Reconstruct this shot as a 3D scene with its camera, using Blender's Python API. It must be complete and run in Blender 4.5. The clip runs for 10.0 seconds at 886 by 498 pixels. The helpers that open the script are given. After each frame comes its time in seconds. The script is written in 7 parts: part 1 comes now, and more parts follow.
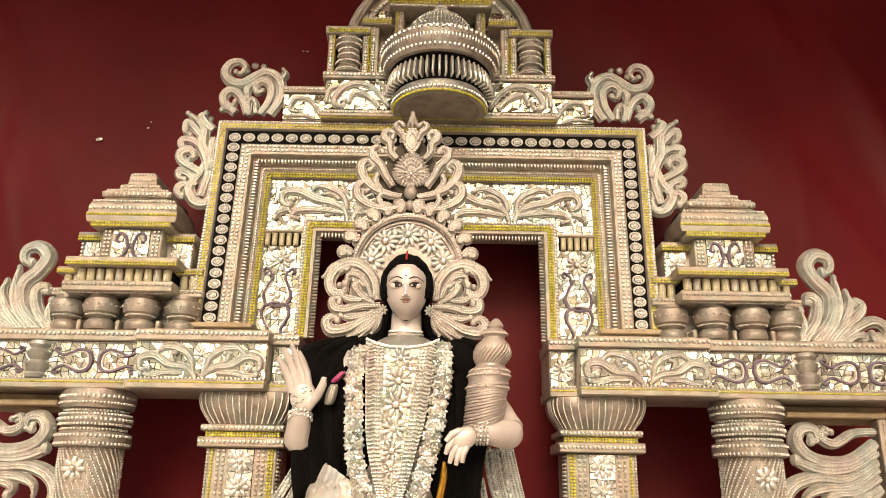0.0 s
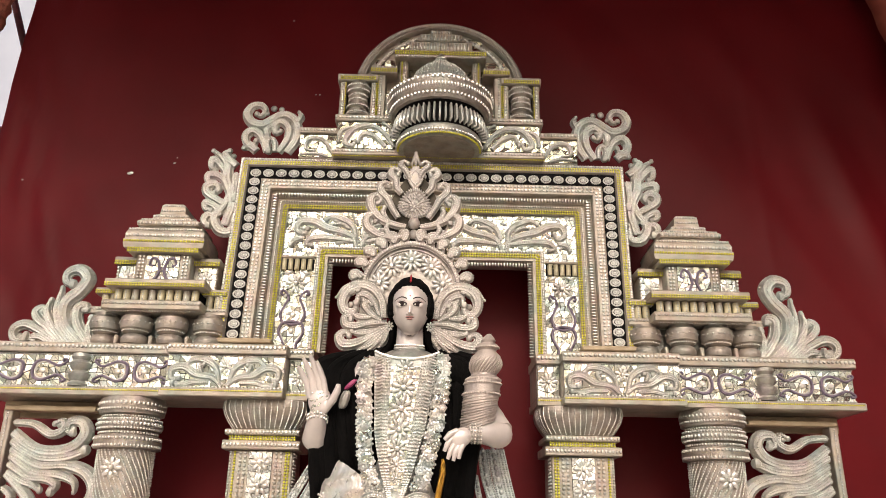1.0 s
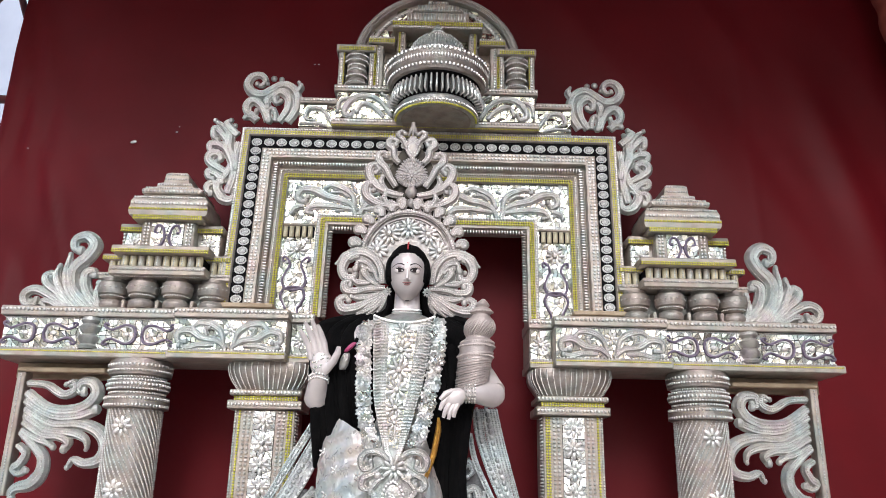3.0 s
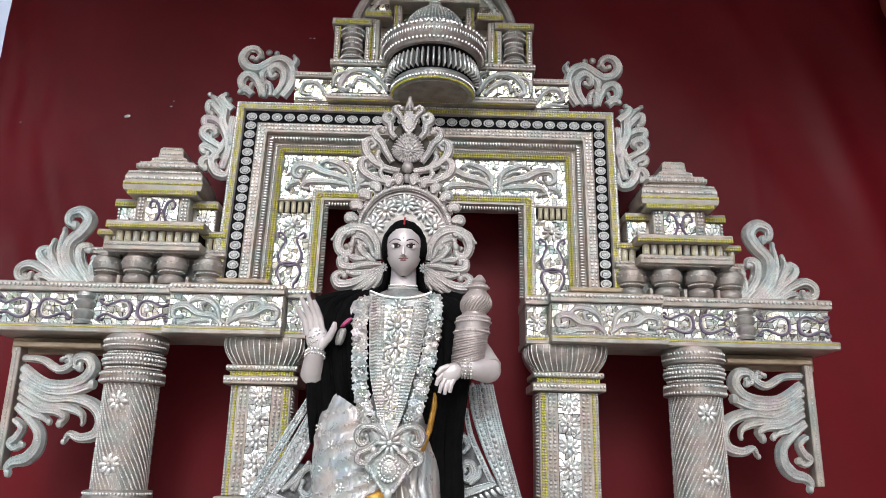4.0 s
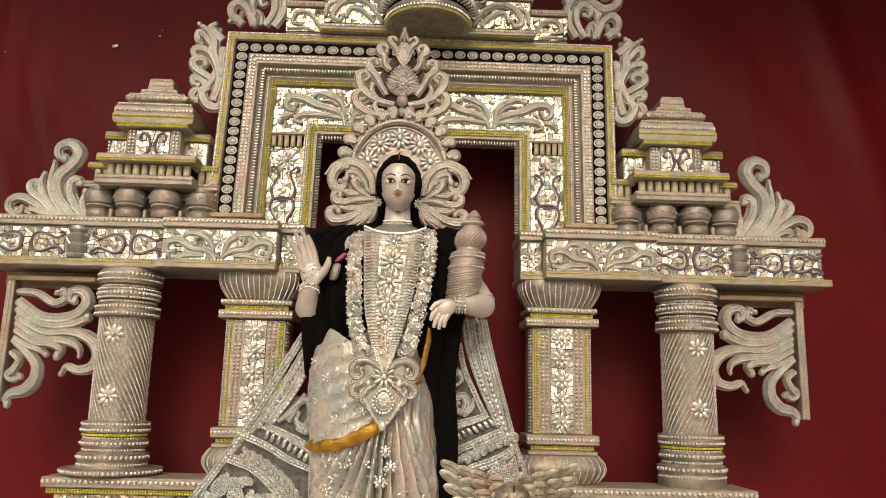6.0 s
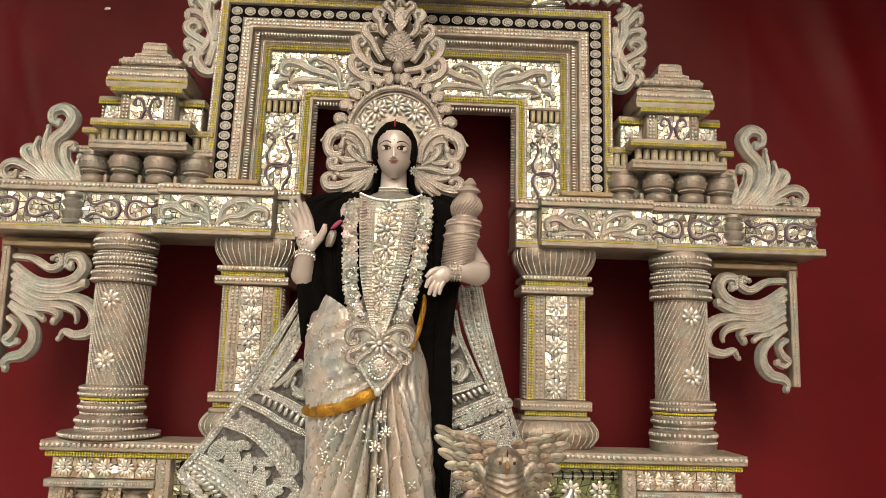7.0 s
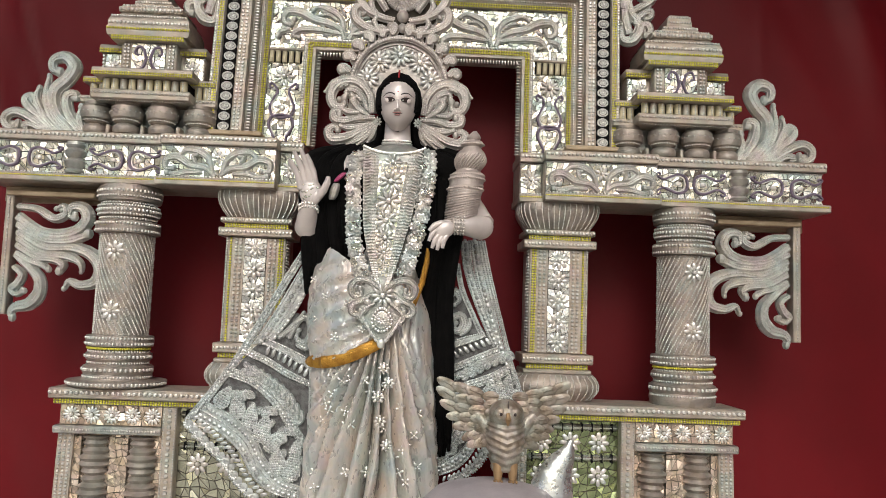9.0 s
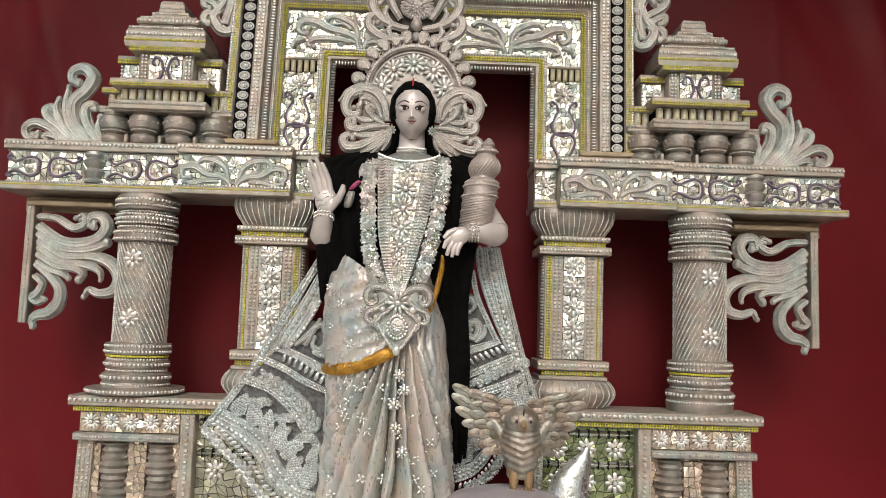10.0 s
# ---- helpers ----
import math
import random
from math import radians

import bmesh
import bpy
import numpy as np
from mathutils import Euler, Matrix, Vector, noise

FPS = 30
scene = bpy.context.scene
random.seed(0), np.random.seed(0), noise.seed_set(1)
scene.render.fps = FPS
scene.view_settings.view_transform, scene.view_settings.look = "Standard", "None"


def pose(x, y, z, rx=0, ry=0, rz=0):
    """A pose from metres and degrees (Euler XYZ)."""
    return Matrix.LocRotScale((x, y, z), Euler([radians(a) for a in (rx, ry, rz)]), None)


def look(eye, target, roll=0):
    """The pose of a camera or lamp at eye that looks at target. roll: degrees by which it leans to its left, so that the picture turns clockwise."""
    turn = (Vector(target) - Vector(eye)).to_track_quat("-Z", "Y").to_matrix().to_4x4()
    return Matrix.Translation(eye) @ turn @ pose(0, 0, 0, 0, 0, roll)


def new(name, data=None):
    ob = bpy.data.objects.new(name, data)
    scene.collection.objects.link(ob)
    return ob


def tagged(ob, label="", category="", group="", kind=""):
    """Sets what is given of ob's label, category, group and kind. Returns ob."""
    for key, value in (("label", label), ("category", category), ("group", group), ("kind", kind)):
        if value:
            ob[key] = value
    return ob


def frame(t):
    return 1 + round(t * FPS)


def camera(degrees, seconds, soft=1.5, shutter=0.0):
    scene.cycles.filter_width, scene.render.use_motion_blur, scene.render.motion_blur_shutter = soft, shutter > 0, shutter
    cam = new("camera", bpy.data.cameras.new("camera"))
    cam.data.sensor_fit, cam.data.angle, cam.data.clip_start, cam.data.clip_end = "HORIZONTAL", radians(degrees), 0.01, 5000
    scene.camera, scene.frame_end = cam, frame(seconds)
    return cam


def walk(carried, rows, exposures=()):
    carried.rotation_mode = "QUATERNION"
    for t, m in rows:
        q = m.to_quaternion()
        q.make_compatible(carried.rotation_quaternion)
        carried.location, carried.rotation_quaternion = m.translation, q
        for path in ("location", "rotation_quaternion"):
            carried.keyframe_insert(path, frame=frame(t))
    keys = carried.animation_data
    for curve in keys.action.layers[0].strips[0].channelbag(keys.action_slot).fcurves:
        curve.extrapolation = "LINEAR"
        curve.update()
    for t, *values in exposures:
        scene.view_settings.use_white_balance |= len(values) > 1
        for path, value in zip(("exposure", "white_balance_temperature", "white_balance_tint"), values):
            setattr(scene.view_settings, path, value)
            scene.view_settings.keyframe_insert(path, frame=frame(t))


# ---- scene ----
cam = camera(59.9, 10.0, soft=0.85)
PATH = [
    (0, (0.03, -2.806, 1.528), (0.04, -0.903, 2.142), 0.9),
    (0.5, (0.022, -2.916, 1.475), (0.026, -1.027, 2.131), 1.0),
    (1, (0.012, -3.128, 1.402), (0.033, -1.25, 2.089), 1.1),
    (1.5, (0.023, -3.23, 1.374), (0.029, -1.358, 2.078), 1.3),
    (2, (0.023, -3.227, 1.367), (0.019, -1.345, 2.043), 1.3),
    (2.5, (0.021, -3.229, 1.375), (0.032, -1.333, 2.012), 1.2),
    (4, (0.021, -3.212, 1.369), (0.058, -1.289, 1.919), 1.2),
    (4.5, (0.024, -3.212, 1.366), (0.068, -1.28, 1.88), 1.2),
    (5, (0.017, -3.202, 1.375), (0.082, -1.256, 1.832), 1.0),
    (5.5, (0.018, -3.2, 1.373), (0.07, -1.247, 1.8), 1.3),
    (7, (0.023, -3.206, 1.376), (0.091, -1.23, 1.677), 1.6),
    (7.5, (0.023, -3.211, 1.378), (0.088, -1.232, 1.658), 1.6),
    (8, (0.024, -3.212, 1.38), (0.076, -1.227, 1.616), 1.7),
    (8.5, (0.022, -3.208, 1.384), (0.088, -1.219, 1.584), 2.1),
    (9, (0.024, -3.206, 1.379), (0.087, -1.215, 1.558), 2.1),
    (9.5, (0.024, -3.212, 1.38), (0.063, -1.221, 1.574), 1.9),
    (10, (0.028, -3.213, 1.384), (0.049, -1.223, 1.576), 1.9),
]
EXPOSURES = [(0, 0.28, 7800, 12), (0.8, 0.16, 6700, 11), (1.5, 0.05, 5900, 11), (2.7, 0.08, 5300, 10), (4, -0.06, 5200, 8), (5.5, -0.32, 7200, 10), (7.5, -0.36, 7200, 9), (8.5, -0.33, 5750, 6), (10, -0.31, 5850, 6)]
walk(cam, [(t, look(eye, target, roll)) for t, eye, target, roll in PATH], EXPOSURES)

# ---- light ----
world = bpy.data.worlds.new("sky")
scene.world = world
world.use_nodes = True
wn = world.node_tree.nodes
sky = wn.new("ShaderNodeTexSky")
sky.sky_type, sky.sun_disc = "NISHITA", False
sky.sun_elevation, sky.sun_rotation = radians(40), radians(185)
sky.dust_density, sky.ozone_density = 8.0, 0.4
wn["Background"].inputs[1].default_value = 0.132
world.node_tree.links.new(sky.outputs[0], wn["Background"].inputs[0])
sun = new("sun", bpy.data.lights.new("sun", "SUN"))
sun.data.energy, sun.data.angle, sun.data.color = 0.7, radians(18), (1.0, 0.95, 0.88)
sun.matrix_world = look((-0.5, -5.6, 4.7), (0, 0, 1.0))


# ---- materials ----
def material(name, base, rough=0.5, metal=0.0, dark=None, scale=9.0, grain=160.0, bump=0.25, coat=0.0, sheen=0.0, vary=0.0, glitter=0.0, cell=240.0, spec=0.5, stretch=0.0, dist=0.004, play=0.0):
    """A surface with broad blotches between base and dark, fine grain in relief and an uneven gloss."""
    mat = bpy.data.materials.new(name)
    mat.use_nodes = True
    nodes, links = mat.node_tree.nodes, mat.node_tree.links
    b = nodes["Principled BSDF"]
    b.inputs["Metallic"].default_value = metal
    b.inputs["Coat Weight"].default_value = coat
    b.inputs["Sheen Weight"].default_value = sheen
    b.inputs["Specular IOR Level"].default_value = spec
    co = nodes.new("ShaderNodeTexCoord")
    big, small = nodes.new("ShaderNodeTexNoise"), nodes.new("ShaderNodeTexNoise")
    big.inputs["Scale"].default_value, big.inputs["Detail"].default_value = scale, 5
    small.inputs["Scale"].default_value, small.inputs["Detail"].default_value = grain, 2
    for n in (big, small):
        links.new(co.outputs["Object"], n.inputs["Vector"])
    if stretch:
        mp = nodes.new("ShaderNodeMapping")
        mp.inputs["Scale"].default_value = (1, 1, stretch)
        links.new(co.outputs["Object"], mp.inputs["Vector"])
        for n in (big, small):
            links.new(mp.outputs[0], n.inputs["Vector"])
    dark = dark or tuple(c * 0.72 for c in base)
    mix = nodes.new("ShaderNodeMix")
    mix.data_type = "RGBA"
    mix.inputs[6].default_value, mix.inputs[7].default_value = (*dark, 1), (*base, 1)
    ramp = nodes.new("ShaderNodeMapRange")
    ramp.inputs[1].default_value, ramp.inputs[2].default_value = 0.35, 0.62
    links.new(big.outputs[0], ramp.inputs[0])
    links.new(ramp.outputs[0], mix.inputs[0])
    out = mix.outputs[2]
    if play:
        # holographic tape: the hue wanders between rose, straw, green and blue
        wob, ramp2, soft_mix = nodes.new("ShaderNodeTexNoise"), nodes.new("ShaderNodeValToRGB"), nodes.new("ShaderNodeMix")
        wob.inputs["Scale"].default_value, wob.inputs["Detail"].default_value = 11.0, 3
        links.new(co.outputs["Object"], wob.inputs["Vector"])
        ramp2.color_ramp.elements[0].position, ramp2.color_ramp.elements[0].color = 0.3, (1.0, 0.86, 0.90, 1)
        ramp2.color_ramp.elements[1].position, ramp2.color_ramp.elements[1].color = 0.72, (0.76, 0.95, 1.0, 1)
        for pos, c in ((0.43, (1.0, 0.97, 0.84, 1)), (0.5, (1, 1, 1, 1)), (0.6, (0.88, 1.0, 0.92, 1))):
            ramp2.color_ramp.elements.new(pos).color = c
        links.new(wob.outputs[0], ramp2.inputs[0])
        soft_mix.data_type, soft_mix.blend_type = "RGBA", "MULTIPLY"
        soft_mix.inputs[0].default_value = play
        links.new(out, soft_mix.inputs[6])
        links.new(ramp2.outputs[0], soft_mix.inputs[7])
        out = soft_mix.outputs[2]
    if vary:
        isl, hsv = nodes.new("ShaderNodeNewGeometry"), nodes.new("ShaderNodeHueSaturation")
        rng = nodes.new("ShaderNodeMapRange")
        rng.inputs[3].default_value, rng.inputs[4].default_value = 1 - vary, 1 + vary
        links.new(isl.outputs["Random Per Island"], rng.inputs[0])
        links.new(rng.outputs[0], hsv.inputs["Value"])
        links.new(out, hsv.inputs["Color"])
        out = hsv.outputs[0]
    links.new(out, b.inputs["Base Color"])
    rr = nodes.new("ShaderNodeMapRange")
    rr.inputs[3].default_value, rr.inputs[4].default_value = max(0.02, rough - 0.12), min(1, rough + 0.12)
    links.new(small.outputs[0], rr.inputs[0])
    links.new(rr.outputs[0], b.inputs["Roughness"])
    if glitter:
        vor, geo = nodes.new("ShaderNodeTexVoronoi"), nodes.new("ShaderNodeNewGeometry")
        vor.inputs["Scale"].default_value = cell
        links.new(co.outputs["Object"], vor.inputs["Vector"])
        off, mul, plus, unit = (nodes.new("ShaderNodeVectorMath") for _ in range(4))
        off.operation, mul.operation, plus.operation, unit.operation = "SUBTRACT", "SCALE", "ADD", "NORMALIZE"
        off.inputs[1].default_value, mul.inputs["Scale"].default_value = (0.5, 0.5, 0.5), glitter
        links.new(vor.outputs["Color"], off.inputs[0])
        links.new(off.outputs[0], mul.inputs[0])
        links.new(geo.outputs["Normal"], plus.inputs[0])
        links.new(mul.outputs[0], plus.inputs[1])
        links.new(plus.outputs[0], unit.inputs[0])
        links.new(unit.outputs[0], b.inputs["Normal"])
    elif bump:
        bu = nodes.new("ShaderNodeBump")
        bu.inputs["Strength"].default_value, bu.inputs["Distance"].default_value = bump, dist
        links.new(small.outputs[0], bu.inputs["Height"])
        links.new(bu.outputs[0], b.inputs["Normal"])
    return mat


FOIL = material("silver_foil", (0.46, 0.455, 0.435), 0.36, 0.45, (0.31, 0.305, 0.29), 26, 240, glitter=0.45, cell=420, play=0.7)
PEARL = material("pearl_bead", (0.80, 0.765, 0.735), 0.22, 0.4, (0.62, 0.59, 0.56), 30, 90, 0.05, 0.3, vary=0.28, play=0.6)
MEDAL = material("white_medal", (0.84, 0.83, 0.80), 0.24, 0.1, (0.70, 0.69, 0.66), 60, 90, 0.05, 0.3, vary=0.15)
BOARD = material("silvered_board", (0.48, 0.42, 0.37), 0.45, 0.35, (0.36, 0.315, 0.27), 18, 210, glitter=0.35, cell=420, play=0.7)
YELLOW = material("yellow_braid", (0.70, 0.66, 0.07), 0.4, 0.1, (0.54, 0.50, 0.05), 40, 300, 0.8, vary=0.2)
# velvet of the frame's band; also colours recesses black as shade
BLACK = material("black_velvet_and_gap_shade", (0.012, 0.011, 0.012), 0.9, 0.0, (0.006, 0.006, 0.006), 30, 300, 0.3, spec=0.1)
MIRROR = material("mirror_shard", (0.76, 0.75, 0.71), 0.22, 0.85, (0.60, 0.60, 0.53), 30, 60, 0.06, vary=0.25, play=0.8)
STRIP = material("mirror_strip", (0.90, 0.90, 0.87), 0.26, 0.8, (0.74, 0.75, 0.70), 30, 60, 0.06, vary=0.25)
ROSEFOIL = material("rose_silver_foil", (0.50, 0.455, 0.425), 0.4, 0.35, (0.34, 0.31, 0.29), 26, 240, glitter=0.45, cell=420, play=0.5)
DULLPEARL = material("dull_pink_pearl", (0.66, 0.61, 0.58), 0.3, 0.35, (0.50, 0.46, 0.44), 30, 90, 0.05, 0.1, vary=0.25)
GREENM = material("green_mirror_shard", (0.48, 0.55, 0.30), 0.14, 0.9, (0.34, 0.42, 0.22), 20, 60, 0.06, vary=0.3)
PINKM = material("copper_mirror_shard", (0.90, 0.72, 0.62), 0.24, 0.7, (0.78, 0.64, 0.48), 20, 60, 0.06, vary=0.3, play=0.5)
PALEM = material("pale_mirror_shard", (0.66, 0.66, 0.52), 0.2, 0.85, (0.52, 0.53, 0.40), 20, 60, 0.06, vary=0.3)
CREAM = material("cream_disc", (0.62, 0.56, 0.38), 0.45, 0.1, (0.46, 0.41, 0.27), 40, 200, 0.3)
GROUT = material("dark_grout", (0.10, 0.085, 0.06), 0.8, 0.0, (0.06, 0.05, 0.04), 30, 200, 0.4)
PURPLE = material("purple_cord", (0.20, 0.155, 0.21), 0.5, 0.1, (0.13, 0.10, 0.14), 40, 300, 0.6)
WOOD = material("raw_plywood", (0.50, 0.40, 0.27), 0.65, 0.0, (0.36, 0.27, 0.17), 12, 120, 0.3)
CORD = material("grey_silver_cord", (0.40, 0.35, 0.315), 0.42, 0.4, (0.27, 0.235, 0.21), 20, 240, glitter=0.4, cell=420, play=0.6)
GREYPEARL = material("grey_pearl_bead", (0.72, 0.735, 0.72), 0.2, 0.5, (0.46, 0.475, 0.47), 30, 90, 0.05, 0.2, vary=0.35, play=0.4)
# pale so that the unseen stage throws light up onto the lower parts
PLANK = material("pale_bounce_sheet", (0.62, 0.60, 0.57), 0.7, 0.0, (0.5, 0.48, 0.45), 5, 120, 0.3)
LACE = material("grey_lace", (0.50, 0.515, 0.51), 0.4, 0.45, (0.34, 0.355, 0.35), 22, 240, glitter=0.6, cell=420, play=0.4)
# dark grey for the shade seen through the lace's holes
GAPSHADE = material("lace_gap_shade", (0.17, 0.172, 0.17), 0.6, 0.2, (0.09, 0.085, 0.085), 60, 300, 0.6, spec=0.3)
CLOTH = material("red_cloth", (0.140, 0.0062, 0.0100), 0.52, 0.0, (0.102, 0.0045, 0.0072), 1.3, 500, 0.15, spec=0.18)
# bluish white that imitates the bright sky in the tent gap
WHITE = material("sky_stand_in", (0.52, 0.56, 0.66), 0.8, 0.0, (0.44, 0.48, 0.58), 2, 200, 0.2)
# lightened, as the unseen ground also serves to reflect light upwards
GROUND = material("pale_bounce_ground", (0.50, 0.46, 0.40), 0.9, 0.0, None, 1.5, 40, 0.5)


# ---- geometry helpers ----
def sphere_template(seg, rings):
    vs = [(0, 0, 1)]
    for i in range(1, rings):
        a = math.pi * i / rings
        vs += [(math.sin(a) * math.cos(2 * math.pi * j / seg), math.sin(a) * math.sin(2 * math.pi * j / seg), math.cos(a)) for j in range(seg)]
    vs.append((0, 0, -1))
    fs = [(0, 1 + j, 1 + (j + 1) % seg) for j in range(seg)]
    for i in range(rings - 2):
        o = 1 + i * seg
        fs += [(o + j, o + seg + j, o + seg + (j + 1) % seg, o + (j + 1) % seg) for j in range(seg)]
    o, e = 1 + (rings - 2) * seg, len(vs) - 1
    fs += [(o + j, e, o + (j + 1) % seg) for j in range(seg)]
    return vs, fs


BALL = sphere_template(6, 4)
FINE = sphere_template(24, 16)


class Geo:
    """Gathers the faces of one mesh. sx = -1 mirrors it across x = cx."""

    def __init__(self, sx=1, cx=0.0):
        self.v, self.f, self.m, self.sx, self.cx, self.zmap, self.grout = [], [], [], sx, cx, None, False

    def add(self, vs, fs, mat=0):
        o = len(self.v)
        self.v += vs
        self.f += [tuple(i + o for i in f) for f in fs]
        self.m += [mat] * len(fs)
        return self

    def box(self, x0, x1, y0, y1, z0, z1, mat=0, b=0.004):
        lo, hi = (x0, y0, z0), (x1, y1, z1)
        b = min(b, *(0.45 * (h - l) for l, h in zip(lo, hi)))
        idx, vs = {}, []
        for c in range(8):
            s = (c & 1, c >> 1 & 1, c >> 2 & 1)
            for a in range(3):
                idx[s, a] = len(vs)
                vs.append(tuple((hi[k] if s[k] else lo[k]) + (0 if k == a else (-b if s[k] else b)) for k in range(3)))
        fs = []
        for a in range(3):
            p, q = [k for k in range(3) if k != a]
            for e in (0, 1):
                def key(u, w):
                    s = [0, 0, 0]
                    s[a], s[p], s[q] = e, u, w
                    return tuple(s)
                fs.append([idx[key(0, 0), a], idx[key(1, 0), a], idx[key(1, 1), a], idx[key(0, 1), a]])
            for u in (0, 1):
                for w in (0, 1):
                    def key2(t):
                        s = [0, 0, 0]
                        s[a], s[p], s[q] = t, u, w
                        return tuple(s)
                    fs.append([idx[key2(0), p], idx[key2(1), p], idx[key2(1), q], idx[key2(0), q]])
        for c in range(8):
            s = (c & 1, c >> 1 & 1, c >> 2 & 1)
            fs.append([idx[s, 0], idx[s, 1], idx[s, 2]])
        mid = Vector(lo).lerp(Vector(hi), 0.5)
        good = []
        for f in fs:
            pts = [Vector(vs[i]) for i in f]
            n = (pts[1] - pts[0]).cross(pts[2] - pts[0])
            good.append(f if n.dot(sum(pts, Vector()) / len(pts) - mid) > 0 else f[::-1])
        return self.add(vs, good, mat)

    def lathe(self, cx, cy, profile, seg=28, mat=0, wave=0, amp=0.0, squash=1.0):
        vs, fs = [], []
        for r, z in profile:
            for j in range(seg):
                a = 2 * math.pi * j / seg
                rr = r * (1 + (amp * math.cos(wave * a) if wave else 0))
                vs.append((cx + rr * math.cos(a), cy + rr * math.sin(a) * squash, z))
        n = len(profile)
        for i in range(n - 1):
            for j in range(seg):
                k = (j + 1) % seg
                fs.append((i * seg + j, i * seg + k, (i + 1) * seg + k, (i + 1) * seg + j))
        fs.append(tuple(range(seg - 1, -1, -1)))
        fs.append(tuple(range((n - 1) * seg, n * seg)))
        return self.add(vs, fs, mat)

    def ball(self, x, y, z, rx, ry=None, rz=None, ang=0.0, mat=0, shape=BALL):
        ry, rz = ry or rx, rz or rx
        c, s = math.cos(ang), math.sin(ang)
        vs = [(x + c * rx * a - s * rz * e, y + ry * d, z + s * rx * a + c * rz * e) for a, d, e in shape[0]]
        return self.add(vs, shape[1], mat)

    def row(self, p0, p1, r, step, mat=0, long=1.0):
        """A straight row of beads, each drawn out along the row by long."""
        p0, p1 = Vector(p0), Vector(p1)
        n = max(1, round((p1 - p0).length / step))
        d = p1 - p0
        ang = math.atan2(d.z, d.x)
        for i in range(n):
            p = p0.lerp(p1, (i + 0.5) / n)
            self.ball(p.x, p.y, p.z, r * long, r, r, ang, mat)
        return self

    def rowpath(self, path, y, r, step, mat=0, long=1.0):
        for (a, b), (c, d) in zip(path, path[1:]):
            self.row((a, y, b), (c, y, d), r, step, mat, long)
        return self

    def scroll(self, path, w0, w1, y, deep, mat=0, mid=None, ridge=0.0):
        """A half-round strap along a path in the plane of the front, tapering from w0 over mid to w1."""
        n = len(path)
        vs, fs = [], []
        K = 7
        for i, (x, z) in enumerate(path):
            a, b = path[max(0, i - 1)], path[min(n - 1, i + 1)]
            tx, tz = b[0] - a[0], b[1] - a[1]
            q = math.hypot(tx, tz) or 1
            nx, nz = -tz / q, tx / q
            t = i / (n - 1)
            w = w0 + (w1 - w0) * t if mid is None else (w0 + (mid - w0) * 2 * t if t < 0.5 else mid + (w1 - mid) * (2 * t - 1))
            d = deep * (0.45 + 0.55 * w / max(w0, w1, mid or 0)) * (1 + (ridge if i % 2 else -ridge))
            for k in range(K):
                g = math.pi * k / (K - 1)
                dip = 0.8 if k == 3 else 1.0
                vs.append((x + nx * w * math.cos(g), y - d * math.sin(g) * dip, z + nz * w * math.cos(g)))
        for i in range(n - 1):
            for k in range(K - 1):
                fs.append((i * K + k, i * K + k + 1, (i + 1) * K + k + 1, (i + 1) * K + k))
            fs.append((i * K + K - 1, i * K, (i + 1) * K, (i + 1) * K + K - 1))
        fs.append(tuple(range(K - 1, -1, -1)))
        fs.append(tuple((n - 1) * K + k for k in range(K)))
        return self.add(vs, fs, mat)

    def tube(self, path, radii, seg=12, mat=0, flat=1.0):
        """A round limb along a path in space."""
        n = len(path)
        vs, fs = [], []
        side = Vector((0, 1, 0))
        for i in range(n):
            t = (Vector(path[min(n - 1, i + 1)]) - Vector(path[max(0, i - 1)])).normalized()
            u = t.cross(side)
            u = u.normalized() if u.length > 1e-3 else Vector((1, 0, 0))
            w = u.cross(t)
            for j in range(seg):
                a = 2 * math.pi * j / seg
                p = Vector(path[i]) + radii[i] * (u * math.cos(a) + w * math.sin(a) * flat)
                vs.append(tuple(p))
        for i in range(n - 1):
            for j in range(seg):
                k = (j + 1) % seg
                fs.append((i * seg + j, i * seg + k, (i + 1) * seg + k, (i + 1) * seg + j))
        fs.append(tuple(range(seg - 1, -1, -1)))
        fs.append(tuple((n - 1) * seg + j for j in range(seg)))
        return self.add(vs, fs, mat)

    def mosaic(self, x0, x1, z0, z1, y, cell, mat=0, tilt=0.1, gap=0.12):
        """Broken mirror pieces, each laid at a slight tilt of its own."""
        nx, nz = max(1, round((x1 - x0) / cell)), max(1, round((z1 - z0) / cell))
        self.grout = True
        self.add([(x0, y, z0), (x1, y, z0), (x1, y, z1), (x0, y, z1)], [(0, 1, 2, 3)], mat + 1)
        pt = {}
        for i in range(nx + 1):
            for k in range(nz + 1):
                jx = 0 if i in (0, nx) else random.uniform(-0.38, 0.38)
                jz = 0 if k in (0, nz) else random.uniform(-0.38, 0.38)
                pt[i, k] = Vector((x0 + (x1 - x0) * (i + jx) / nx, 0, z0 + (z1 - z0) * (k + jz) / nz))
        for i in range(nx):
            for k in range(nz):
                q = [pt[i, k], pt[i + 1, k], pt[i + 1, k + 1], pt[i, k + 1]]
                for tri in (([0, 1, 2], [0, 2, 3]) if random.random() < 0.6 else ([0, 1, 2, 3],)):
                    ps = [q[t] for t in tri]
                    c = sum(ps, Vector()) / len(ps)
                    ax, az = random.gauss(0, tilt), random.gauss(0, tilt)
                    vs = []
                    for p in ps:
                        d = (p - c) * (1 - gap)
                        vs.append((c.x + d.x, y - 0.004 + ax * d.x + az * d.z, c.z + d.z))
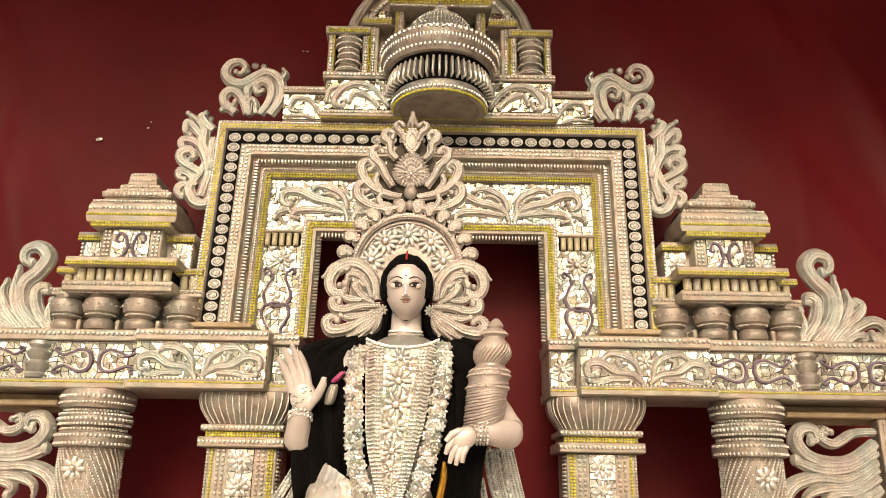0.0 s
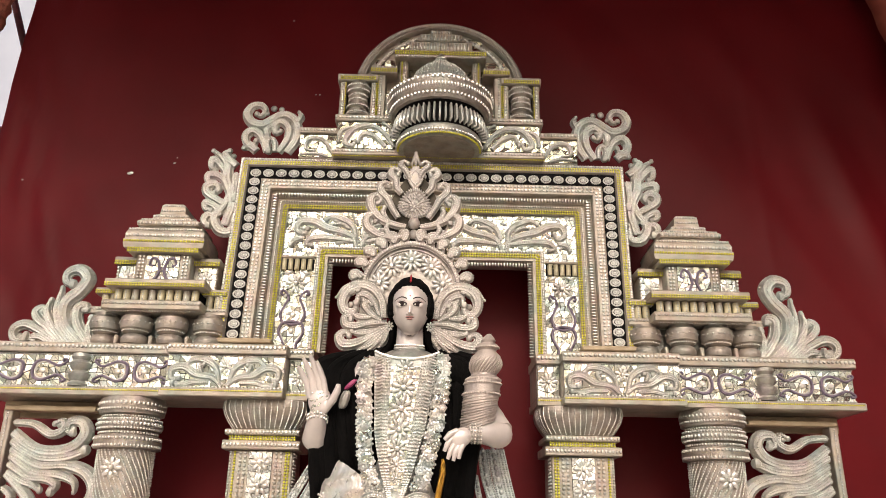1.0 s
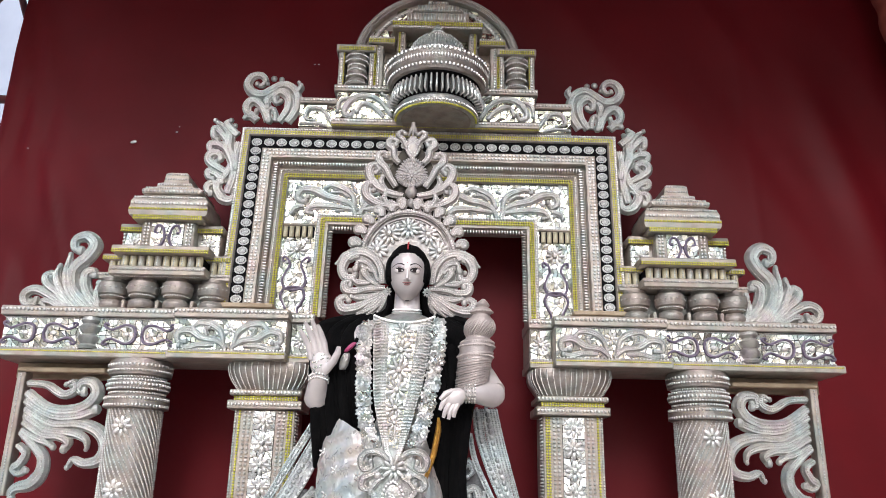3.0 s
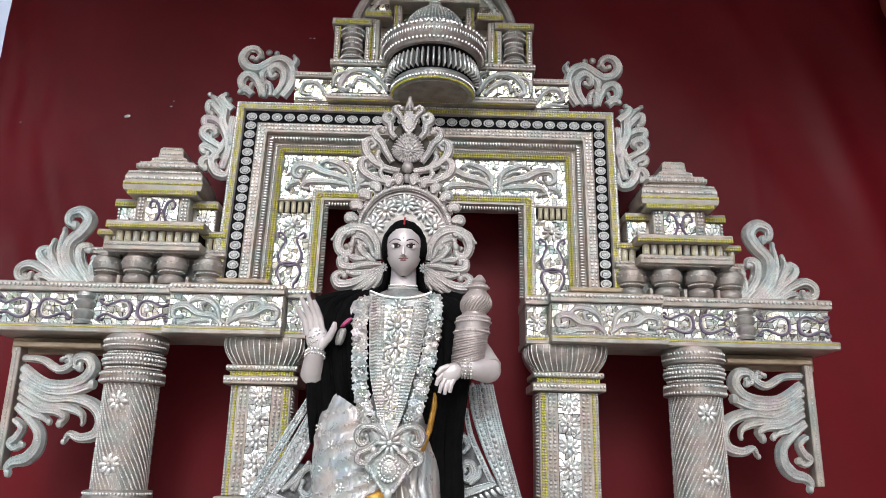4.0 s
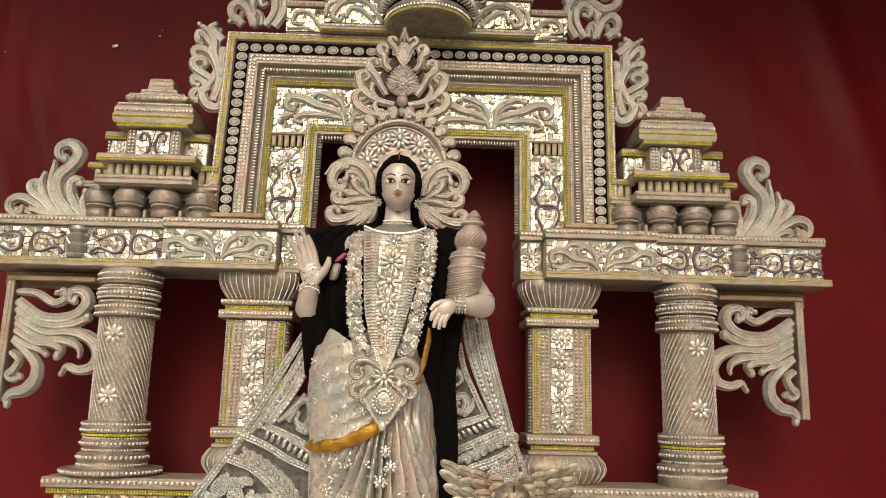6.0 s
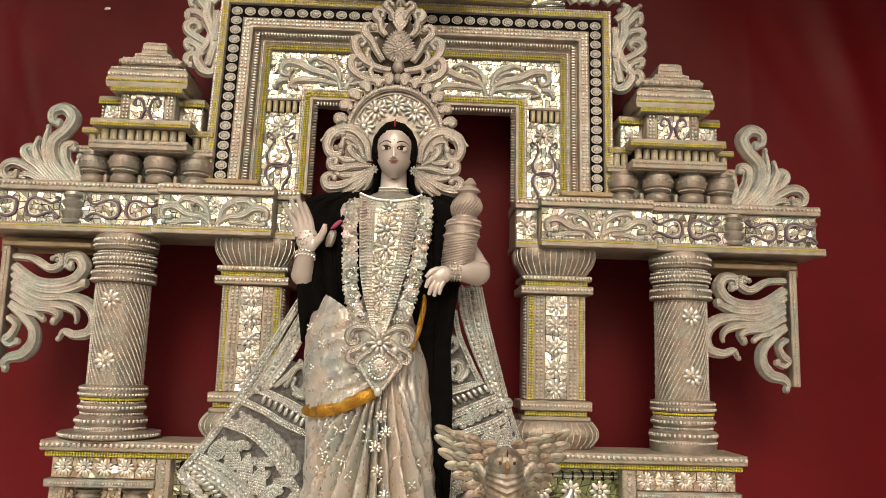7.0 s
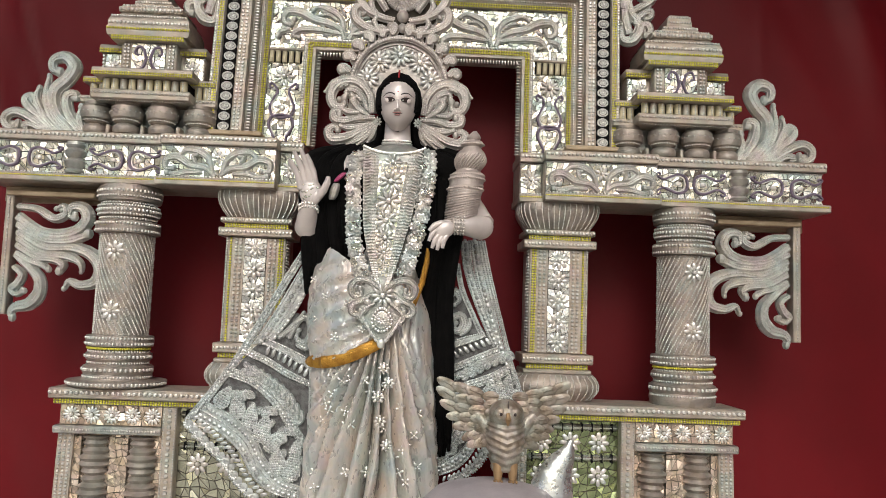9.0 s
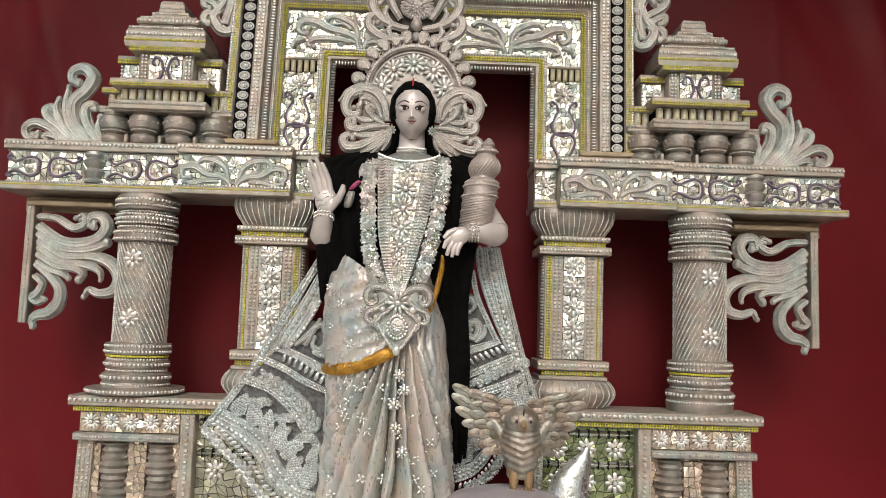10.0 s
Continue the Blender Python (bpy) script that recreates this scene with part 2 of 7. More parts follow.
                    self.add(vs, [tuple(range(len(vs)))], mat)
        return self

    def flower(self, x, y, z, r, n=8, mat=0, core=None, turn=0.0):
        for i in range(n):
            a = turn + 2 * math.pi * i / n
            self.ball(x + 0.62 * r * math.cos(a), y, z + 0.62 * r * math.sin(a), 0.37 * r, 0.11 * r, (0.17 if n > 8 else 0.22) * r, a, mat)
        self.ball(x, y - 0.1 * r, z, 0.24 * r, 0.24 * r, 0.24 * r, 0, mat if core is None else core)
        return self

    def extrude_u(self, profile, w, zt, zb, mat=0, x=0.0):
        """A profile of (inward, y) swept up one jamb, over the lintel and down the other, mitred."""
        st = []
        for d, y in profile:
            st.append([(x - (w - d), y, zb), (x - (w - d), y, zt - d), (x + w - d, y, zt - d), (x + w - d, y, zb)])
        n = len(profile)
        vs = [st[i][k] for k in range(4) for i in range(n)]
        fs = []
        for k in range(3):
            for i in range(n):
                j = (i + 1) % n
                fs.append((k * n + i, k * n + j, (k + 1) * n + j, (k + 1) * n + i))
        fs.append(tuple(range(n - 1, -1, -1)))
        fs.append(tuple(3 * n + i for i in range(n)))
        return self.add(vs, fs, mat)

    def mesh(self, name, mats):
        me = bpy.data.meshes.new(name)
        vs = self.v if self.sx > 0 and not self.cx else [(self.cx + self.sx * x, y, z) for x, y, z in self.v]
        if self.zmap:
            vs = [(x, y, self.zmap(z)) for x, y, z in vs]
        me.from_pydata(vs, [], self.f if self.sx > 0 else [f[::-1] for f in self.f])
        for m in list(mats) + ([GROUT] if self.grout else []):
            me.materials.append(m)
        me.polygons.foreach_set("material_index", self.m)
        me.polygons.foreach_set("use_smooth", [True] * len(self.f))
        me.update()
        me.set_sharp_from_angle(angle=radians(42))
        return me


def spiral(x, z, r0, r1, a0, a1, n=22):
    """Points on a spiral; angles in degrees."""
    return [(x + (r0 + (r1 - r0) * i / n) * math.cos(radians(a0 + (a1 - a0) * i / n)),
             z + (r0 + (r1 - r0) * i / n) * math.sin(radians(a0 + (a1 - a0) * i / n))) for i in range(n + 1)]


def bend(p0, p1, p2, p3, n=16):
    """Points on a Bezier curve."""
    return [tuple((1 - t) ** 3 * a + 3 * t * (1 - t) ** 2 * b + 3 * t * t * (1 - t) * c + t ** 3 * d for a, b, c, d in zip(p0, p1, p2, p3))
            for t in (i / n for i in range(n + 1))]


def thing(name, at, label, category, group="", kind=""):
    ob = new(name)
    ob.location = at
    ob.empty_display_size = 0.1
    return tagged(ob, label, category, group, kind)


def under(ob, parent):
    ob.parent = parent
    if parent.parent is None:
        ob.matrix_parent_inverse = Matrix.Translation(-parent.location)
    return ob


def part(name, geo, mat, parent, label="", kind=""):
    mats = mat if isinstance(mat, (list, tuple)) else [mat]
    ob = under(new(name, geo.mesh(name, mats)), parent)
    return tagged(ob, label, kind=kind)


def piece(name, me, at, parent, turn=0.0):
    """One of many like pieces on a shared mesh, turned in the plane of the front."""
    ob = under(new(name, me), parent)
    ob.location, ob.rotation_euler = at, (0, -turn, 0)
    return ob


def single(name, geo, mat, label, category="", kind="", group=""):
    mats = mat if isinstance(mat, (list, tuple)) else [mat]
    return tagged(new(name, geo.mesh(name, mats)), label, category, group, kind)


# ---- the tent ----
STAGE = 0.45


def edge(z):
    """The backdrop's free edge, which slants a little."""
    return -2.211 + 0.037 * (z - 2.94)


def hanging(name, x0, x1, z0, z1, y, label, folds=0.02, nx=220, nz=110):
    """A hung cloth in the plane of the front, with soft folds and real thickness."""
    g = Geo()
    vs, fs = [], []
    for side in (0, 1):
        for k in range(nz + 1):
            for i in range(nx + 1):
                u, w = i / nx, k / nz
                z = z0 + (z1 - z0) * w
                x = edge(z) + (x1 - edge(z)) * u
                f = 0.005 * noise.noise((x * 7 + z * 4, z * 1.2, 5)) + folds * (math.sin(x * 2.3 + 0.5 * z) * 0.5 + noise.noise((x * 0.9 + z * 0.8, z * 0.35, 3)) + 0.3 * noise.noise((x * 2.5 + z * 1.5, z * 0.8, 9)))
                # creases beside the free edge, and one broad slanting fold
                near = max(0.0, 1 - (x - x0) / 0.55)
                f += 0.034 * near * math.sin(x * 38 + 3 * noise.noise((x * 3, z * 2.2, 1))) * max(0.0, noise.noise((x * 5, z * 2.5, 7)) + 0.25)
                q = x - 2.0 - 0.25 * (3.4 - z)
                f -= 0.045 * math.exp(-(q / 0.11) ** 2) * max(0.0, 1 - abs(z - 2.85) / 0.9)
                # the slanting pole presses through the cloth; faint folds from storage cross it
                f -= 0.014 * math.exp(-((x + 2.067 - (3.337 - z) * 0.32) / 0.02) ** 2) * (1 if z < 3.5 else 0)
                f -= 0.004 * math.exp(-((z - 3.02 - 0.02 * x) / 0.015) ** 2) + 0.004 * math.exp(-((x - 1.62) / 0.015) ** 2) + 0.004 * math.exp(-((z - 1.75) / 0.015) ** 2)
                vs.append((x, y + f + 0.006 * side, z))
    m = (nx + 1) * (nz + 1)
    for k in range(nz):
        for i in range(nx):
            a = k * (nx + 1) + i
            fs.append((a, a + 1, a + nx + 2, a + nx + 1))
            fs.append((m + a, m + a + nx + 1, m + a + nx + 2, m + a + 1))
    g.add(vs, fs)
    return single(name, g, CLOTH, label, "cloth wall", "structure")


hanging("backdrop", -2.21, 3.2, 0.0, 4.6, 0.36, "dark red cloth backdrop hung behind the shrine", 0.045)
# unseen side wall, added to block sky light and darken the right
g = Geo().box(3.2, 3.24, -2.4, 0.5, 0, 4.6)
single("wall_east", g, CLOTH, "unseen red cloth side wall added to keep light off the right side", "cloth wall", "structure")
# added panel in place of the sky seen through the gap
g = Geo().box(-9.0, -2.3, 2.5, 2.54, 0, 9.0)
single("wall_north", g, WHITE, "pale bluish panel standing in for the bright sky beyond the tent gap", "cloth wall", "structure")
# unseen canopy, added to close the tent; its reach darkens the upper parts
g = Geo().box(-3.24, 3.24, -2.3, 0.5, 4.6, 4.64)
single("ceiling", g, CLOTH, "unseen red cloth canopy added to close the tent and shade the shrine's top", "canopy", "structure")
g = Geo().box(-400, 400, -400, 400, -0.3, 0.0)
single("ground", g, GROUND, "unseen ground, made pale to bounce light up", "ground", "structure")
# unseen support; its pale top acts as an added reflector
g = Geo().box(-2.1, 2.1, -1.1, 0.3, 0.0, STAGE)
single("stage", g, PLANK, "unseen low stage under the shrine, made pale to bounce light up", "stage", "structure")


# ---- the arch frame ----
def arch_frame():
    th = thing("arch_frame", (0, 0.1, 2.08), "silver beaded gateway frame with black band and yellow braid", "arch frame")
    W, ZT, ZB = 0.85, 2.96, 2.13
    part("outer_band", Geo().extrude_u([(0, 0.2), (0, -0.005), (0.006, -0.012), (0.036, -0.012), (0.042, 0.0), (0.042, 0.2)], W, ZT, ZB), BOARD, th)
    black = part("black_band", Geo().extrude_u([(0.042, 0.2), (0.042, 0.0), (0.1, 0.0), (0.1, 0.2)], W, ZT, ZB), BLACK, th, "flat black velvet band")
    prof = [(0.1, 0.2), (0.1, -0.004), (0.106, -0.01), (0.146, -0.01), (0.15, 0.0), (0.15, 0.02), (0.17, 0.03), (0.176, 0.045), (0.192, 0.05), (0.2, 0.06), (0.215, 0.065), (0.215, 0.2)]
    part("moulding", Geo().extrude_u(prof, W, ZT, ZB), BOARD, th)

    def urow(g, d, y, r, step, long=1.0):
        a = W - d
        return g.rowpath([(-a, ZB), (-a, ZT - d), (a, ZT - d), (a, ZB)], y, r, step, 0, long)

    part("outer_bead_row", urow(Geo(), 0.008, -0.012, 0.006, 0.012), PEARL, th, "", "stuff")
    part("yellow_braid", urow(urow(Geo(), 0.02, -0.012, 0.005, 0.011), 0.03, -0.011, 0.005, 0.011), YELLOW, th, "", "stuff")
    part("bead_row", urow(urow(Geo(), 0.113, -0.01, 0.007, 0.016, 1.1), 0.13, -0.01, 0.007, 0.016, 1.1), PEARL, th, "", "stuff")
    part("ribbed_row", urow(Geo(), 0.165, 0.02, 0.011, 0.013, 0.5), PEARL, th, "", "stuff")
    part("inner_bead_row", urow(Geo(), 0.186, 0.046, 0.005, 0.011), PEARL, th, "", "stuff")
    part("inner_braid", urow(urow(Geo(), 0.2, 0.058, 0.005, 0.011), 0.21, 0.06, 0.005, 0.011), YELLOW, th, "", "stuff")
    # medallions on the black band
    m = Geo()
    for i in range(18):
        a = math.pi * i / 9
        m.ball(0.0205 * math.cos(a), 0, 0.0155 * math.sin(a), 0.0046, 0.005, 0.0042, a)
        m.ball(0.0125 * math.cos(a), -0.002, 0.009 * math.sin(a), 0.0026, 0.003, 0.0024, a)
    m.ball(0, 0.004, 0, 0.0195, 0.004, 0.0148, 0, 0, sphere_template(14, 6))
    m.ball(0, -0.002, 0, 0.007, 0.005, 0.0055)
    me = m.mesh("medallion", [MEDAL])
    d, n = 0.071, 29
    for i in range(n):
        piece("medallion", me, (-(W - d) + 2 * (W - d) * i / (n - 1), -0.001, ZT - d), black)
    for s in (-1, 1):
        for i in range(1, 18):
            piece("medallion", me, (s * (W - d), -0.001, ZT - d - i * 0.0435), black)
    # panel behind, with the inner edge of the opening
    board = part("panel_board", Geo().extrude_u([(0.21, 0.14), (0.21, 0.085), (0.4, 0.085), (0.4, 0.14)], W, ZT, 2.09), BOARD, th)
    g = Geo()
    g.mosaic(-0.64, 0.64, 2.565, 2.745, 0.084, 0.022)
    for s in (-1, 1):
        g.mosaic(min(s * 0.64, s * 0.49), max(s * 0.64, s * 0.49), 2.095, 2.565, 0.084, 0.022)
    part("mirror_mosaic", g, MIRROR, board, "mosaic of broken mirror pieces", "stuff")
    g = Geo().extrude_u([(0, 0.16), (0, 0.05), (0.006, 0.044), (0.05, 0.044), (0.055, 0.06), (0.055, 0.16)], 0.487, 2.565, 2.09)
    part("opening_edge", g, BOARD, th)
    a = 0.487
    g, h = Geo(), Geo()
    g.rowpath([(-a + .008, 2.09), (-a + .008, 2.557), (a - .008, 2.557), (a - .008, 2.09)], 0.042, 0.006, 0.0125)
    part("edge_bead_row", g, PEARL, th, "", "stuff")
    for s in (-1, 1):
        g = Geo()
        for i in range(34):
            g.ball(s * 0.425, 0.06, 2.095 + i * 0.0125, 0.012, 0.006, 0.0045)
        part("tooth_row", g, PEARL, th, "", "stuff")
    g = Geo()
    for i in range(66):
        g.ball(-0.415 + i * 0.0128, 0.06, 2.502, 0.0045, 0.006, 0.012)
    part("tooth_row", g, PEARL, th, "", "stuff")
    for k in (0.022, 0.033):
        h.rowpath([(-a + k, 2.09), (-a + k, 2.565 - k), (a - k, 2.565 - k), (a - k, 2.09)], 0.041, 0.0055, 0.011)
    part("edge_braid", h, YELLOW, th, "", "stuff")
    return th


arch = arch_frame()


# ---- beams over the columns ----
CX = -0.018


def beam(s):
    th = thing("beam", (CX + s * 1.08, 0, 1.87), "stepped silver entablature beam with mirror mosaic and scrolls", "beam", "entablature beams")
    bays = ((0.45, 0.545, -0.05), (0.545, 1.01, -0.12), (1.01, 1.715, -0.085))
    pearls, braid = Geo(s, CX), Geo(s, CX)
    for x0, x1, y in bays:
        e = 0.012 if x1 > 1.5 else 0.0
        panel = part("panel", Geo(s, CX).box(x0, x1, y, 0.16, 1.9, 2.037), BOARD, th)
        part("top_slab", Geo(s, CX).box(x0 - 0.004, x1 + e, y - 0.022, 0.17, 2.037, 2.078), BOARD, th)
        part("bottom_slab", Geo(s, CX).box(x0 - 0.004, x1 + e + 0.01, y - 0.035, 0.17, 1.868, 1.9), BOARD, th)
        pearls.row((x0, y - 0.023, 2.062), (x1 + e, y - 0.023, 2.062), 0.0075, 0.017, 0, 1.15)
        pearls.row((x0, y - 0.006, 2.032), (x1, y - 0.006, 2.032), 0.004, 0.01)
        pearls.row((x0, y - 0.01, 1.905), (x1, y - 0.01, 1.905), 0.006, 0.014)
        braid.row((x0, y - 0.036, 1.89), (x1 + e, y - 0.036, 1.89), 0.0035, 0.009, 0, 1.2)
        part("mirror_mosaic", Geo(s, CX).mosaic(x0 + 0.004, x1 - 0.004, 1.908, 2.03, y - 0.001, 0.023), MIRROR, panel, "", "stuff")
    part("bead_row", pearls, PEARL, th, "", "stuff")
    part("braid_row", braid, YELLOW, th, "", "stuff")
    return th


beams = [beam(-1), beam(1)]


# ---- round columns ----
def column(s):
    x, y = 1.155, -0.015
    th = thing("column", (CX + s * x, y, 1.06), "round silver column wound with slanting bead rows", "column", "round columns")
    part("base", Geo(s, CX).lathe(x, y, [(0.13, 1.058), *([(0.185, 1.064), (0.19, 1.068), (0.19, 1.085)] if s < 0 else []), (0.134, 1.09), (0.13, 1.11), (0.134, 1.115), (0.134, 1.14), (0.116, 1.15), (0.116, 1.16),
         (0.126, 1.17), (0.126, 1.19), (0.115, 1.2), (0.11, 1.215), (0.128, 1.22), (0.13, 1.235), (0.128, 1.262), (0.106, 1.266)], 36), CORD, th)
    shaft = part("shaft", Geo(s, CX).lathe(x, y, [(0.106, 1.262), (0.1035, 1.675)], 40), CORD, th)
    part("capital", Geo(s, CX).lathe(x, y, [(0.104, 1.672), (0.125, 1.675), (0.127, 1.69), (0.125, 1.72), (0.11, 1.725), (0.105, 1.74), (0.118, 1.745), (0.124, 1.76), (0.118, 1.785),
         (0.106, 1.79), (0.106, 1.80), (0.122, 1.805), (0.126, 1.83), (0.128, 1.85), (0.12, 1.868)], 36), CORD, th)
    g = Geo(s, CX)
    for h in range(34):
        for i in range(46):
            z = 1.27 + i * 0.0088
            a = 2 * math.pi * h / 34 + (z - 1.27) * 5.2
            if math.sin(a) < 0.25:
                g.ball(x + 0.105 * math.cos(a), y + 0.105 * math.sin(a), z, 0.0041, 0.0041, 0.0048)
    part("bead_winding", g, PEARL, shaft, "", "stuff")
    g = Geo(s, CX)
    for r, z, q in ((0.134, 1.128, 0.008), (0.128, 1.252, 0.006), (0.13, 1.23, 0.006), (0.125, 1.683, 0.006), (0.126, 1.71, 0.006), (0.123, 1.765, 0.007), (0.125, 1.842, 0.007), (0.127, 1.18, 0.007), (0.132, 1.1, 0.005), (0.118, 1.155, 0.005), (0.117, 1.2, 0.005), (0.127, 1.82, 0.005), (0.112, 1.732, 0.005), (0.12, 1.748, 0.005), (0.121, 1.782, 0.005), (0.108, 1.795, 0.005)) + (((0.19, 1.076, 0.007),) if s < 0 else ()):
        n = int(math.pi * r / (2.3 * q))
        for i in range(n + 1):
            a = math.pi + math.pi * i / n
            g.ball(x + r * math.cos(a), y + r * math.sin(a), z, q)
    part("bead_ring", g, PEARL, th, "", "stuff")
    g = Geo(s, CX)
    for z in (1.212, 1.7):
        for i in range(46):
            a = math.pi + math.pi * i / 45
            g.ball(x + 0.121 * math.cos(a), y + 0.121 * math.sin(a), z, 0.0055)
    part("yellow_ring", g, YELLOW, th, "", "stuff")
    for z in (1.36, 1.6):
        part("flower", Geo(s, CX).flower(x + 0.008, y - 0.11, z, 0.042), PEARL, shaft)
    return th


columns = [column(-1), column(1)]


# ---- square pilasters ----
def pilaster(s):
    x, y = 0.622, 0.03
    th = thing("pilaster", (CX + s * x, y, 1.06), "square silver pilaster with mirror strip and bead flowers", "pilaster", "square pilasters")

    def bulb(z0, z1, w0, w1, w2):
        g = Geo(s, CX)
        n, seg = 20, 96
        prof = []
        for i in range(n + 1):
            t = i / n
            w = w0 + (w1 - w0) * math.sin(math.pi * min(1, t * w2))
            prof.append((w, z0 + (z1 - z0) * t))
        vs, fs = [], []
        for w, z in prof:
            for j in range(seg):
                a = 2 * math.pi * j / seg
                c, d = math.cos(a), math.sin(a)
                k = (c ** 4 + d ** 4) ** 0.25
                q = 1 + (0.005 if j % 2 else -0.009)
                vs.append((x + w * c / k * q, y + (w - 0.03) * d / k * q, z))
        for i in range(n):
            for j in range(seg):
                k = (j + 1) % seg
                fs.append((i * seg + j, i * seg + k, (i + 1) * seg + k, (i + 1) * seg + j))
        fs.append(tuple(range(seg - 1, -1, -1)))
        fs.append(tuple(n * seg + j for j in range(seg)))
        for i in range(1, n, 1):
            for j in range(seg // 2, seg, 2):
                a = vs[i * seg + j + 1 if j + 1 < seg else i * seg + j]
                g.ball(a[0], a[1] - 0.001, a[2], 0.0026, 0.0026, 0.0034, 0, 1)
        return g.add(vs, fs)

    part("base", bulb(1.062, 1.17, 0.145, 0.18, 0.93), [CORD, PEARL], th, "fluted swelling foot")
    part("capital", bulb(1.757, 1.868, 0.126, 0.17, 0.62), [CORD, PEARL], th, "fluted flaring capital")
    for z0, z1, w in ((1.17, 1.188, 0.14), (1.188, 1.21, 0.128), (1.21, 1.25, 0.146), (1.68, 1.715, 0.15), (1.715, 1.735, 0.13), (1.735, 1.757, 0.145)):
        part("slab", Geo(s, CX).box(x - w, x + w, y + 0.035 - w, y + 0.1, z0, z1), BOARD, th)
    shaft = part("shaft", Geo(s, CX).box(x - 0.122, x + 0.122, -0.058, 0.13, 1.25, 1.68), BOARD, th)
    part("mirror_strip", Geo(s, CX).mosaic(x - 0.045, x + 0.045, 1.255, 1.675, -0.06, 0.026), STRIP, shaft, "", "stuff")
    for d in (-0.06, -0.078, 0.06, 0.078):
        part("bead_row", Geo(s, CX).row((x + d, -0.062, 1.252), (x + d, -0.062, 1.678), 0.0065, 0.0155), PEARL, shaft, "", "stuff")
    part("bead_row", Geo(s, CX).row((x + 0.116, -0.062, 1.252), (x + 0.116, -0.062, 1.678), 0.005, 0.011), PEARL, th, "", "stuff")
    # the side face towards the middle
    part("side_mosaic", Geo(s, CX).add([(x - 0.1235, y0, z0) for y0, z0 in ((-0.05, 1.26), (0.02, 1.26), (0.02, 1.67), (-0.05, 1.67))], [(3, 2, 1, 0)]), CORD, th)
    for yy in (-0.045, -0.02, 0.005):
        part("bead_row", Geo(s, CX).row((x - 0.124, yy, 1.255), (x - 0.124, yy, 1.675), 0.0055, 0.013), PEARL, th, "", "stuff")
    for zz, w in ((1.23, 0.146), (1.698, 0.15), (1.746, 0.145)):
        part("bead_row", Geo(s, CX).row((x - w, y + 0.034 - w, zz), (x + w, y + 0.034 - w, zz), 0.0065, 0.0145), PEARL, th, "", "stuff")
    for d in (-0.097, -0.108, 0.1):
        part("yellow_braid", Geo(s, CX).row((x + d, -0.061, 1.252), (x + d, -0.061, 1.678), 0.005, 0.011), YELLOW, th, "", "stuff")
    for zz, w in ((1.199, 0.128), (1.725, 0.13)):
        part("yellow_braid", Geo(s, CX).row((x - w, y + 0.034 - w, zz - 0.005), (x + w, y + 0.034 - w, zz - 0.005), 0.005, 0.011).row((x - w, y + 0.034 - w, zz + 0.005), (x + w, y + 0.034 - w, zz + 0.005), 0.005, 0.011), YELLOW, th, "", "stuff")
    for i in range(5):
        part("flower", Geo(s, CX).flower(x, -0.066, 1.297 + 0.084 * i, 0.042), PEARL, shaft)
    return th


pilasters = [pilaster(-1), pilaster(1)]


# ---- podiums ----
def podium(s):
    th = thing("podium", (CX + s * 0.9, -0.1, STAGE), "silver podium with mosaic panels, balusters and beaded cornice", "podium", "podiums under the columns")
    part("core", Geo(s, CX).box(0.48, 1.31, -0.09, 0.075, STAGE, 1.02), BOARD, th)
    cornice = part("cornice", Geo(s, CX).box(0.46, 1.36, -0.165, 0.08, 1.02, 1.06), BOARD, th)
    g, h = Geo(s, CX), Geo(s, CX)
    g.row((0.46, -0.167, 1.043), (1.36, -0.167, 1.043), 0.0085, 0.02, 0, 1.15)
    for k in (1.012, 1.003):
        h.row((0.46, -0.148, k), (1.345, -0.148, k), 0.0048, 0.0105)
    part("cornice_beads", g, PEARL, cornice, "", "stuff")
    part("yellow_braid", h, YELLOW, th, "", "stuff")
    part("braid_board", Geo(s, CX).box(0.465, 1.345, -0.145, 0.075, 0.996, 1.02), BOARD, th)
    return th


podiums = [podium(-1), podium(1)]


# ---- scrollwork helpers ----
def smooth(pts, n=6):
    """A smooth line through the points."""
    p = [pts[0], *pts, pts[-1]]
    out = []
    for i in range(1, len(p) - 2):
        for k in range(n):
            t = k / n
            out.append(tuple(0.5 * (2 * b + (c - a) * t + (2 * a - 5 * b + 4 * c - d) * t * t + (3 * b - a - 3 * c + d) * t ** 3)
                             for a, b, c, d in zip(p[i - 1], p[i], p[i + 1], p[i + 2])))
    out.append(tuple(pts[-1]))
    return out


def curl(x, z, deg, length, r, turn, n=14, wind=430):
    """A stalk that leaves (x, z) in a direction and rolls up; turn 1 is anticlockwise, -1 clockwise."""
    a = radians(deg)
    ex, ez = x + length * math.cos(a), z + length * math.sin(a)
    stalk = [(x + (ex - x) * i / 4, z + (ez - z) * i / 4) for i in range(4)] if length > 0 else []
    cx, cz = ex + r * math.cos(a + turn * math.pi / 2), ez + r * math.sin(a + turn * math.pi / 2)
    return stalk + spiral(cx, cz, r, r * 0.22, deg - turn * 90, deg - turn * 90 + turn * wind, n)


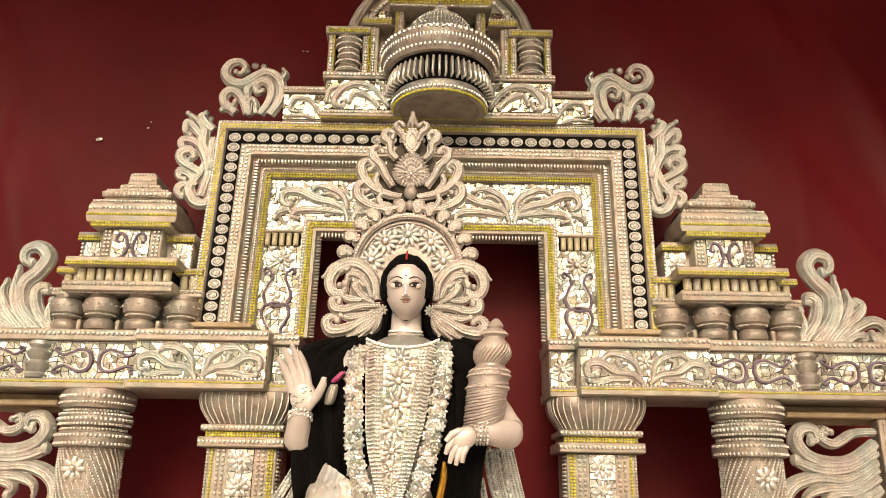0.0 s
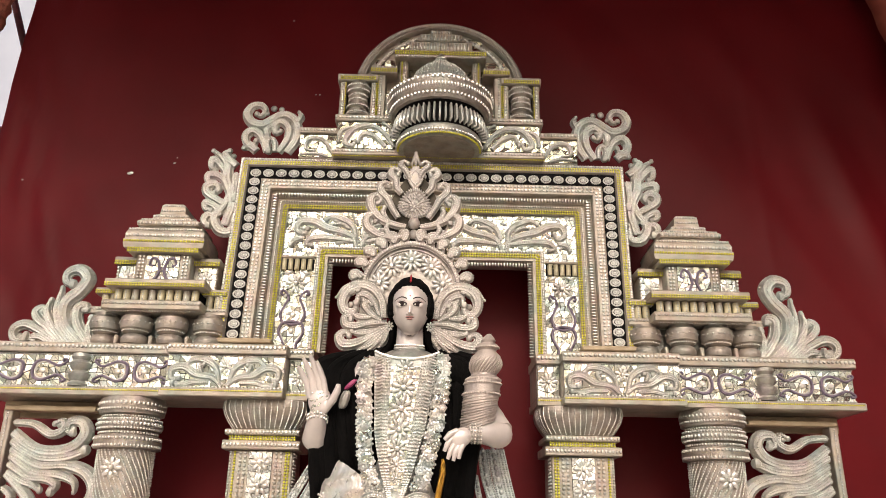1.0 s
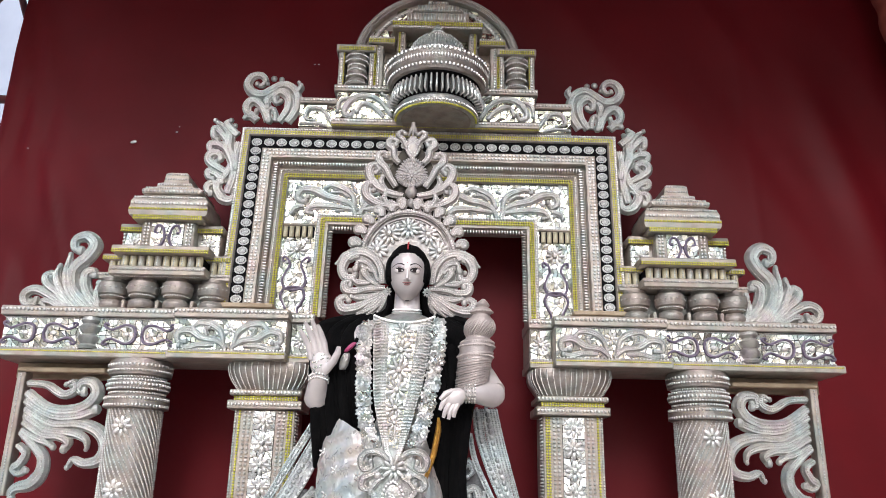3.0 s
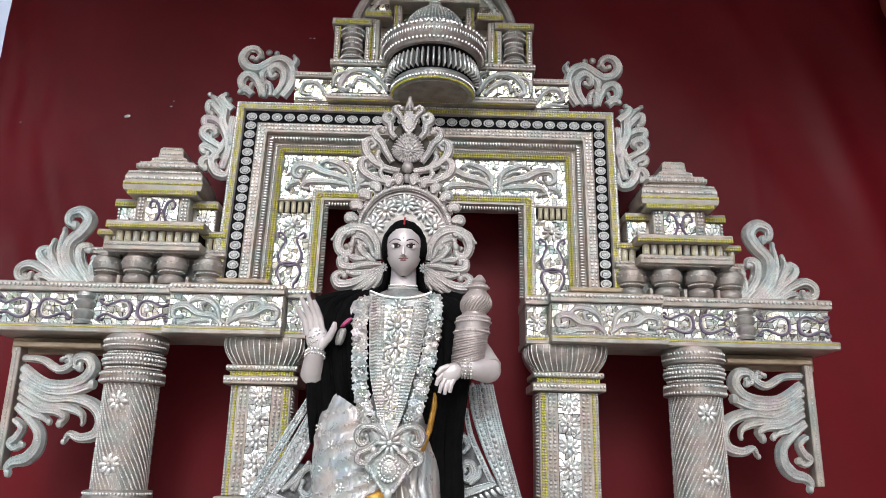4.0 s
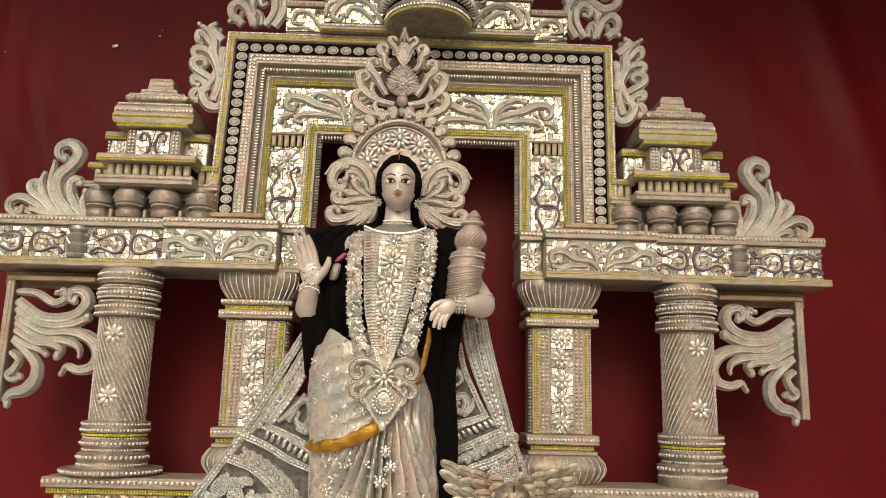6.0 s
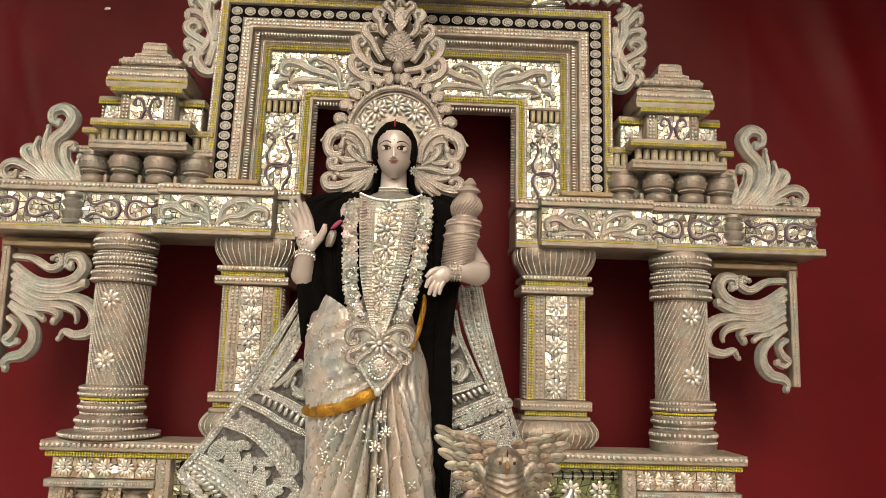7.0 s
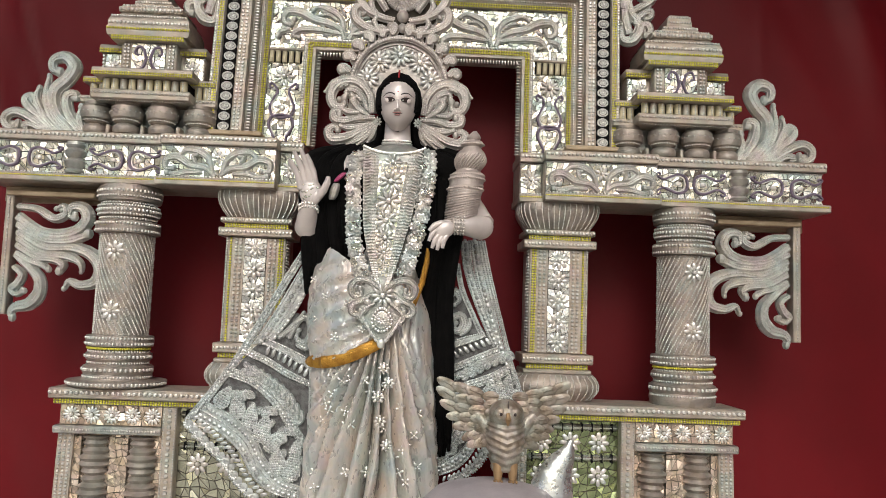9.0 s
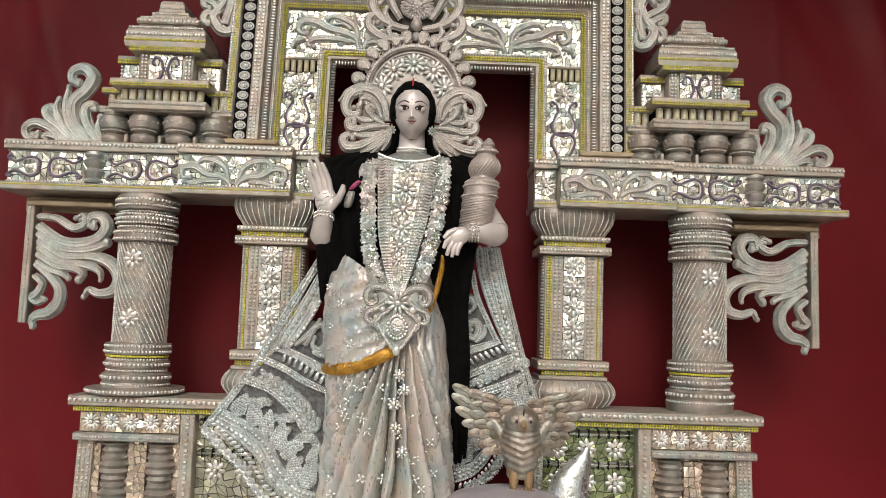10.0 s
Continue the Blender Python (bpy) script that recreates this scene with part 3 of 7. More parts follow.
def vine(foil, pearl, path, w0, w1, y, deep, mid=None, r=0.0032, ball=True):
    """A strap wound with lines of small beads: one down the ridge, more on the flanks where it is wide."""
    foil.scroll(path, w0, w1, y, deep, 0, mid, 0.03)
    n, top = len(path), max(w0, w1, mid or 0)
    for e in (0.0, 0.5, -0.5, 0.9, -0.9):
        acc = 0.0
        for i in range(n - 1):
            (a, b), (c, d) = path[i], path[i + 1]
            seg = math.hypot(c - a, d - b) or 1e-6
            nx, nz = -(d - b) / seg, (c - a) / seg
            while acc < seg:
                f = acc / seg
                t = (i + f) / (n - 1)
                w = w0 + (w1 - w0) * t if mid is None else (w0 + (mid - w0) * 2 * t if t < 0.5 else mid + (w1 - mid) * (2 * t - 1))
                q = min(r, w * 0.45) * (1.0 if e == 0 else 0.62)
                dd = deep * (0.45 + 0.55 * w / top) * math.sqrt(1 - e * e)
                if e == 0 or (w > 0.009 and abs(e) > 0.7) or w > 0.016:
                    pearl.ball(a + (c - a) * f + nx * w * e, y - max(dd * (0.84 if e == 0 else 0.98), 0.002), b + (d - b) * f + nz * w * e, q * 1.25, q, q, math.atan2(d - b, c - a))
                acc += max(q * 2.7, 0.0035)
            acc -= seg
    if ball:
        x, z = path[-1]
        foil.ball(x, y - deep * 0.4, z, max(w1 * 1.5, 0.006))


def slab(g, poly, y0, y1, mat=0):
    """A flat board of the given outline, between two depths."""
    n = len(poly)
    vs = [(x, y0, z) for x, z in poly] + [(x, y1, z) for x, z in poly]
    area = sum(a[0] * b[1] - b[0] * a[1] for a, b in zip(poly, poly[1:] + poly[:1]))
    o = list(range(n)) if area > 0 else list(range(n - 1, -1, -1))
    fs = [tuple(o), tuple(n + i for i in reversed(o))]
    fs += [(o[i], n + o[i], n + o[(i + 1) % n], o[(i + 1) % n]) for i in range(n)]
    return g.add(vs, fs, mat)


def scrollwork(name, s, cx, y, deep, straps, knobs, at, label, category, group, back=(), thick=1.3, tall=1.0):
    """A pierced scroll ornament: tapering straps with bead lines, and loose knobs."""
    th = thing(name, at, label, category, group)
    foil, pearl = Geo(s, cx), Geo(s, cx)
    foil.zmap = pearl.zmap = lambda z: at[2] + (z - at[2]) * tall
    for path, w0, mid, w1 in straps:
        vine(foil, pearl, path, w0 * thick, w1 * thick, y, deep, mid * thick, 0.0036)
    for x, z, r in knobs:
        foil.ball(x, y - deep * 0.3, z, r, r * 0.7, r, 0, 0, sphere_template(10, 6))
    for poly in back:
        slab(foil, poly, y - 0.004, y + 0.012)
    part("scroll", foil, FOIL, th)
    part("bead_line", pearl, PEARL, th, "", "stuff")
    return th


# ---- scrolls round the arch ----
for s in (-1, 1):
    scrollwork("corner_scroll", s, 0.022 if s < 0 else 0.0, 0.03, 0.028, [
        (smooth([(0.692, 3.005), (0.659, 3.065), (0.651, 3.125), (0.674, 3.181), (0.723, 3.205), (0.771, 3.178), (0.816, 3.147), (0.866, 3.158), (0.893, 3.201), (0.875, 3.246), (0.836, 3.255), (0.811, 3.228), (0.826, 3.198), (0.848, 3.204)]), 0.012, 0.0165, 0.006),
        (smooth([(0.732, 3.006), (0.699, 3.066), (0.695, 3.131), (0.730, 3.165), (0.762, 3.146), (0.753, 3.107), (0.730, 3.115)]), 0.011, 0.014, 0.006),
        (smooth([(0.785, 3.008), (0.802, 3.059), (0.825, 3.097), (0.861, 3.115), (0.887, 3.089), (0.880, 3.051), (0.848, 3.042), (0.838, 3.062)]), 0.011, 0.015, 0.006),
        (smooth([(0.749, 3.007), (0.751, 3.048), (0.768, 3.073), (0.783, 3.054), (0.776, 3.009)]), 0.008, 0.009, 0.008),
        (smooth([(0.833, 3.009), (0.861, 3.031), (0.889, 3.022)]), 0.012, 0.013, 0.006),
        (smooth([(0.658, 3.165), (0.642, 3.195), (0.654, 3.220)]), 0.01, 0.01, 0.004),
        (smooth([(0.778, 3.143), (0.795, 3.118), (0.789, 3.083)]), 0.009, 0.012, 0.008),
    ], [(0.736, 3.234, 0.014), (0.772, 3.237, 0.016), (0.801, 3.209, 0.012), (0.751, 3.137, 0.014), (0.814, 3.064, 0.014), (0.884, 3.032, 0.014), (0.663, 3.056, 0.014)],
        (s * 0.74, 0.03, 2.96), "curling silver scroll ornament on the frame's corner", "scroll ornament", "corner scrolls", (), 1.6, 0.97 if s < 0 else 1.0)
    scrollwork("side_scroll", s, -0.012 if s < 0 else 0.0, 0.04, 0.028, [
        (smooth([(0.903, 2.644), (0.883, 2.735), (0.891, 2.801), (0.920, 2.868), (0.921, 2.935), (0.950, 2.975), (0.994, 3.007)]), 0.014, 0.019, 0.005),
        (smooth([(0.884, 2.934), (0.919, 2.964), (0.938, 2.994), (0.920, 3.008)]), 0.012, 0.015, 0.006),
        (smooth([(0.923, 2.897), (0.957, 2.941), (0.989, 2.964), (0.993, 2.927), (0.973, 2.910)]), 0.01, 0.014, 0.006),
        (smooth([(0.925, 2.859), (0.962, 2.886), (1.001, 2.884), (0.999, 2.856), (0.971, 2.850)]), 0.01, 0.014, 0.006),
        (smooth([(0.915, 2.746), (0.958, 2.770), (1.000, 2.802), (0.999, 2.832), (0.967, 2.841), (0.948, 2.817), (0.967, 2.798)]), 0.01, 0.0155, 0.006),
        (smooth([(0.927, 2.690), (0.956, 2.733), (0.996, 2.749), (0.995, 2.724), (0.972, 2.714)]), 0.01, 0.014, 0.006),
        (smooth([(0.890, 2.810), (0.917, 2.736), (0.954, 2.682), (0.927, 2.624), (0.884, 2.614), (0.867, 2.657), (0.893, 2.685)]), 0.011, 0.016, 0.006),
        (smooth([(0.873, 2.896), (0.880, 2.829), (0.871, 2.772)]), 0.012, 0.014, 0.01),
        (smooth([(0.940, 2.681), (0.979, 2.692), (0.996, 2.664), (0.975, 2.641)]), 0.01, 0.014, 0.008),
    ], [(0.993, 2.899, 0.013), (0.961, 2.812, 0.012), (0.901, 2.983, 0.014), (0.876, 2.689, 0.014), (0.993, 2.775, 0.012)],
        (s * 0.92, 0.04, 2.6), "curling silver scroll ornament beside the frame", "scroll ornament", "side scrolls", (), 1.6)

# ---- finials on the beams ----
for s in (-1, 1):
    scrollwork("finial_scroll", s, -0.01, -0.02, 0.034, [
        (smooth([(1.410, 2.087), (1.486, 2.165), (1.500, 2.253), (1.450, 2.313), (1.427, 2.365), (1.465, 2.405), (1.513, 2.390), (1.514, 2.351), (1.485, 2.335)]), 0.022, 0.022, 0.009),
        (smooth([(1.378, 2.088), (1.436, 2.166), (1.447, 2.234), (1.417, 2.251), (1.407, 2.228)]), 0.018, 0.017, 0.007),
        (smooth([(1.442, 2.086), (1.508, 2.165), (1.531, 2.246), (1.525, 2.321)]), 0.016, 0.016, 0.006),
        (smooth([(1.468, 2.086), (1.536, 2.157), (1.570, 2.224), (1.561, 2.270)]), 0.015, 0.015, 0.006),
        (smooth([(1.481, 2.085), (1.548, 2.148), (1.595, 2.183), (1.615, 2.219), (1.589, 2.237), (1.572, 2.215)]), 0.014, 0.015, 0.007),
        (smooth([(1.500, 2.085), (1.574, 2.134), (1.644, 2.164), (1.687, 2.145), (1.683, 2.107), (1.644, 2.095), (1.636, 2.119)]), 0.014, 0.016, 0.008),
        (smooth([(1.526, 2.084), (1.576, 2.112), (1.611, 2.109), (1.599, 2.093)]), 0.012, 0.013, 0.007),
        (smooth([(1.365, 2.088), (1.387, 2.141), (1.382, 2.195)]), 0.012, 0.013, 0.009),
    ], [(1.487, 2.343, 0.02), (1.595, 2.222, 0.017), (1.565, 2.264, 0.013), (1.660, 2.111, 0.018), (1.472, 2.302, 0.012), (1.423, 2.232, 0.018)],
        (s * 1.5, -0.02, 2.078), "curling silver plume ornament standing on the beam", "scroll ornament", "plume finials", (), 1.4, 1.0 if s < 0 else 1.06)

# ---- brackets under the beams ----
for s in (-1, 1):
    th = scrollwork("bracket", s, CX, -0.02, 0.034, [
        (smooth([(1.599, 1.769), (1.522, 1.763), (1.452, 1.726), (1.405, 1.745), (1.414, 1.780), (1.444, 1.767)]), 0.01, 0.013, 0.006),
        (smooth([(1.596, 1.731), (1.506, 1.672), (1.418, 1.663), (1.349, 1.684), (1.315, 1.733), (1.338, 1.775), (1.382, 1.776), (1.391, 1.744), (1.367, 1.732)]), 0.014, 0.02, 0.008),
        (smooth([(1.594, 1.699), (1.484, 1.642), (1.389, 1.639), (1.330, 1.657), (1.308, 1.668)]), 0.013, 0.017, 0.011),
        (smooth([(1.591, 1.669), (1.476, 1.610), (1.374, 1.612), (1.291, 1.586), (1.250, 1.530), (1.270, 1.473), (1.328, 1.458), (1.372, 1.473), (1.389, 1.442)]), 0.013, 0.021, 0.006),
        (smooth([(1.589, 1.643), (1.491, 1.587), (1.388, 1.575), (1.334, 1.550), (1.325, 1.512)]), 0.012, 0.015, 0.005),
        (smooth([(1.589, 1.614), (1.505, 1.567), (1.442, 1.562), (1.401, 1.541), (1.413, 1.511)]), 0.012, 0.015, 0.009),
        (smooth([(1.588, 1.585), (1.527, 1.551), (1.486, 1.538), (1.456, 1.517)]), 0.01, 0.013, 0.007),
        (smooth([(1.593, 1.575), (1.534, 1.525), (1.491, 1.477), (1.490, 1.417), (1.525, 1.375), (1.574, 1.362), (1.594, 1.340), (1.585, 1.317)]), 0.012, 0.021, 0.008),
        (smooth([(1.596, 1.524), (1.561, 1.494), (1.578, 1.451), (1.598, 1.435), (1.578, 1.414), (1.547, 1.427)]), 0.01, 0.014, 0.007),
    ], [(1.370, 1.749, 0.014), (1.319, 1.663, 0.02), (1.413, 1.518, 0.018), (1.426, 1.763, 0.012), (1.557, 1.431, 0.014)],
        (CX + s * 1.6, -0.02, 1.34), "pierced silver scroll bracket hung under the beam", "bracket", "scroll brackets", (), 1.4)
    part("strip", Geo(s, CX).box(1.612, 1.645, -0.045, 0.02, 1.33, 1.815), BOARD, th)
    part("top_slat", Geo(s, CX).box(1.29, 1.645, -0.05, 0.02, 1.815, 1.835), WOOD, th, "bare wooden slat")
    g = Geo(s, CX).row((1.628, -0.047, 1.335), (1.628, -0.047, 1.81), 0.004, 0.011, 0, 1.3)
    part("strip_beads", g, PEARL, th, "", "stuff")
    part("batten", Geo(s, CX).box(1.2, 1.7, 0.05, 0.085, 1.80, 1.866), WOOD, th, "bare wooden batten")

# ---- ornaments on the beams ----
def loop_motif(x, z, w, h, flip, y):
    """Purple cord bent into a pear-shaped loop with rolled ends."""
    k = -1 if flip else 1
    pts = []
    for e in (1, -1):
        arm = [(0.5, 0.0), (0.43, 0.34), (0.2, 0.46), (-0.05, 0.34), (-0.25, 0.22), (-0.42, 0.3), (-0.52, 0.46), (-0.42, 0.52), (-0.38, 0.42)]
        pts.append(smooth([(x + k * a * w, z + e * b * h) for a, b in arm], 5))
    return pts


def loop_part(x, z, w, h, flip, y, s, cx, th, upright=False):
    g = Geo(s, cx)
    for path in loop_motif(0, 0, w, h, flip, y):
        q = [((x + b, z + a) if upright else (x + a, z + b)) for a, b in path]
        g.scroll(q, 0.006, 0.0045, y - 0.002, 0.009, 1)
        g.scroll([(a + (x - a) * 0.17, b + (z - b) * 0.17) for a, b in q[:20]], 0.004, 0.003, y - 0.001, 0.006, 0)
    k = (-1 if flip else 1) * 0.2 * w
    g.ball(x + (0 if upright else k), y - 0.004, z + (k if upright else 0), 0.011, 0.006, 0.014, 0 if upright else 1.57, 0)
    part("loop_motif", g, [PEARL, PURPLE], th, "purple cord loop with silver edging")


for s, th in zip((-1, 1), beams):
    for x, fl in ((1.08, False), (1.235, True), (1.48, False), (1.645, True)):
        loop_part(x, 1.968, 0.13, 0.085, fl, -0.088, s, CX, th)
    g = Geo(s, CX).lathe(1.36, -0.085, [(0.036, 1.905), (0.04, 1.915), (0.03, 1.925), (0.04, 1.94), (0.043, 1.955), (0.028, 1.967), (0.04, 1.98), (0.043, 1.995), (0.03, 2.008), (0.04, 2.02), (0.036, 2.034)], 20)
    part("half_baluster", g, FOIL, th)
    foil, pearl = Geo(s, CX), Geo(s, CX)
    for e in (-1, 1):
        for path, w0, mid, w1 in (
                (smooth([(0.01, 1.912), (0.05, 1.945), (0.11, 1.955), (0.16, 1.985), (0.205, 1.975), (0.205, 1.94), (0.175, 1.94)]), 0.006, 0.011, 0.005),
                (smooth([(0.02, 1.93), (0.035, 1.98), (0.075, 2.01), (0.125, 2.015), (0.15, 1.995)]), 0.005, 0.01, 0.005),
                (smooth([(0.06, 1.925), (0.12, 1.925), (0.16, 1.915), (0.2, 1.92)]), 0.005, 0.008, 0.005),
                (smooth([(0.09, 1.965), (0.1, 1.99), (0.085, 1.995)]), 0.005, 0.006, 0.004)):
            vine(foil, pearl, [(0.778 + e * a, b) for a, b in path], w0 * 1.7, w1 * 1.6, -0.122, 0.018, mid * 1.7, 0.003)
    part("leaf_scroll", foil, FOIL, th)
    part("leaf_beads", pearl, PEARL, th, "", "stuff")
    part("flower", Geo(s, CX).flower(0.778, -0.128, 1.99, 0.03, 7), PEARL, th)
    part("flower", Geo(s, CX).flower(0.498, -0.057, 1.968, 0.04, 10), PEARL, th)

# ---- ornaments on the arch panel ----
foil, pearl = Geo(), Geo()
for c in (-0.315, 0.315):
    for e in (-1, 1):
        for path, w0, mid, w1 in (
                (smooth([(0.01, 2.575), (0.03, 2.62), (0.08, 2.645), (0.14, 2.66), (0.2, 2.69), (0.255, 2.69), (0.27, 2.65), (0.24, 2.63), (0.225, 2.655)]), 0.007, 0.013, 0.006),
                (smooth([(0.03, 2.60), (0.09, 2.61), (0.15, 2.615), (0.2, 2.61), (0.225, 2.585), (0.2, 2.575)]), 0.006, 0.011, 0.005),
                (smooth([(0.015, 2.62), (0.03, 2.67), (0.07, 2.70), (0.12, 2.715), (0.15, 2.70)]), 0.006, 0.011, 0.005),
                (smooth([(0.05, 2.66), (0.075, 2.68), (0.11, 2.68)]), 0.005, 0.007, 0.004),
                (smooth([(0.24, 2.61), (0.275, 2.60), (0.29, 2.575)]), 0.006, 0.009, 0.005)):
            vine(foil, pearl, [(c + e * a, b) for a, b in path], w0 * 1.6, w1 * 1.5, 0.082, 0.022, mid * 1.6, 0.0034)
for k in range(110):
    a, b = random.uniform(-0.62, 0.62), random.uniform(2.585, 2.725)
    foil.ball(a, 0.078, b, random.uniform(0.012, 0.02), 0.006, 0.007, random.uniform(0, 3.1))
part("leaf_scroll", foil, FOIL, arch, "", "stuff")
part("leaf_beads", pearl, PEARL, arch, "", "stuff")
ring = Geo()
ring.lathe(0, 0, [(0.008, -0.026), (0.0105, -0.024), (0.0105, 0.024), (0.008, 0.026)], 14)
ring_mesh = ring.mesh("spool", [CREAM])
for s in (-1, 1):
    th = arch
    for i in range(5):
        piece("spool", ring_mesh, (s * (0.515 + 0.027 * i), 0.075, 2.485), arch)
    # black back puts the shade between the spools into the colour
    part("spool_recess", Geo(s).box(0.495, 0.64, 0.078, 0.09, 2.458, 2.515), BLACK, arch)
    part("shelf", Geo(s).box(0.495, 0.64, 0.07, 0.09, 2.515, 2.527), BOARD, arch)
    part("flower", Geo(s).flower(0.565, 0.076, 2.40, 0.046, 10), PEARL, arch)
    loop_part(0.565, 2.29, 0.15, 0.11, True, 0.08, s, 0.0, arch, True)
    loop_part(0.565, 2.16, 0.14, 0.11, False, 0.08, s, 0.0, arch, True)
    for z in (2.45, 2.345, 2.225):
        part("leaf", Geo(s).ball(0.53, 0.078, z, 0.017, 0.006, 0.008, 0.5), PEARL, arch)
        part("leaf", Geo(s).ball(0.60, 0.078, z, 0.017, 0.006, 0.008, -0.5), PEARL, arch)


def askew(x, z):
    """The hand-built frame spreads towards its feet, more on one side."""
    low = (2.96 - z) / 0.83
    return x * (1 + (0.02 + 0.032 * low if x < 0 else 0.004 + 0.01 * low))


for s in (-1, 1):
    part("foot_plank", Geo(s).box(0.62, 0.845, -0.03, 0.15, 2.108, 2.128), WOOD, arch, "bare brown foot plank")
for ob in arch.children_recursive:
    if ob.location.length > 0:
        ob.location.x = askew(ob.location.x, ob.location.z)
    else:
        for v in ob.data.vertices:
            v.co.x = askew(v.co.x, v.co.z)


# ---- towers on the beams ----
spool = Geo()
spool.lathe(0, 0, [(0.011, -0.03), (0.0152, -0.026), (0.0156, 0.026), (0.011, 0.03)], 14)
for i in range(6):
    spool.ball(0, -0.0156, -0.022 + i * 0.0088, 0.004, 0.003, 0.0035, 0, 1)
spool_meshes = [spool.mesh("spool", [m, PEARL]) for m in (CREAM, BOARD, CREAM)]


def tower(s):
    cx = -0.01
    x = 1.12
    th = thing("tower", (cx + s * x, 0, 2.078), "small stepped silver temple tower with yellow braid", "tower", "temple towers")

    def zm(z):
        """The front stands proud, so its lower storey is squat and its upper one tall."""
        return 2.078 + (z - 2.078) * 0.87 if z < 2.388 else 2.348 + (z - 2.388) * 1.12

    def tg():
        g = Geo(s, cx)
        g.zmap = zm
        return g

    pearl, braid = tg(), tg()

    def tier(hw, y, z0, z1, mat=BOARD, name="tier", off=0.0, beads=0.0, yellow=0.0):
        part(name, tg().box(x + off - hw, x + off + hw, y, 0.16, z0, z1), mat, th)
        if beads:
            pearl.row((x + off - hw, y - 0.002, beads), (x + off + hw, y - 0.002, beads), 0.006, 0.0145, 0, 1.1)
        if yellow:
            for k in (-0.005, 0.005):
                braid.row((x + off - hw, y - 0.001, yellow + k), (x + off + hw, y - 0.001, yellow + k), 0.0048, 0.0105)

    # wide lower storey behind, deep centre bay in front
    tier(0.265, 0.02, 2.078, 2.24, FOIL, "back_wall")
    for px in (-0.215, -0.07, 0.075, 0.21):
        yy = -0.035 if abs(px) < 0.15 else -0.01
        part("pot", tg().lathe(x + px, yy, [(0.034, 2.08), (0.05, 2.088), (0.055, 2.105), (0.05, 2.125), (0.038, 2.135), (0.05, 2.145), (0.052, 2.152), (0.062, 2.16), (0.066, 2.19), (0.062, 2.215), (0.05, 2.225), (0.05, 2.24)], 22), CORD, th)
        for i in range(19):
            a = math.pi + math.pi * i / 18
            pearl.ball(x + px + 0.052 * math.cos(a), yy + 0.052 * math.sin(a), 2.149, 0.0045)
            if i % 2 == 0:
                pearl.ball(x + px + 0.066 * math.cos(a), yy + 0.066 * math.sin(a), 2.19, 0.004)
    for px in (-0.143, 0.003, 0.143):
        part("peg", tg().box(x + px - 0.008, x + px + 0.008, -0.06, 0.0, 2.08, 2.13), BOARD, th)
    tier(0.285, -0.03, 2.24, 2.275, BOARD, "ledge", 0.0, 2.262)
    tier(0.2, -0.115, 2.238, 2.283, BOARD, "ledge", 0.0, 2.265)
    pearl.row((x - 0.18, -0.1, 2.234), (x + 0.18, -0.1, 2.234), 0.004, 0.01)
    # recesses coloured black for the shade behind the spools
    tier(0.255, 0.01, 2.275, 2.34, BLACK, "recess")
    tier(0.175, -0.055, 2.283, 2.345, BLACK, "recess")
    for i in range(10):
        piece("spool", spool_meshes[i % 2 * 2 if i % 3 == 0 else i % 2], (cx + s * (x - 0.158 + 0.0351 * i), -0.062, zm(2.315)), th)
    for d in (-0.235, -0.2, 0.2, 0.235):
        piece("spool", spool_meshes[0], (cx + s * (x + d), 0.003, zm(2.308)), th)
    tier(0.275, -0.02, 2.34, 2.372, BOARD, "cornice", 0.0, 0.0, 2.352)
    tier(0.205, -0.11, 2.352, 2.388, BOARD, "cornice", 0.0, 0.0, 2.36)
    # upper storey
    tier(0.215, 0.02, 2.372, 2.49, BOARD, "wall")
    tier(0.115, -0.045, 2.388, 2.502, BOARD, "wall")
    tier(0.225, 0.0, 2.475, 2.505, BOARD, "cap", 0.0, 0.0, 2.482)
    for d in (-0.165, 0.165):
        part("mirror_mosaic", tg().mosaic(x + d - 0.045, x + d + 0.035, 2.375, 2.472, 0.018, 0.022), MIRROR, th, "", "stuff")
        part("flower", tg().flower(x + d, 0.012, 2.424, 0.035, 8), PEARL, th)
        e = x + (d + 0.045 if d > 0 else d - 0.045)
        pearl.row((e, 0.016, 2.375), (e, 0.016, 2.472), 0.006, 0.013)
    part("mirror_mosaic", tg().mosaic(x - 0.07, x + 0.07, 2.39, 2.5, -0.047, 0.022), MIRROR, th, "", "stuff")
    for d in (-0.1, -0.085, 0.085, 0.1):
        pearl.row((x + d, -0.047, 2.39), (x + d, -0.047, 2.5), 0.006, 0.013)
    g = tg()
    for e in (-1, 1):
        g.scroll(smooth([(x + e * 0.008, 2.43), (x + e * 0.02, 2.475), (x + e * 0.045, 2.485), (x + e * 0.055, 2.46), (x + e * 0.04, 2.455)]), 0.007, 0.004, -0.049, 0.009)
        g.scroll(smooth([(x + e * 0.006, 2.45), (x + e * 0.02, 2.41), (x + e * 0.05, 2.395)]), 0.007, 0.004, -0.049, 0.009)
    part("cord_scroll", g, PURPLE, th, "purple cord scroll on mirror")
    # roof
    tier(0.15, -0.075, 2.502, 2.52, BOARD, "roof_step", 0.0, 0.0, 2.512)

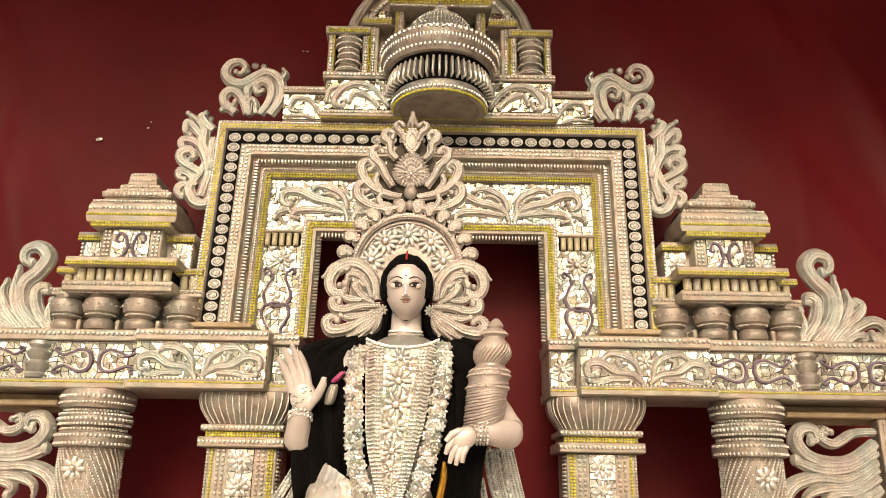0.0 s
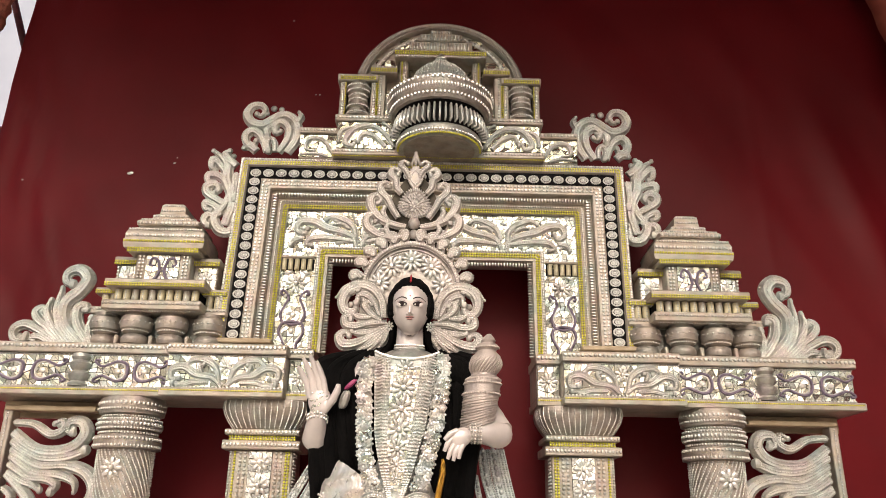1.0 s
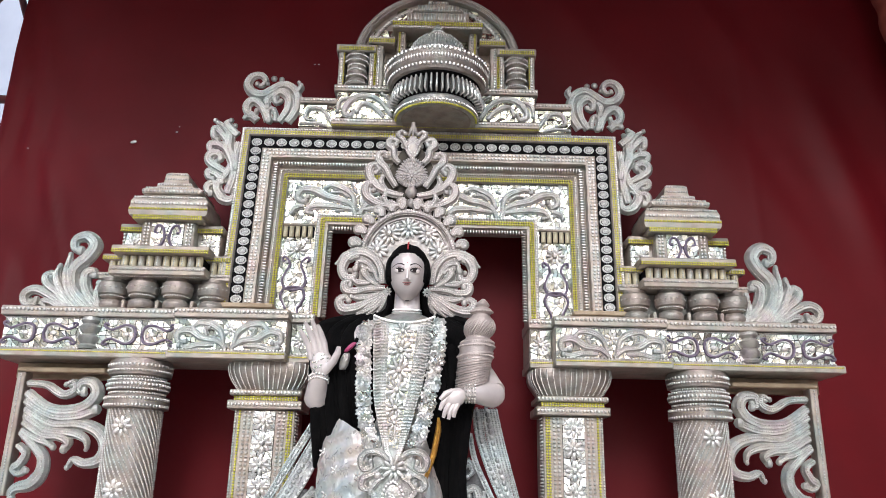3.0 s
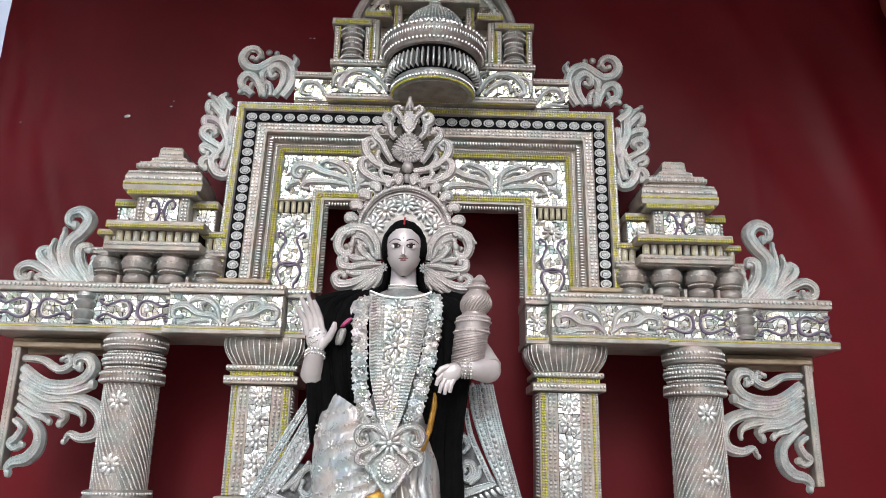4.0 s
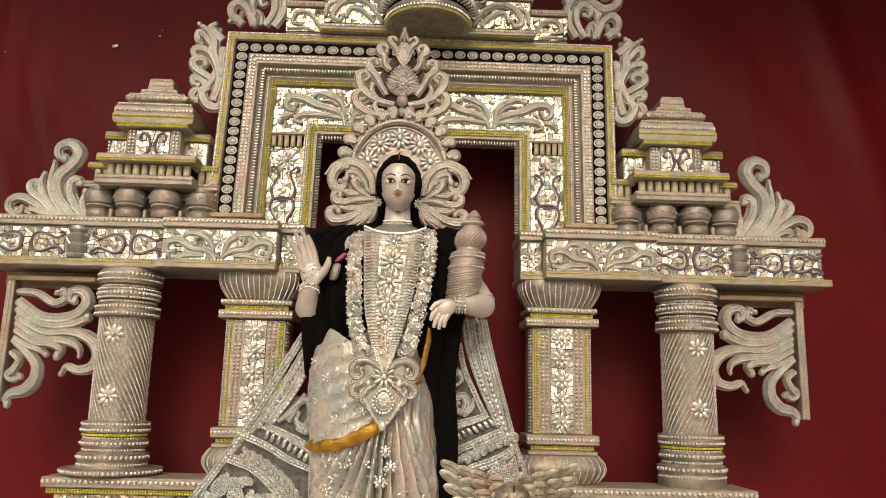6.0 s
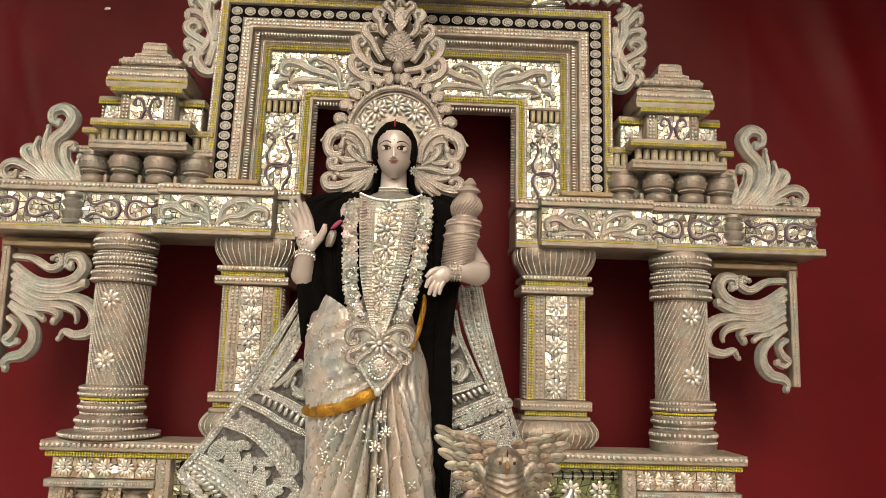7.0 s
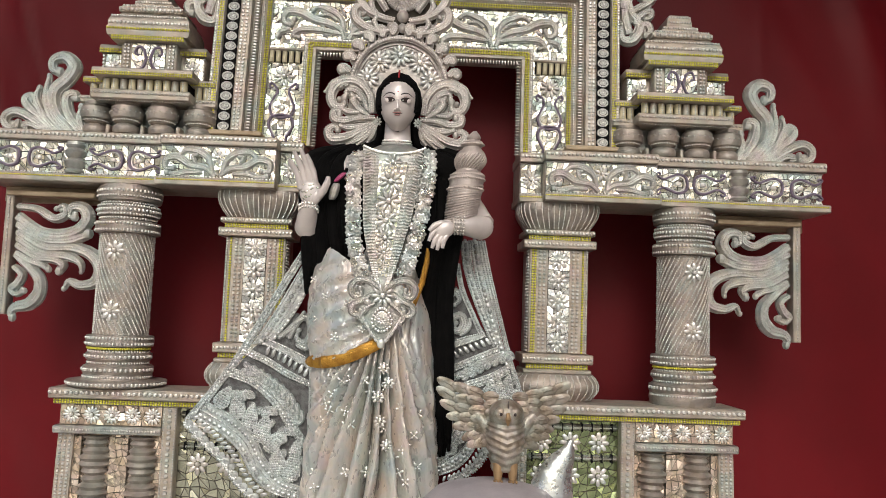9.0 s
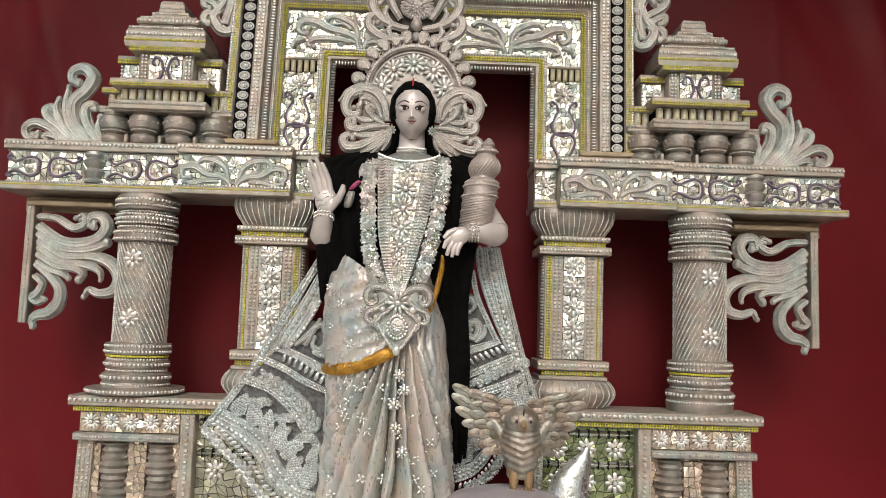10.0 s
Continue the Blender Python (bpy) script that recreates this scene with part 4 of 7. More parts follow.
    def roof(prof, name):
        g = tg()
        vs, fs = [], []
        for hw, z in prof:
            yy = -0.07 - (hw - 0.15) * 0.5
            vs += [(x - hw, yy, z), (x + hw, yy, z), (x + hw, 0.15, z), (x - hw, 0.15, z)]
        for i in range(len(prof) - 1):
            for k in range(4):
                fs.append((4 * i + k, 4 * i + (k + 1) % 4, 4 * i + 4 + (k + 1) % 4, 4 * i + 4 + k))
        fs += [(3, 2, 1, 0), tuple(4 * (len(prof) - 1) + k for k in range(4))]
        part(name, g.add(vs, fs), BOARD, th)

    roof([(0.165, 2.52), (0.17, 2.535), (0.17, 2.553), (0.165, 2.556), (0.166, 2.575), (0.155, 2.596), (0.125, 2.606), (0.115, 2.612)], "lower_roof")
    roof([(0.112, 2.612), (0.13, 2.616), (0.132, 2.632), (0.118, 2.64), (0.08, 2.652), (0.075, 2.668), (0.055, 2.675), (0.05, 2.712), (0.04, 2.72)], "upper_roof")
    for hw, z, r in ((0.17, 2.545, 0.005), (0.165, 2.568, 0.0065), (0.157, 2.594, 0.005), (0.132, 2.624, 0.007), (0.119, 2.64, 0.0045), (0.078, 2.662, 0.005), (0.052, 2.69, 0.005), (0.05, 2.71, 0.004)):
        yy = -0.072 - (hw - 0.15) * 0.5
        (braid if z < 2.55 else pearl).row((x - hw, yy, z), (x + hw, yy, z), r, r * 2.3, 0, 1.1)
    part("bead_row", pearl, PEARL, th, "", "stuff")
    part("yellow_braid", braid, YELLOW, th, "", "stuff")
    return th


towers = [tower(-1), tower(1)]


# ---- pediment with the domed turret ----
def pediment():
    x = 0.018
    th = thing("pediment", (x, 0, 2.96), "silver pediment with arched gable, niches and domed turret", "pediment")
    pearl, braid = Geo(), Geo()
    part("base_slab", Geo().box(x - 0.475, x + 0.475, -0.06, 0.16, 2.962, 2.992), BOARD, th)
    part("frieze", Geo().box(x - 0.46, x + 0.46, -0.04, 0.16, 2.992, 3.135), BOARD, th)
    part("frieze_mosaic", Geo().mosaic(x - 0.455, x + 0.455, 3.0, 3.13, -0.042, 0.022), [PALEM], th, "", "stuff")
    part("top_slab", Geo().box(x - 0.472, x + 0.472, -0.055, 0.16, 3.135, 3.168), BOARD, th)
    pearl.row((x - 0.475, -0.062, 2.98), (x + 0.475, -0.062, 2.98), 0.006, 0.014)
    pearl.row((x - 0.472, -0.057, 3.152), (x + 0.472, -0.057, 3.152), 0.007, 0.0155)
    braid.row((x - 0.475, -0.05, 2.962), (x + 0.475, -0.05, 2.962), 0.005, 0.011)
    for e in (-1, 1):
        foil = Geo()
        for path, w0, mid, w1 in (
                (smooth([(0.2, 3.01), (0.26, 3.09), (0.33, 3.115), (0.39, 3.09), (0.42, 3.03), (0.39, 3.01), (0.375, 3.035)]), 0.006, 0.012, 0.005),
                (smooth([(0.24, 3.01), (0.29, 3.06), (0.34, 3.07), (0.36, 3.03)]), 0.006, 0.01, 0.005),
                (smooth([(0.22, 3.06), (0.215, 3.1), (0.25, 3.125)]), 0.006, 0.008, 0.005),
                (smooth([(0.4, 3.1), (0.44, 3.08), (0.45, 3.03)]), 0.006, 0.008, 0.005)):
            vine(foil, pearl, [(x + e * a, b) for a, b in path], w0 * 1.5, w1 * 1.5, -0.043, 0.018, mid * 1.5, 0.0032)
        # flanking low steps
        lo, hi = sorted((x + e * 0.462, x + e * 0.63))
        part("flank", Geo().box(lo, hi, -0.005, 0.15, 2.962, 3.085), BOARD, th)
        part("flank_cap", Geo().box(lo - 0.004, hi + 0.004, -0.022, 0.15, 3.085, 3.115), BOARD, th)
        part("flank_mosaic", Geo().mosaic(lo, hi, 2.97, 3.08, -0.007, 0.022), [PALEM], th, "", "stuff")
        pearl.row((lo, -0.024, 3.1), (hi, -0.024, 3.1), 0.0065, 0.015)
        vine(foil, pearl, smooth([(x + e * 0.47, 2.975), (x + e * 0.52, 3.05), (x + e * 0.58, 3.06), (x + e * 0.6, 3.01), (x + e * 0.56, 3.0)]), 0.008, 0.005, -0.008, 0.016, 0.013, 0.003)
        vine(foil, pearl, smooth([(x + e * 0.5, 2.97), (x + e * 0.55, 2.985), (x + e * 0.62, 2.98)]), 0.008, 0.005, -0.008, 0.014, 0.01, 0.003)
        part("leaf_scroll", foil, FOIL, th)
        # niche with a small column
        lo, hi = sorted((x + e * 0.295, x + e * 0.462))
        part("niche_back", Geo().box(lo, hi, 0.06, 0.15, 3.168, 3.36), FOIL, th)
        for q in (0.305, 0.448):
            part("niche_post", Geo().box(x + e * q - 0.014, x + e * q + 0.014, -0.03, 0.1, 3.168, 3.352), BOARD, th)
            pearl.row((x + e * q, -0.032, 3.17), (x + e * q, -0.032, 3.35), 0.0065, 0.0145)
            braid.row((x + e * q - e * 0.012, -0.032, 3.17), (x + e * q - e * 0.012, -0.032, 3.35), 0.004, 0.01)
        part("niche_lid", Geo().box(lo - 0.012, hi + 0.008, -0.045, 0.15, 3.352, 3.388), BOARD, th)
        for k in (3.36, 3.37):
            braid.row((lo, -0.047, k), (hi, -0.047, k), 0.005, 0.011)
        part("small_column", Geo().lathe(x + e * 0.378, 0.0, [(0.036, 3.168), (0.05, 3.18), (0.052, 3.2), (0.042, 3.215), (0.05, 3.225), (0.046, 3.25), (0.042, 3.29), (0.053, 3.3), (0.055, 3.33), (0.045, 3.352)], 20), CORD, th)
        for r, z in ((0.052, 3.19), (0.051, 3.225), (0.044, 3.26), (0.043, 3.285), (0.055, 3.305), (0.056, 3.33)):
            for i in range(17):
                a = math.pi + math.pi * i / 16
                pearl.ball(x + e * 0.378 + r * math.cos(a), r * math.sin(a), z, 0.0044)
        # stepped shrine inside the gable
        part("inner_post", Geo().box(x + e * 0.17 - 0.02, x + e * 0.17 + 0.02, -0.03, 0.1, 3.168, 3.47), BOARD, th)
        part("outer_post", Geo().box(x + e * 0.275 - 0.022, x + e * 0.275 + 0.022, -0.02, 0.1, 3.168, 3.40), BOARD, th)
        for q, z1, yy in ((0.165, 3.47, -0.032), (0.275, 3.4, -0.022)):
            pearl.row((x + e * q, yy, 3.17), (x + e * q, yy, z1), 0.0065, 0.0145)
            braid.row((x + e * (q + 0.014), yy, 3.17), (x + e * (q + 0.014), yy, z1), 0.005, 0.011)
        lo, hi = sorted((x + e * 0.2, x + e * 0.325))
        part("side_cornice", Geo().box(lo, hi, -0.04, 0.1, 3.40, 3.436), BOARD, th)
        for k in (3.41, 3.42):
            braid.row((lo, -0.042, k), (hi, -0.042, k), 0.005, 0.011)
        pearl.row((lo, -0.038, 3.434), (hi, -0.038, 3.434), 0.005, 0.012)
    part("inner_wall", Geo().box(x - 0.3, x + 0.3, 0.06, 0.14, 3.168, 3.45), BOARD, th)
    part("inner_mosaic", Geo().mosaic(x - 0.26, x + 0.26, 3.2, 3.44, 0.055, 0.024), PALEM, th, "", "stuff")
    part("main_cornice", Geo().box(x - 0.215, x + 0.215, -0.07, 0.1, 3.468, 3.512), BOARD, th)
    for k in (3.488, 3.499):
        braid.row((x - 0.215, -0.072, k), (x + 0.215, -0.072, k), 0.0055, 0.0115)
    pearl.row((x - 0.21, -0.071, 3.474), (x + 0.21, -0.071, 3.474), 0.005, 0.012)
    for hw, y, z0, z1 in ((0.165, -0.045, 3.512, 3.53), (0.15, -0.03, 3.53, 3.585), (0.12, -0.035, 3.585, 3.6), (0.1, -0.02, 3.6, 3.635), (0.05, -0.015, 3.635, 3.66)):
        part("roof_step", Geo().box(x - hw, x + hw, y, 0.1, z0, z1), BOARD, th)
        for i in range(int(2 * hw / 0.016)):
            pearl.ball(x - hw + 0.008 + i * 0.016, y - 0.003, (z0 + z1) / 2, 0.005, 0.005, (z1 - z0) * 0.42)
    # arched gable
    n, cz, rx, rz = 48, 3.345, 0.378, 0.36
    arc = [(x + rx * math.cos(math.pi * i / n), cz + rz * math.sin(math.pi * i / n)) for i in range(n + 1)]
    part("gable_board", slab(Geo(), arc, 0.045, 0.09), BOARD, th)
    part("gable_mosaic", Geo().mosaic(x - 0.2, x + 0.2, 3.45, 3.65, 0.042, 0.024).mosaic(x - 0.31, x + 0.31, 3.43, 3.52, 0.041, 0.024), [PALEM], th, "", "stuff")
    part("gable_rim", Geo().scroll(arc, 0.018, 0.018, 0.05, 0.045), BOARD, th)
    for i in range(132):
        a = math.pi * (i + 0.5) / 132
        pearl.ball(x + (rx + 0.016) * math.cos(a), 0.03, cz + (rz + 0.016) * math.sin(a), 0.013, 0.006, 0.0042, a)
        if i % 2:
            pearl.ball(x + (rx - 0.045) * math.cos(a), 0.036, cz + (rz - 0.045) * math.sin(a), 0.014, 0.007, 0.009, a + 0.6)
        for k in (0.011, -0.002, -0.014):
            pearl.ball(x + (rx + k) * math.cos(a), 0.006 + abs(k) * 0.5, cz + (rz + k) * math.sin(a), 0.0042, 0.004, 0.0036, a)
    part("bead_row", pearl, PEARL, th, "", "stuff")
    part("yellow_braid", braid, YELLOW, th, "", "stuff")
    # turret
    def zt(z):
        return 3.25 - (3.25 - z) * 1.14 if z < 3.25 else z

    def tu():
        g = Geo()
        g.zmap = zt
        return g

    tx, ty = x + 0.002, -0.10
    part("turret_floor", tu().lathe(tx, ty, [(0.155, 2.995), (0.16, 3.0), (0.16, 3.01)], 40), CORD, th, "plain grey board underside")
    # drum is black, so the gaps between fins look shaded
    part("turret_drum", tu().lathe(tx, ty, [(0.16, 3.0), (0.178, 3.003), (0.182, 3.02), (0.18, 3.035), (0.172, 3.04), (0.178, 3.12), (0.2, 3.125), (0.2, 3.135)], 44), BLACK, th, "recessed drum coloured black for the shade between the fins")
    part("turret_lip", tu().lathe(tx, ty, [(0.158, 2.998), (0.182, 3.0), (0.187, 3.015), (0.187, 3.032), (0.178, 3.042)], 44), FOIL, th)
    fin = Geo().box(-0.0045, 0.0045, -0.022, 0.012, -0.042, 0.042)
    fin.ball(0, -0.022, 0.0, 0.0045, 0.004, 0.032)
    fin_mesh = fin.mesh("fin", [PEARL])
    for i in range(27):
        a = math.pi + math.pi * i / 26
        ob = piece("fin", fin_mesh, (tx + 0.185 * math.cos(a), ty + 0.185 * math.sin(a), zt(3.082)), th)
        ob.rotation_euler = (radians(-10), 0, a + math.pi / 2)
    part("turret_eave", tu().lathe(tx, ty, [(0.19, 3.128), (0.215, 3.132), (0.222, 3.148), (0.23, 3.16), (0.238, 3.185), (0.238, 3.205), (0.225, 3.215), (0.19, 3.23), (0.185, 3.245), (0.165, 3.25)], 44), CORD, th)
    part("turret_dome", tu().lathe(tx, ty, [(0.165, 3.248), (0.152, 3.262), (0.14, 3.29), (0.118, 3.335), (0.085, 3.37), (0.055, 3.385), (0.05, 3.40), (0.03, 3.415), (0.022, 3.44), (0.01, 3.465)], 44, 0, 26, 0.012), FOIL, th)
    g = tu()
    for r, z, q, lng in ((0.222, 3.15, 0.0075, 1), (0.236, 3.207, 0.009, 1), (0.19, 3.24, 0.007, 1), (0.165, 3.254, 0.007, 1), (0.187, 3.012, 0.006, 1)):
        k = int(math.pi * r / (2.3 * q))
        for i in range(k + 1):
            a = math.pi * 0.97 + math.pi * 1.06 * i / k
            g.ball(tx + r * math.cos(a), ty + r * math.sin(a), z, q)
    for i in range(58):
        a = math.pi * 0.97 + math.pi * 1.06 * i / 57
        for r, z, h in ((0.235, 3.182, 0.013), (0.208, 3.224, 0.008)):
            g.ball(tx + r * math.cos(a), ty + r * math.sin(a), z, 0.0042, 0.0042, h)
        if i % 2:
            for r, z in ((0.147, 3.272), (0.139, 3.293), (0.13, 3.312), (0.119, 3.334), (0.104, 3.352), (0.086, 3.37), (0.062, 3.383)):
                g.ball(tx + r * math.cos(a), ty + r * math.sin(a), z, 0.0042, 0.0042, 0.0065)
    for r, z in ((0.054, 3.392), (0.038, 3.41), (0.024, 3.435)):
        for i in range(14):
            a = math.pi + math.pi * i / 13
            g.ball(tx + r * math.cos(a), ty + r * math.sin(a), z, 0.005)
    part("turret_beads", g, PEARL, th, "", "stuff")
    g = tu()
    for i in range(60):
        a = math.pi + math.pi * i / 59
        g.ball(tx + 0.181 * math.cos(a), ty + 0.181 * math.sin(a), 3.0, 0.005)
    part("turret_braid", g, YELLOW, th, "", "stuff")
    return th


pediment()


# ---- podium fronts ----
for s, th in zip((-1, 1), podiums):
    g = Geo(s, CX)
    for x0, x1, y in ((0.87, 0.925, -0.14), (0.465, 0.5, -0.125)):
        part("post", Geo(s, CX).box(x0, x1, y, 0.1, STAGE, 0.996), BOARD, th)
        m = (x0 + x1) / 2
        g.row((m, y - 0.002, STAGE), (m, y - 0.002, 0.992), 0.009, 0.021)
        for e in (-0.4, 0.4):
            g.row((m + e * (x1 - x0), y - 0.001, STAGE), (m + e * (x1 - x0), y - 0.001, 0.992), 0.0035, 0.01)
    # outer leaning post
    vs = [(1.265, -0.125, 0.9), (1.325, -0.125, 0.9), (1.335, -0.125, STAGE), (1.275, -0.125, STAGE)]
    part("corner_post", slab(Geo(s, CX), [(v[0], v[2]) for v in vs], -0.125, 0.12), BOARD, th)
    for e in (0.012, 0.03, 0.048):
        g.row((1.265 + e, -0.127, 0.9), (1.275 + e, -0.127, STAGE), 0.006, 0.014)
    # frieze of flowers
    frieze = part("frieze", Geo(s, CX).box(0.925, 1.325, -0.125, 0.1, 0.915, 0.996), BOARD, th)
    part("frieze_mosaic", Geo(s, CX).mosaic(0.93, 1.32, 0.918, 0.994, -0.127, 0.024), PINKM, frieze, "coppery pink mirror mosaic", "stuff")
    for i in range(5):
        part("flower", Geo(s, CX).flower(0.965 + 0.078 * i, -0.134, 0.956, 0.034, 12), PEARL, frieze)
    part("ledge", Geo(s, CX).box(0.925, 1.34, -0.15, 0.1, 0.885, 0.915), FOIL, th)
    g.row((0.93, -0.152, 0.9), (1.335, -0.152, 0.9), 0.005, 0.012)
    part("bead_row", g, PEARL, th, "", "stuff")
    # balusters before pink mosaic
    part("bay_mosaic", Geo(s, CX).mosaic(0.925, 1.29, 0.47, 0.885, -0.092, 0.028), PINKM, th, "coppery pink mirror mosaic", "stuff")
    for x in (1.005, 1.185):
        prof = [(0.05, STAGE), (0.05, 0.5)] + [(0.046 + (0.01 if k % 2 else -0.004) + 0.008 * math.sin(k * 0.7), 0.51 + 0.0135 * k) for k in range(28)]
        part("baluster", Geo(s, CX).lathe(x, -0.1, prof, 22), CORD, th)
        part("mosaic_strip", Geo(s, CX).mosaic(x + 0.055, x + 0.125, 0.47, 0.87, -0.106, 0.026), PINKM, th, "coppery pink mirror mosaic", "stuff")
    # inner bay: bright rods and mosaic
    part("inner_mosaic", Geo(s, CX).mosaic(0.5, 0.87, 0.47, 0.99, -0.092, 0.03), GREENM if s > 0 else PALEM, th, "greenish mirror mosaic" if s > 0 else "mirror mosaic", "stuff")
    for z in (0.965, 0.845, 0.60):
        rod = Geo(s, CX).box(0.5, 0.87, -0.115, -0.085, z - 0.014, z + 0.014, 0, 0.012)
        for i in range(9):
            rod.box(0.52 + i * 0.04, 0.524 + i * 0.04, -0.118, -0.085, z - 0.017, z + 0.017, 1, 0.001)
        part("rod", rod, [MIRROR, BLACK], th, "bright rod bound with dark wire")
    for i in range(3):
        part("flower", Geo(s, CX).flower(0.56 + 0.115 * i, -0.103, 0.905, 0.043, 8), PEARL, th)
        part("flower", Geo(s, CX).flower(0.56 + 0.115 * i, -0.103, 0.775, 0.043, 8), PEARL, th)


# ---- halo behind the statue ----
def halo():
    x, y = -0.077, -0.3
    th = thing("halo", (x, y, 2.02), "pierced silver halo with flowers and leafy crest behind the statue", "halo")
    foil, pearl = Geo(), Geo()
    zc = 2.26
    ell = [(x + 0.183 * math.cos(a), zc + 0.192 * math.sin(a)) for a in (radians(-14 + 208 * i / 40) for i in range(41))]
    panel = part("panel", slab(Geo(), ell, y + 0.004, y + 0.02), ROSEFOIL, th)
    vine(foil, pearl, ell, 0.011, 0.011, y, 0.02, None, 0.004, False)
    inner = [(x + (a - x) * 0.88, zc + (b - zc) * 0.88) for a, b in ell]
    foil.scroll(inner, 0.005, 0.005, y + 0.002, 0.01)
    part("panel_edge", Geo().rowpath([(x + (a - x) * 0.83, zc + (b - zc) * 0.83) for a, b in ell], y - 0.001, 0.0035, 0.009), DULLPEARL, th)
    for a in (14, 52, 90, 128, 166):
        part("flower", Geo().flower(x + 0.126 * math.cos(radians(a)), y - 0.004, zc + 0.126 * math.sin(radians(a)), 0.046, 11), PEARL, panel)
    for a in (33, 71, 109, 147):
        part("leaf", Geo().ball(x + 0.142 * math.cos(radians(a)), y, zc + 0.142 * math.sin(radians(a)), 0.016, 0.006, 0.009, radians(a)), PEARL, panel)
    outline = [(0.0, 2.8), (0.022, 2.77), (0.045, 2.73), (0.07, 2.69), (0.1, 2.63), (0.13, 2.6), (0.13, 2.54), (0.1, 2.49), (0.14, 2.42), (0.06, 2.43), (0.0, 2.44)]
    crest = [(x + 0.004 + a, b) for a, b in outline] + [(x + 0.004 - a, b) for a, b in outline[-2:0:-1]]
    part("crest_board", slab(Geo(), crest, y + 0.008, y + 0.022), GROUT, th, "dark backing board")
    for e in (-1, 1):
        def at(pts):
            return [(x + e * a, b) for a, b in pts]
        # a row of curled leaves round the rim
        for i, a in enumerate((-2, 13, 27, 41, 55, 68, 80)):
            ra = radians(a)
            px, pz = 0.196 * math.cos(ra), zc + 0.205 * math.sin(ra)
            p = curl(px, pz, a + 38, 0.022, 0.0155, -1, 12, 290)
            vine(foil, pearl, at(p), 0.016, 0.009, y - 0.004, 0.024, 0.0165, 0.003)
            foil.ball(x + e * (px + 0.006), y - 0.004, pz - 0.004, 0.018, 0.012, 0.01, (ra + 0.6) if e > 0 else math.pi - ra - 0.6)
        for path, w0, mid, w1 in (
                # crest, in three spreading pairs
                (smooth([(0.025, 2.485), (0.075, 2.475), (0.13, 2.485), (0.175, 2.515), (0.182, 2.555), (0.155, 2.575), (0.135, 2.555), (0.148, 2.538)]), 0.01, 0.0155, 0.006),
                (smooth([(0.03, 2.52), (0.08, 2.53), (0.13, 2.555), (0.165, 2.595), (0.172, 2.635), (0.15, 2.655), (0.13, 2.635), (0.143, 2.618)]), 0.01, 0.0155, 0.006),
                (smooth([(0.06, 2.56), (0.085, 2.6), (0.105, 2.64), (0.13, 2.665), (0.135, 2.695), (0.115, 2.71), (0.1, 2.69)]), 0.009, 0.014, 0.006),
                (smooth([(0.05, 2.665), (0.07, 2.69), (0.075, 2.725), (0.095, 2.745), (0.085, 2.77), (0.063, 2.762), (0.066, 2.745)]), 0.009, 0.014, 0.006),
                (smooth([(0.022, 2.735), (0.035, 2.765), (0.055, 2.785), (0.045, 2.805), (0.028, 2.795)]), 0.008, 0.011, 0.006),
                (smooth([(0.09, 2.48), (0.105, 2.505), (0.1, 2.525)]), 0.009, 0.01, 0.006),
                (smooth([(0.1, 2.545), (0.12, 2.575), (0.115, 2.6)]), 0.008, 0.01, 0.006),
                # wing: one large rolled strap filled with small scrolls
                (smooth([(0.098, 2.15), (0.108, 2.215), (0.145, 2.262), (0.195, 2.276), (0.24, 2.254), (0.258, 2.21), (0.242, 2.172), (0.208, 2.176), (0.205, 2.205)]), 0.014, 0.019, 0.008),
                (smooth([(0.215, 2.27), (0.25, 2.262), (0.282, 2.226)]), 0.01, 0.01, 0.003),
                (smooth([(0.115, 2.16), (0.135, 2.205), (0.165, 2.235), (0.195, 2.235), (0.2, 2.215)]), 0.009, 0.013, 0.006),
                (smooth([(0.11, 2.14), (0.15, 2.165), (0.172, 2.195), (0.16, 2.212), (0.145, 2.2)]), 0.009, 0.013, 0.006),
                (smooth([(0.088, 2.13), (0.15, 2.128), (0.2, 2.115), (0.238, 2.122), (0.243, 2.15), (0.222, 2.155), (0.222, 2.14)]), 0.01, 0.015, 0.007),
                (smooth([(0.15, 2.15), (0.19, 2.15), (0.215, 2.165)]), 0.008, 0.012, 0.006),
                (smooth([(0.08, 2.118), (0.14, 2.082), (0.195, 2.05), (0.245, 2.045), (0.262, 2.075), (0.242, 2.092), (0.225, 2.078)]), 0.012, 0.018, 0.007),
                (smooth([(0.13, 2.1), (0.18, 2.088), (0.215, 2.095)]), 0.008, 0.012, 0.006),
                (smooth([(0.085, 2.11), (0.125, 2.065), (0.165, 2.035), (0.2, 2.012)]), 0.011, 0.015, 0.004),
                (smooth([(0.085, 2.1), (0.115, 2.06), (0.15, 2.022)]), 0.01, 0.013, 0.004),
                (smooth([(0.082, 2.095), (0.095, 2.06), (0.112, 2.032)]), 0.01, 0.012, 0.004)):
            vine(foil, pearl, at(path), w0 * 1.25, w1 * 1.25, y - 0.004, 0.026, mid * 1.25, 0.0034)
        part("wing_board", slab(Geo(), at([(0.1, 2.12), (0.17, 2.1), (0.2, 2.13), (0.19, 2.2), (0.2, 2.25), (0.15, 2.25), (0.115, 2.21)]), y + 0.006, y + 0.016), ROSEFOIL, th)
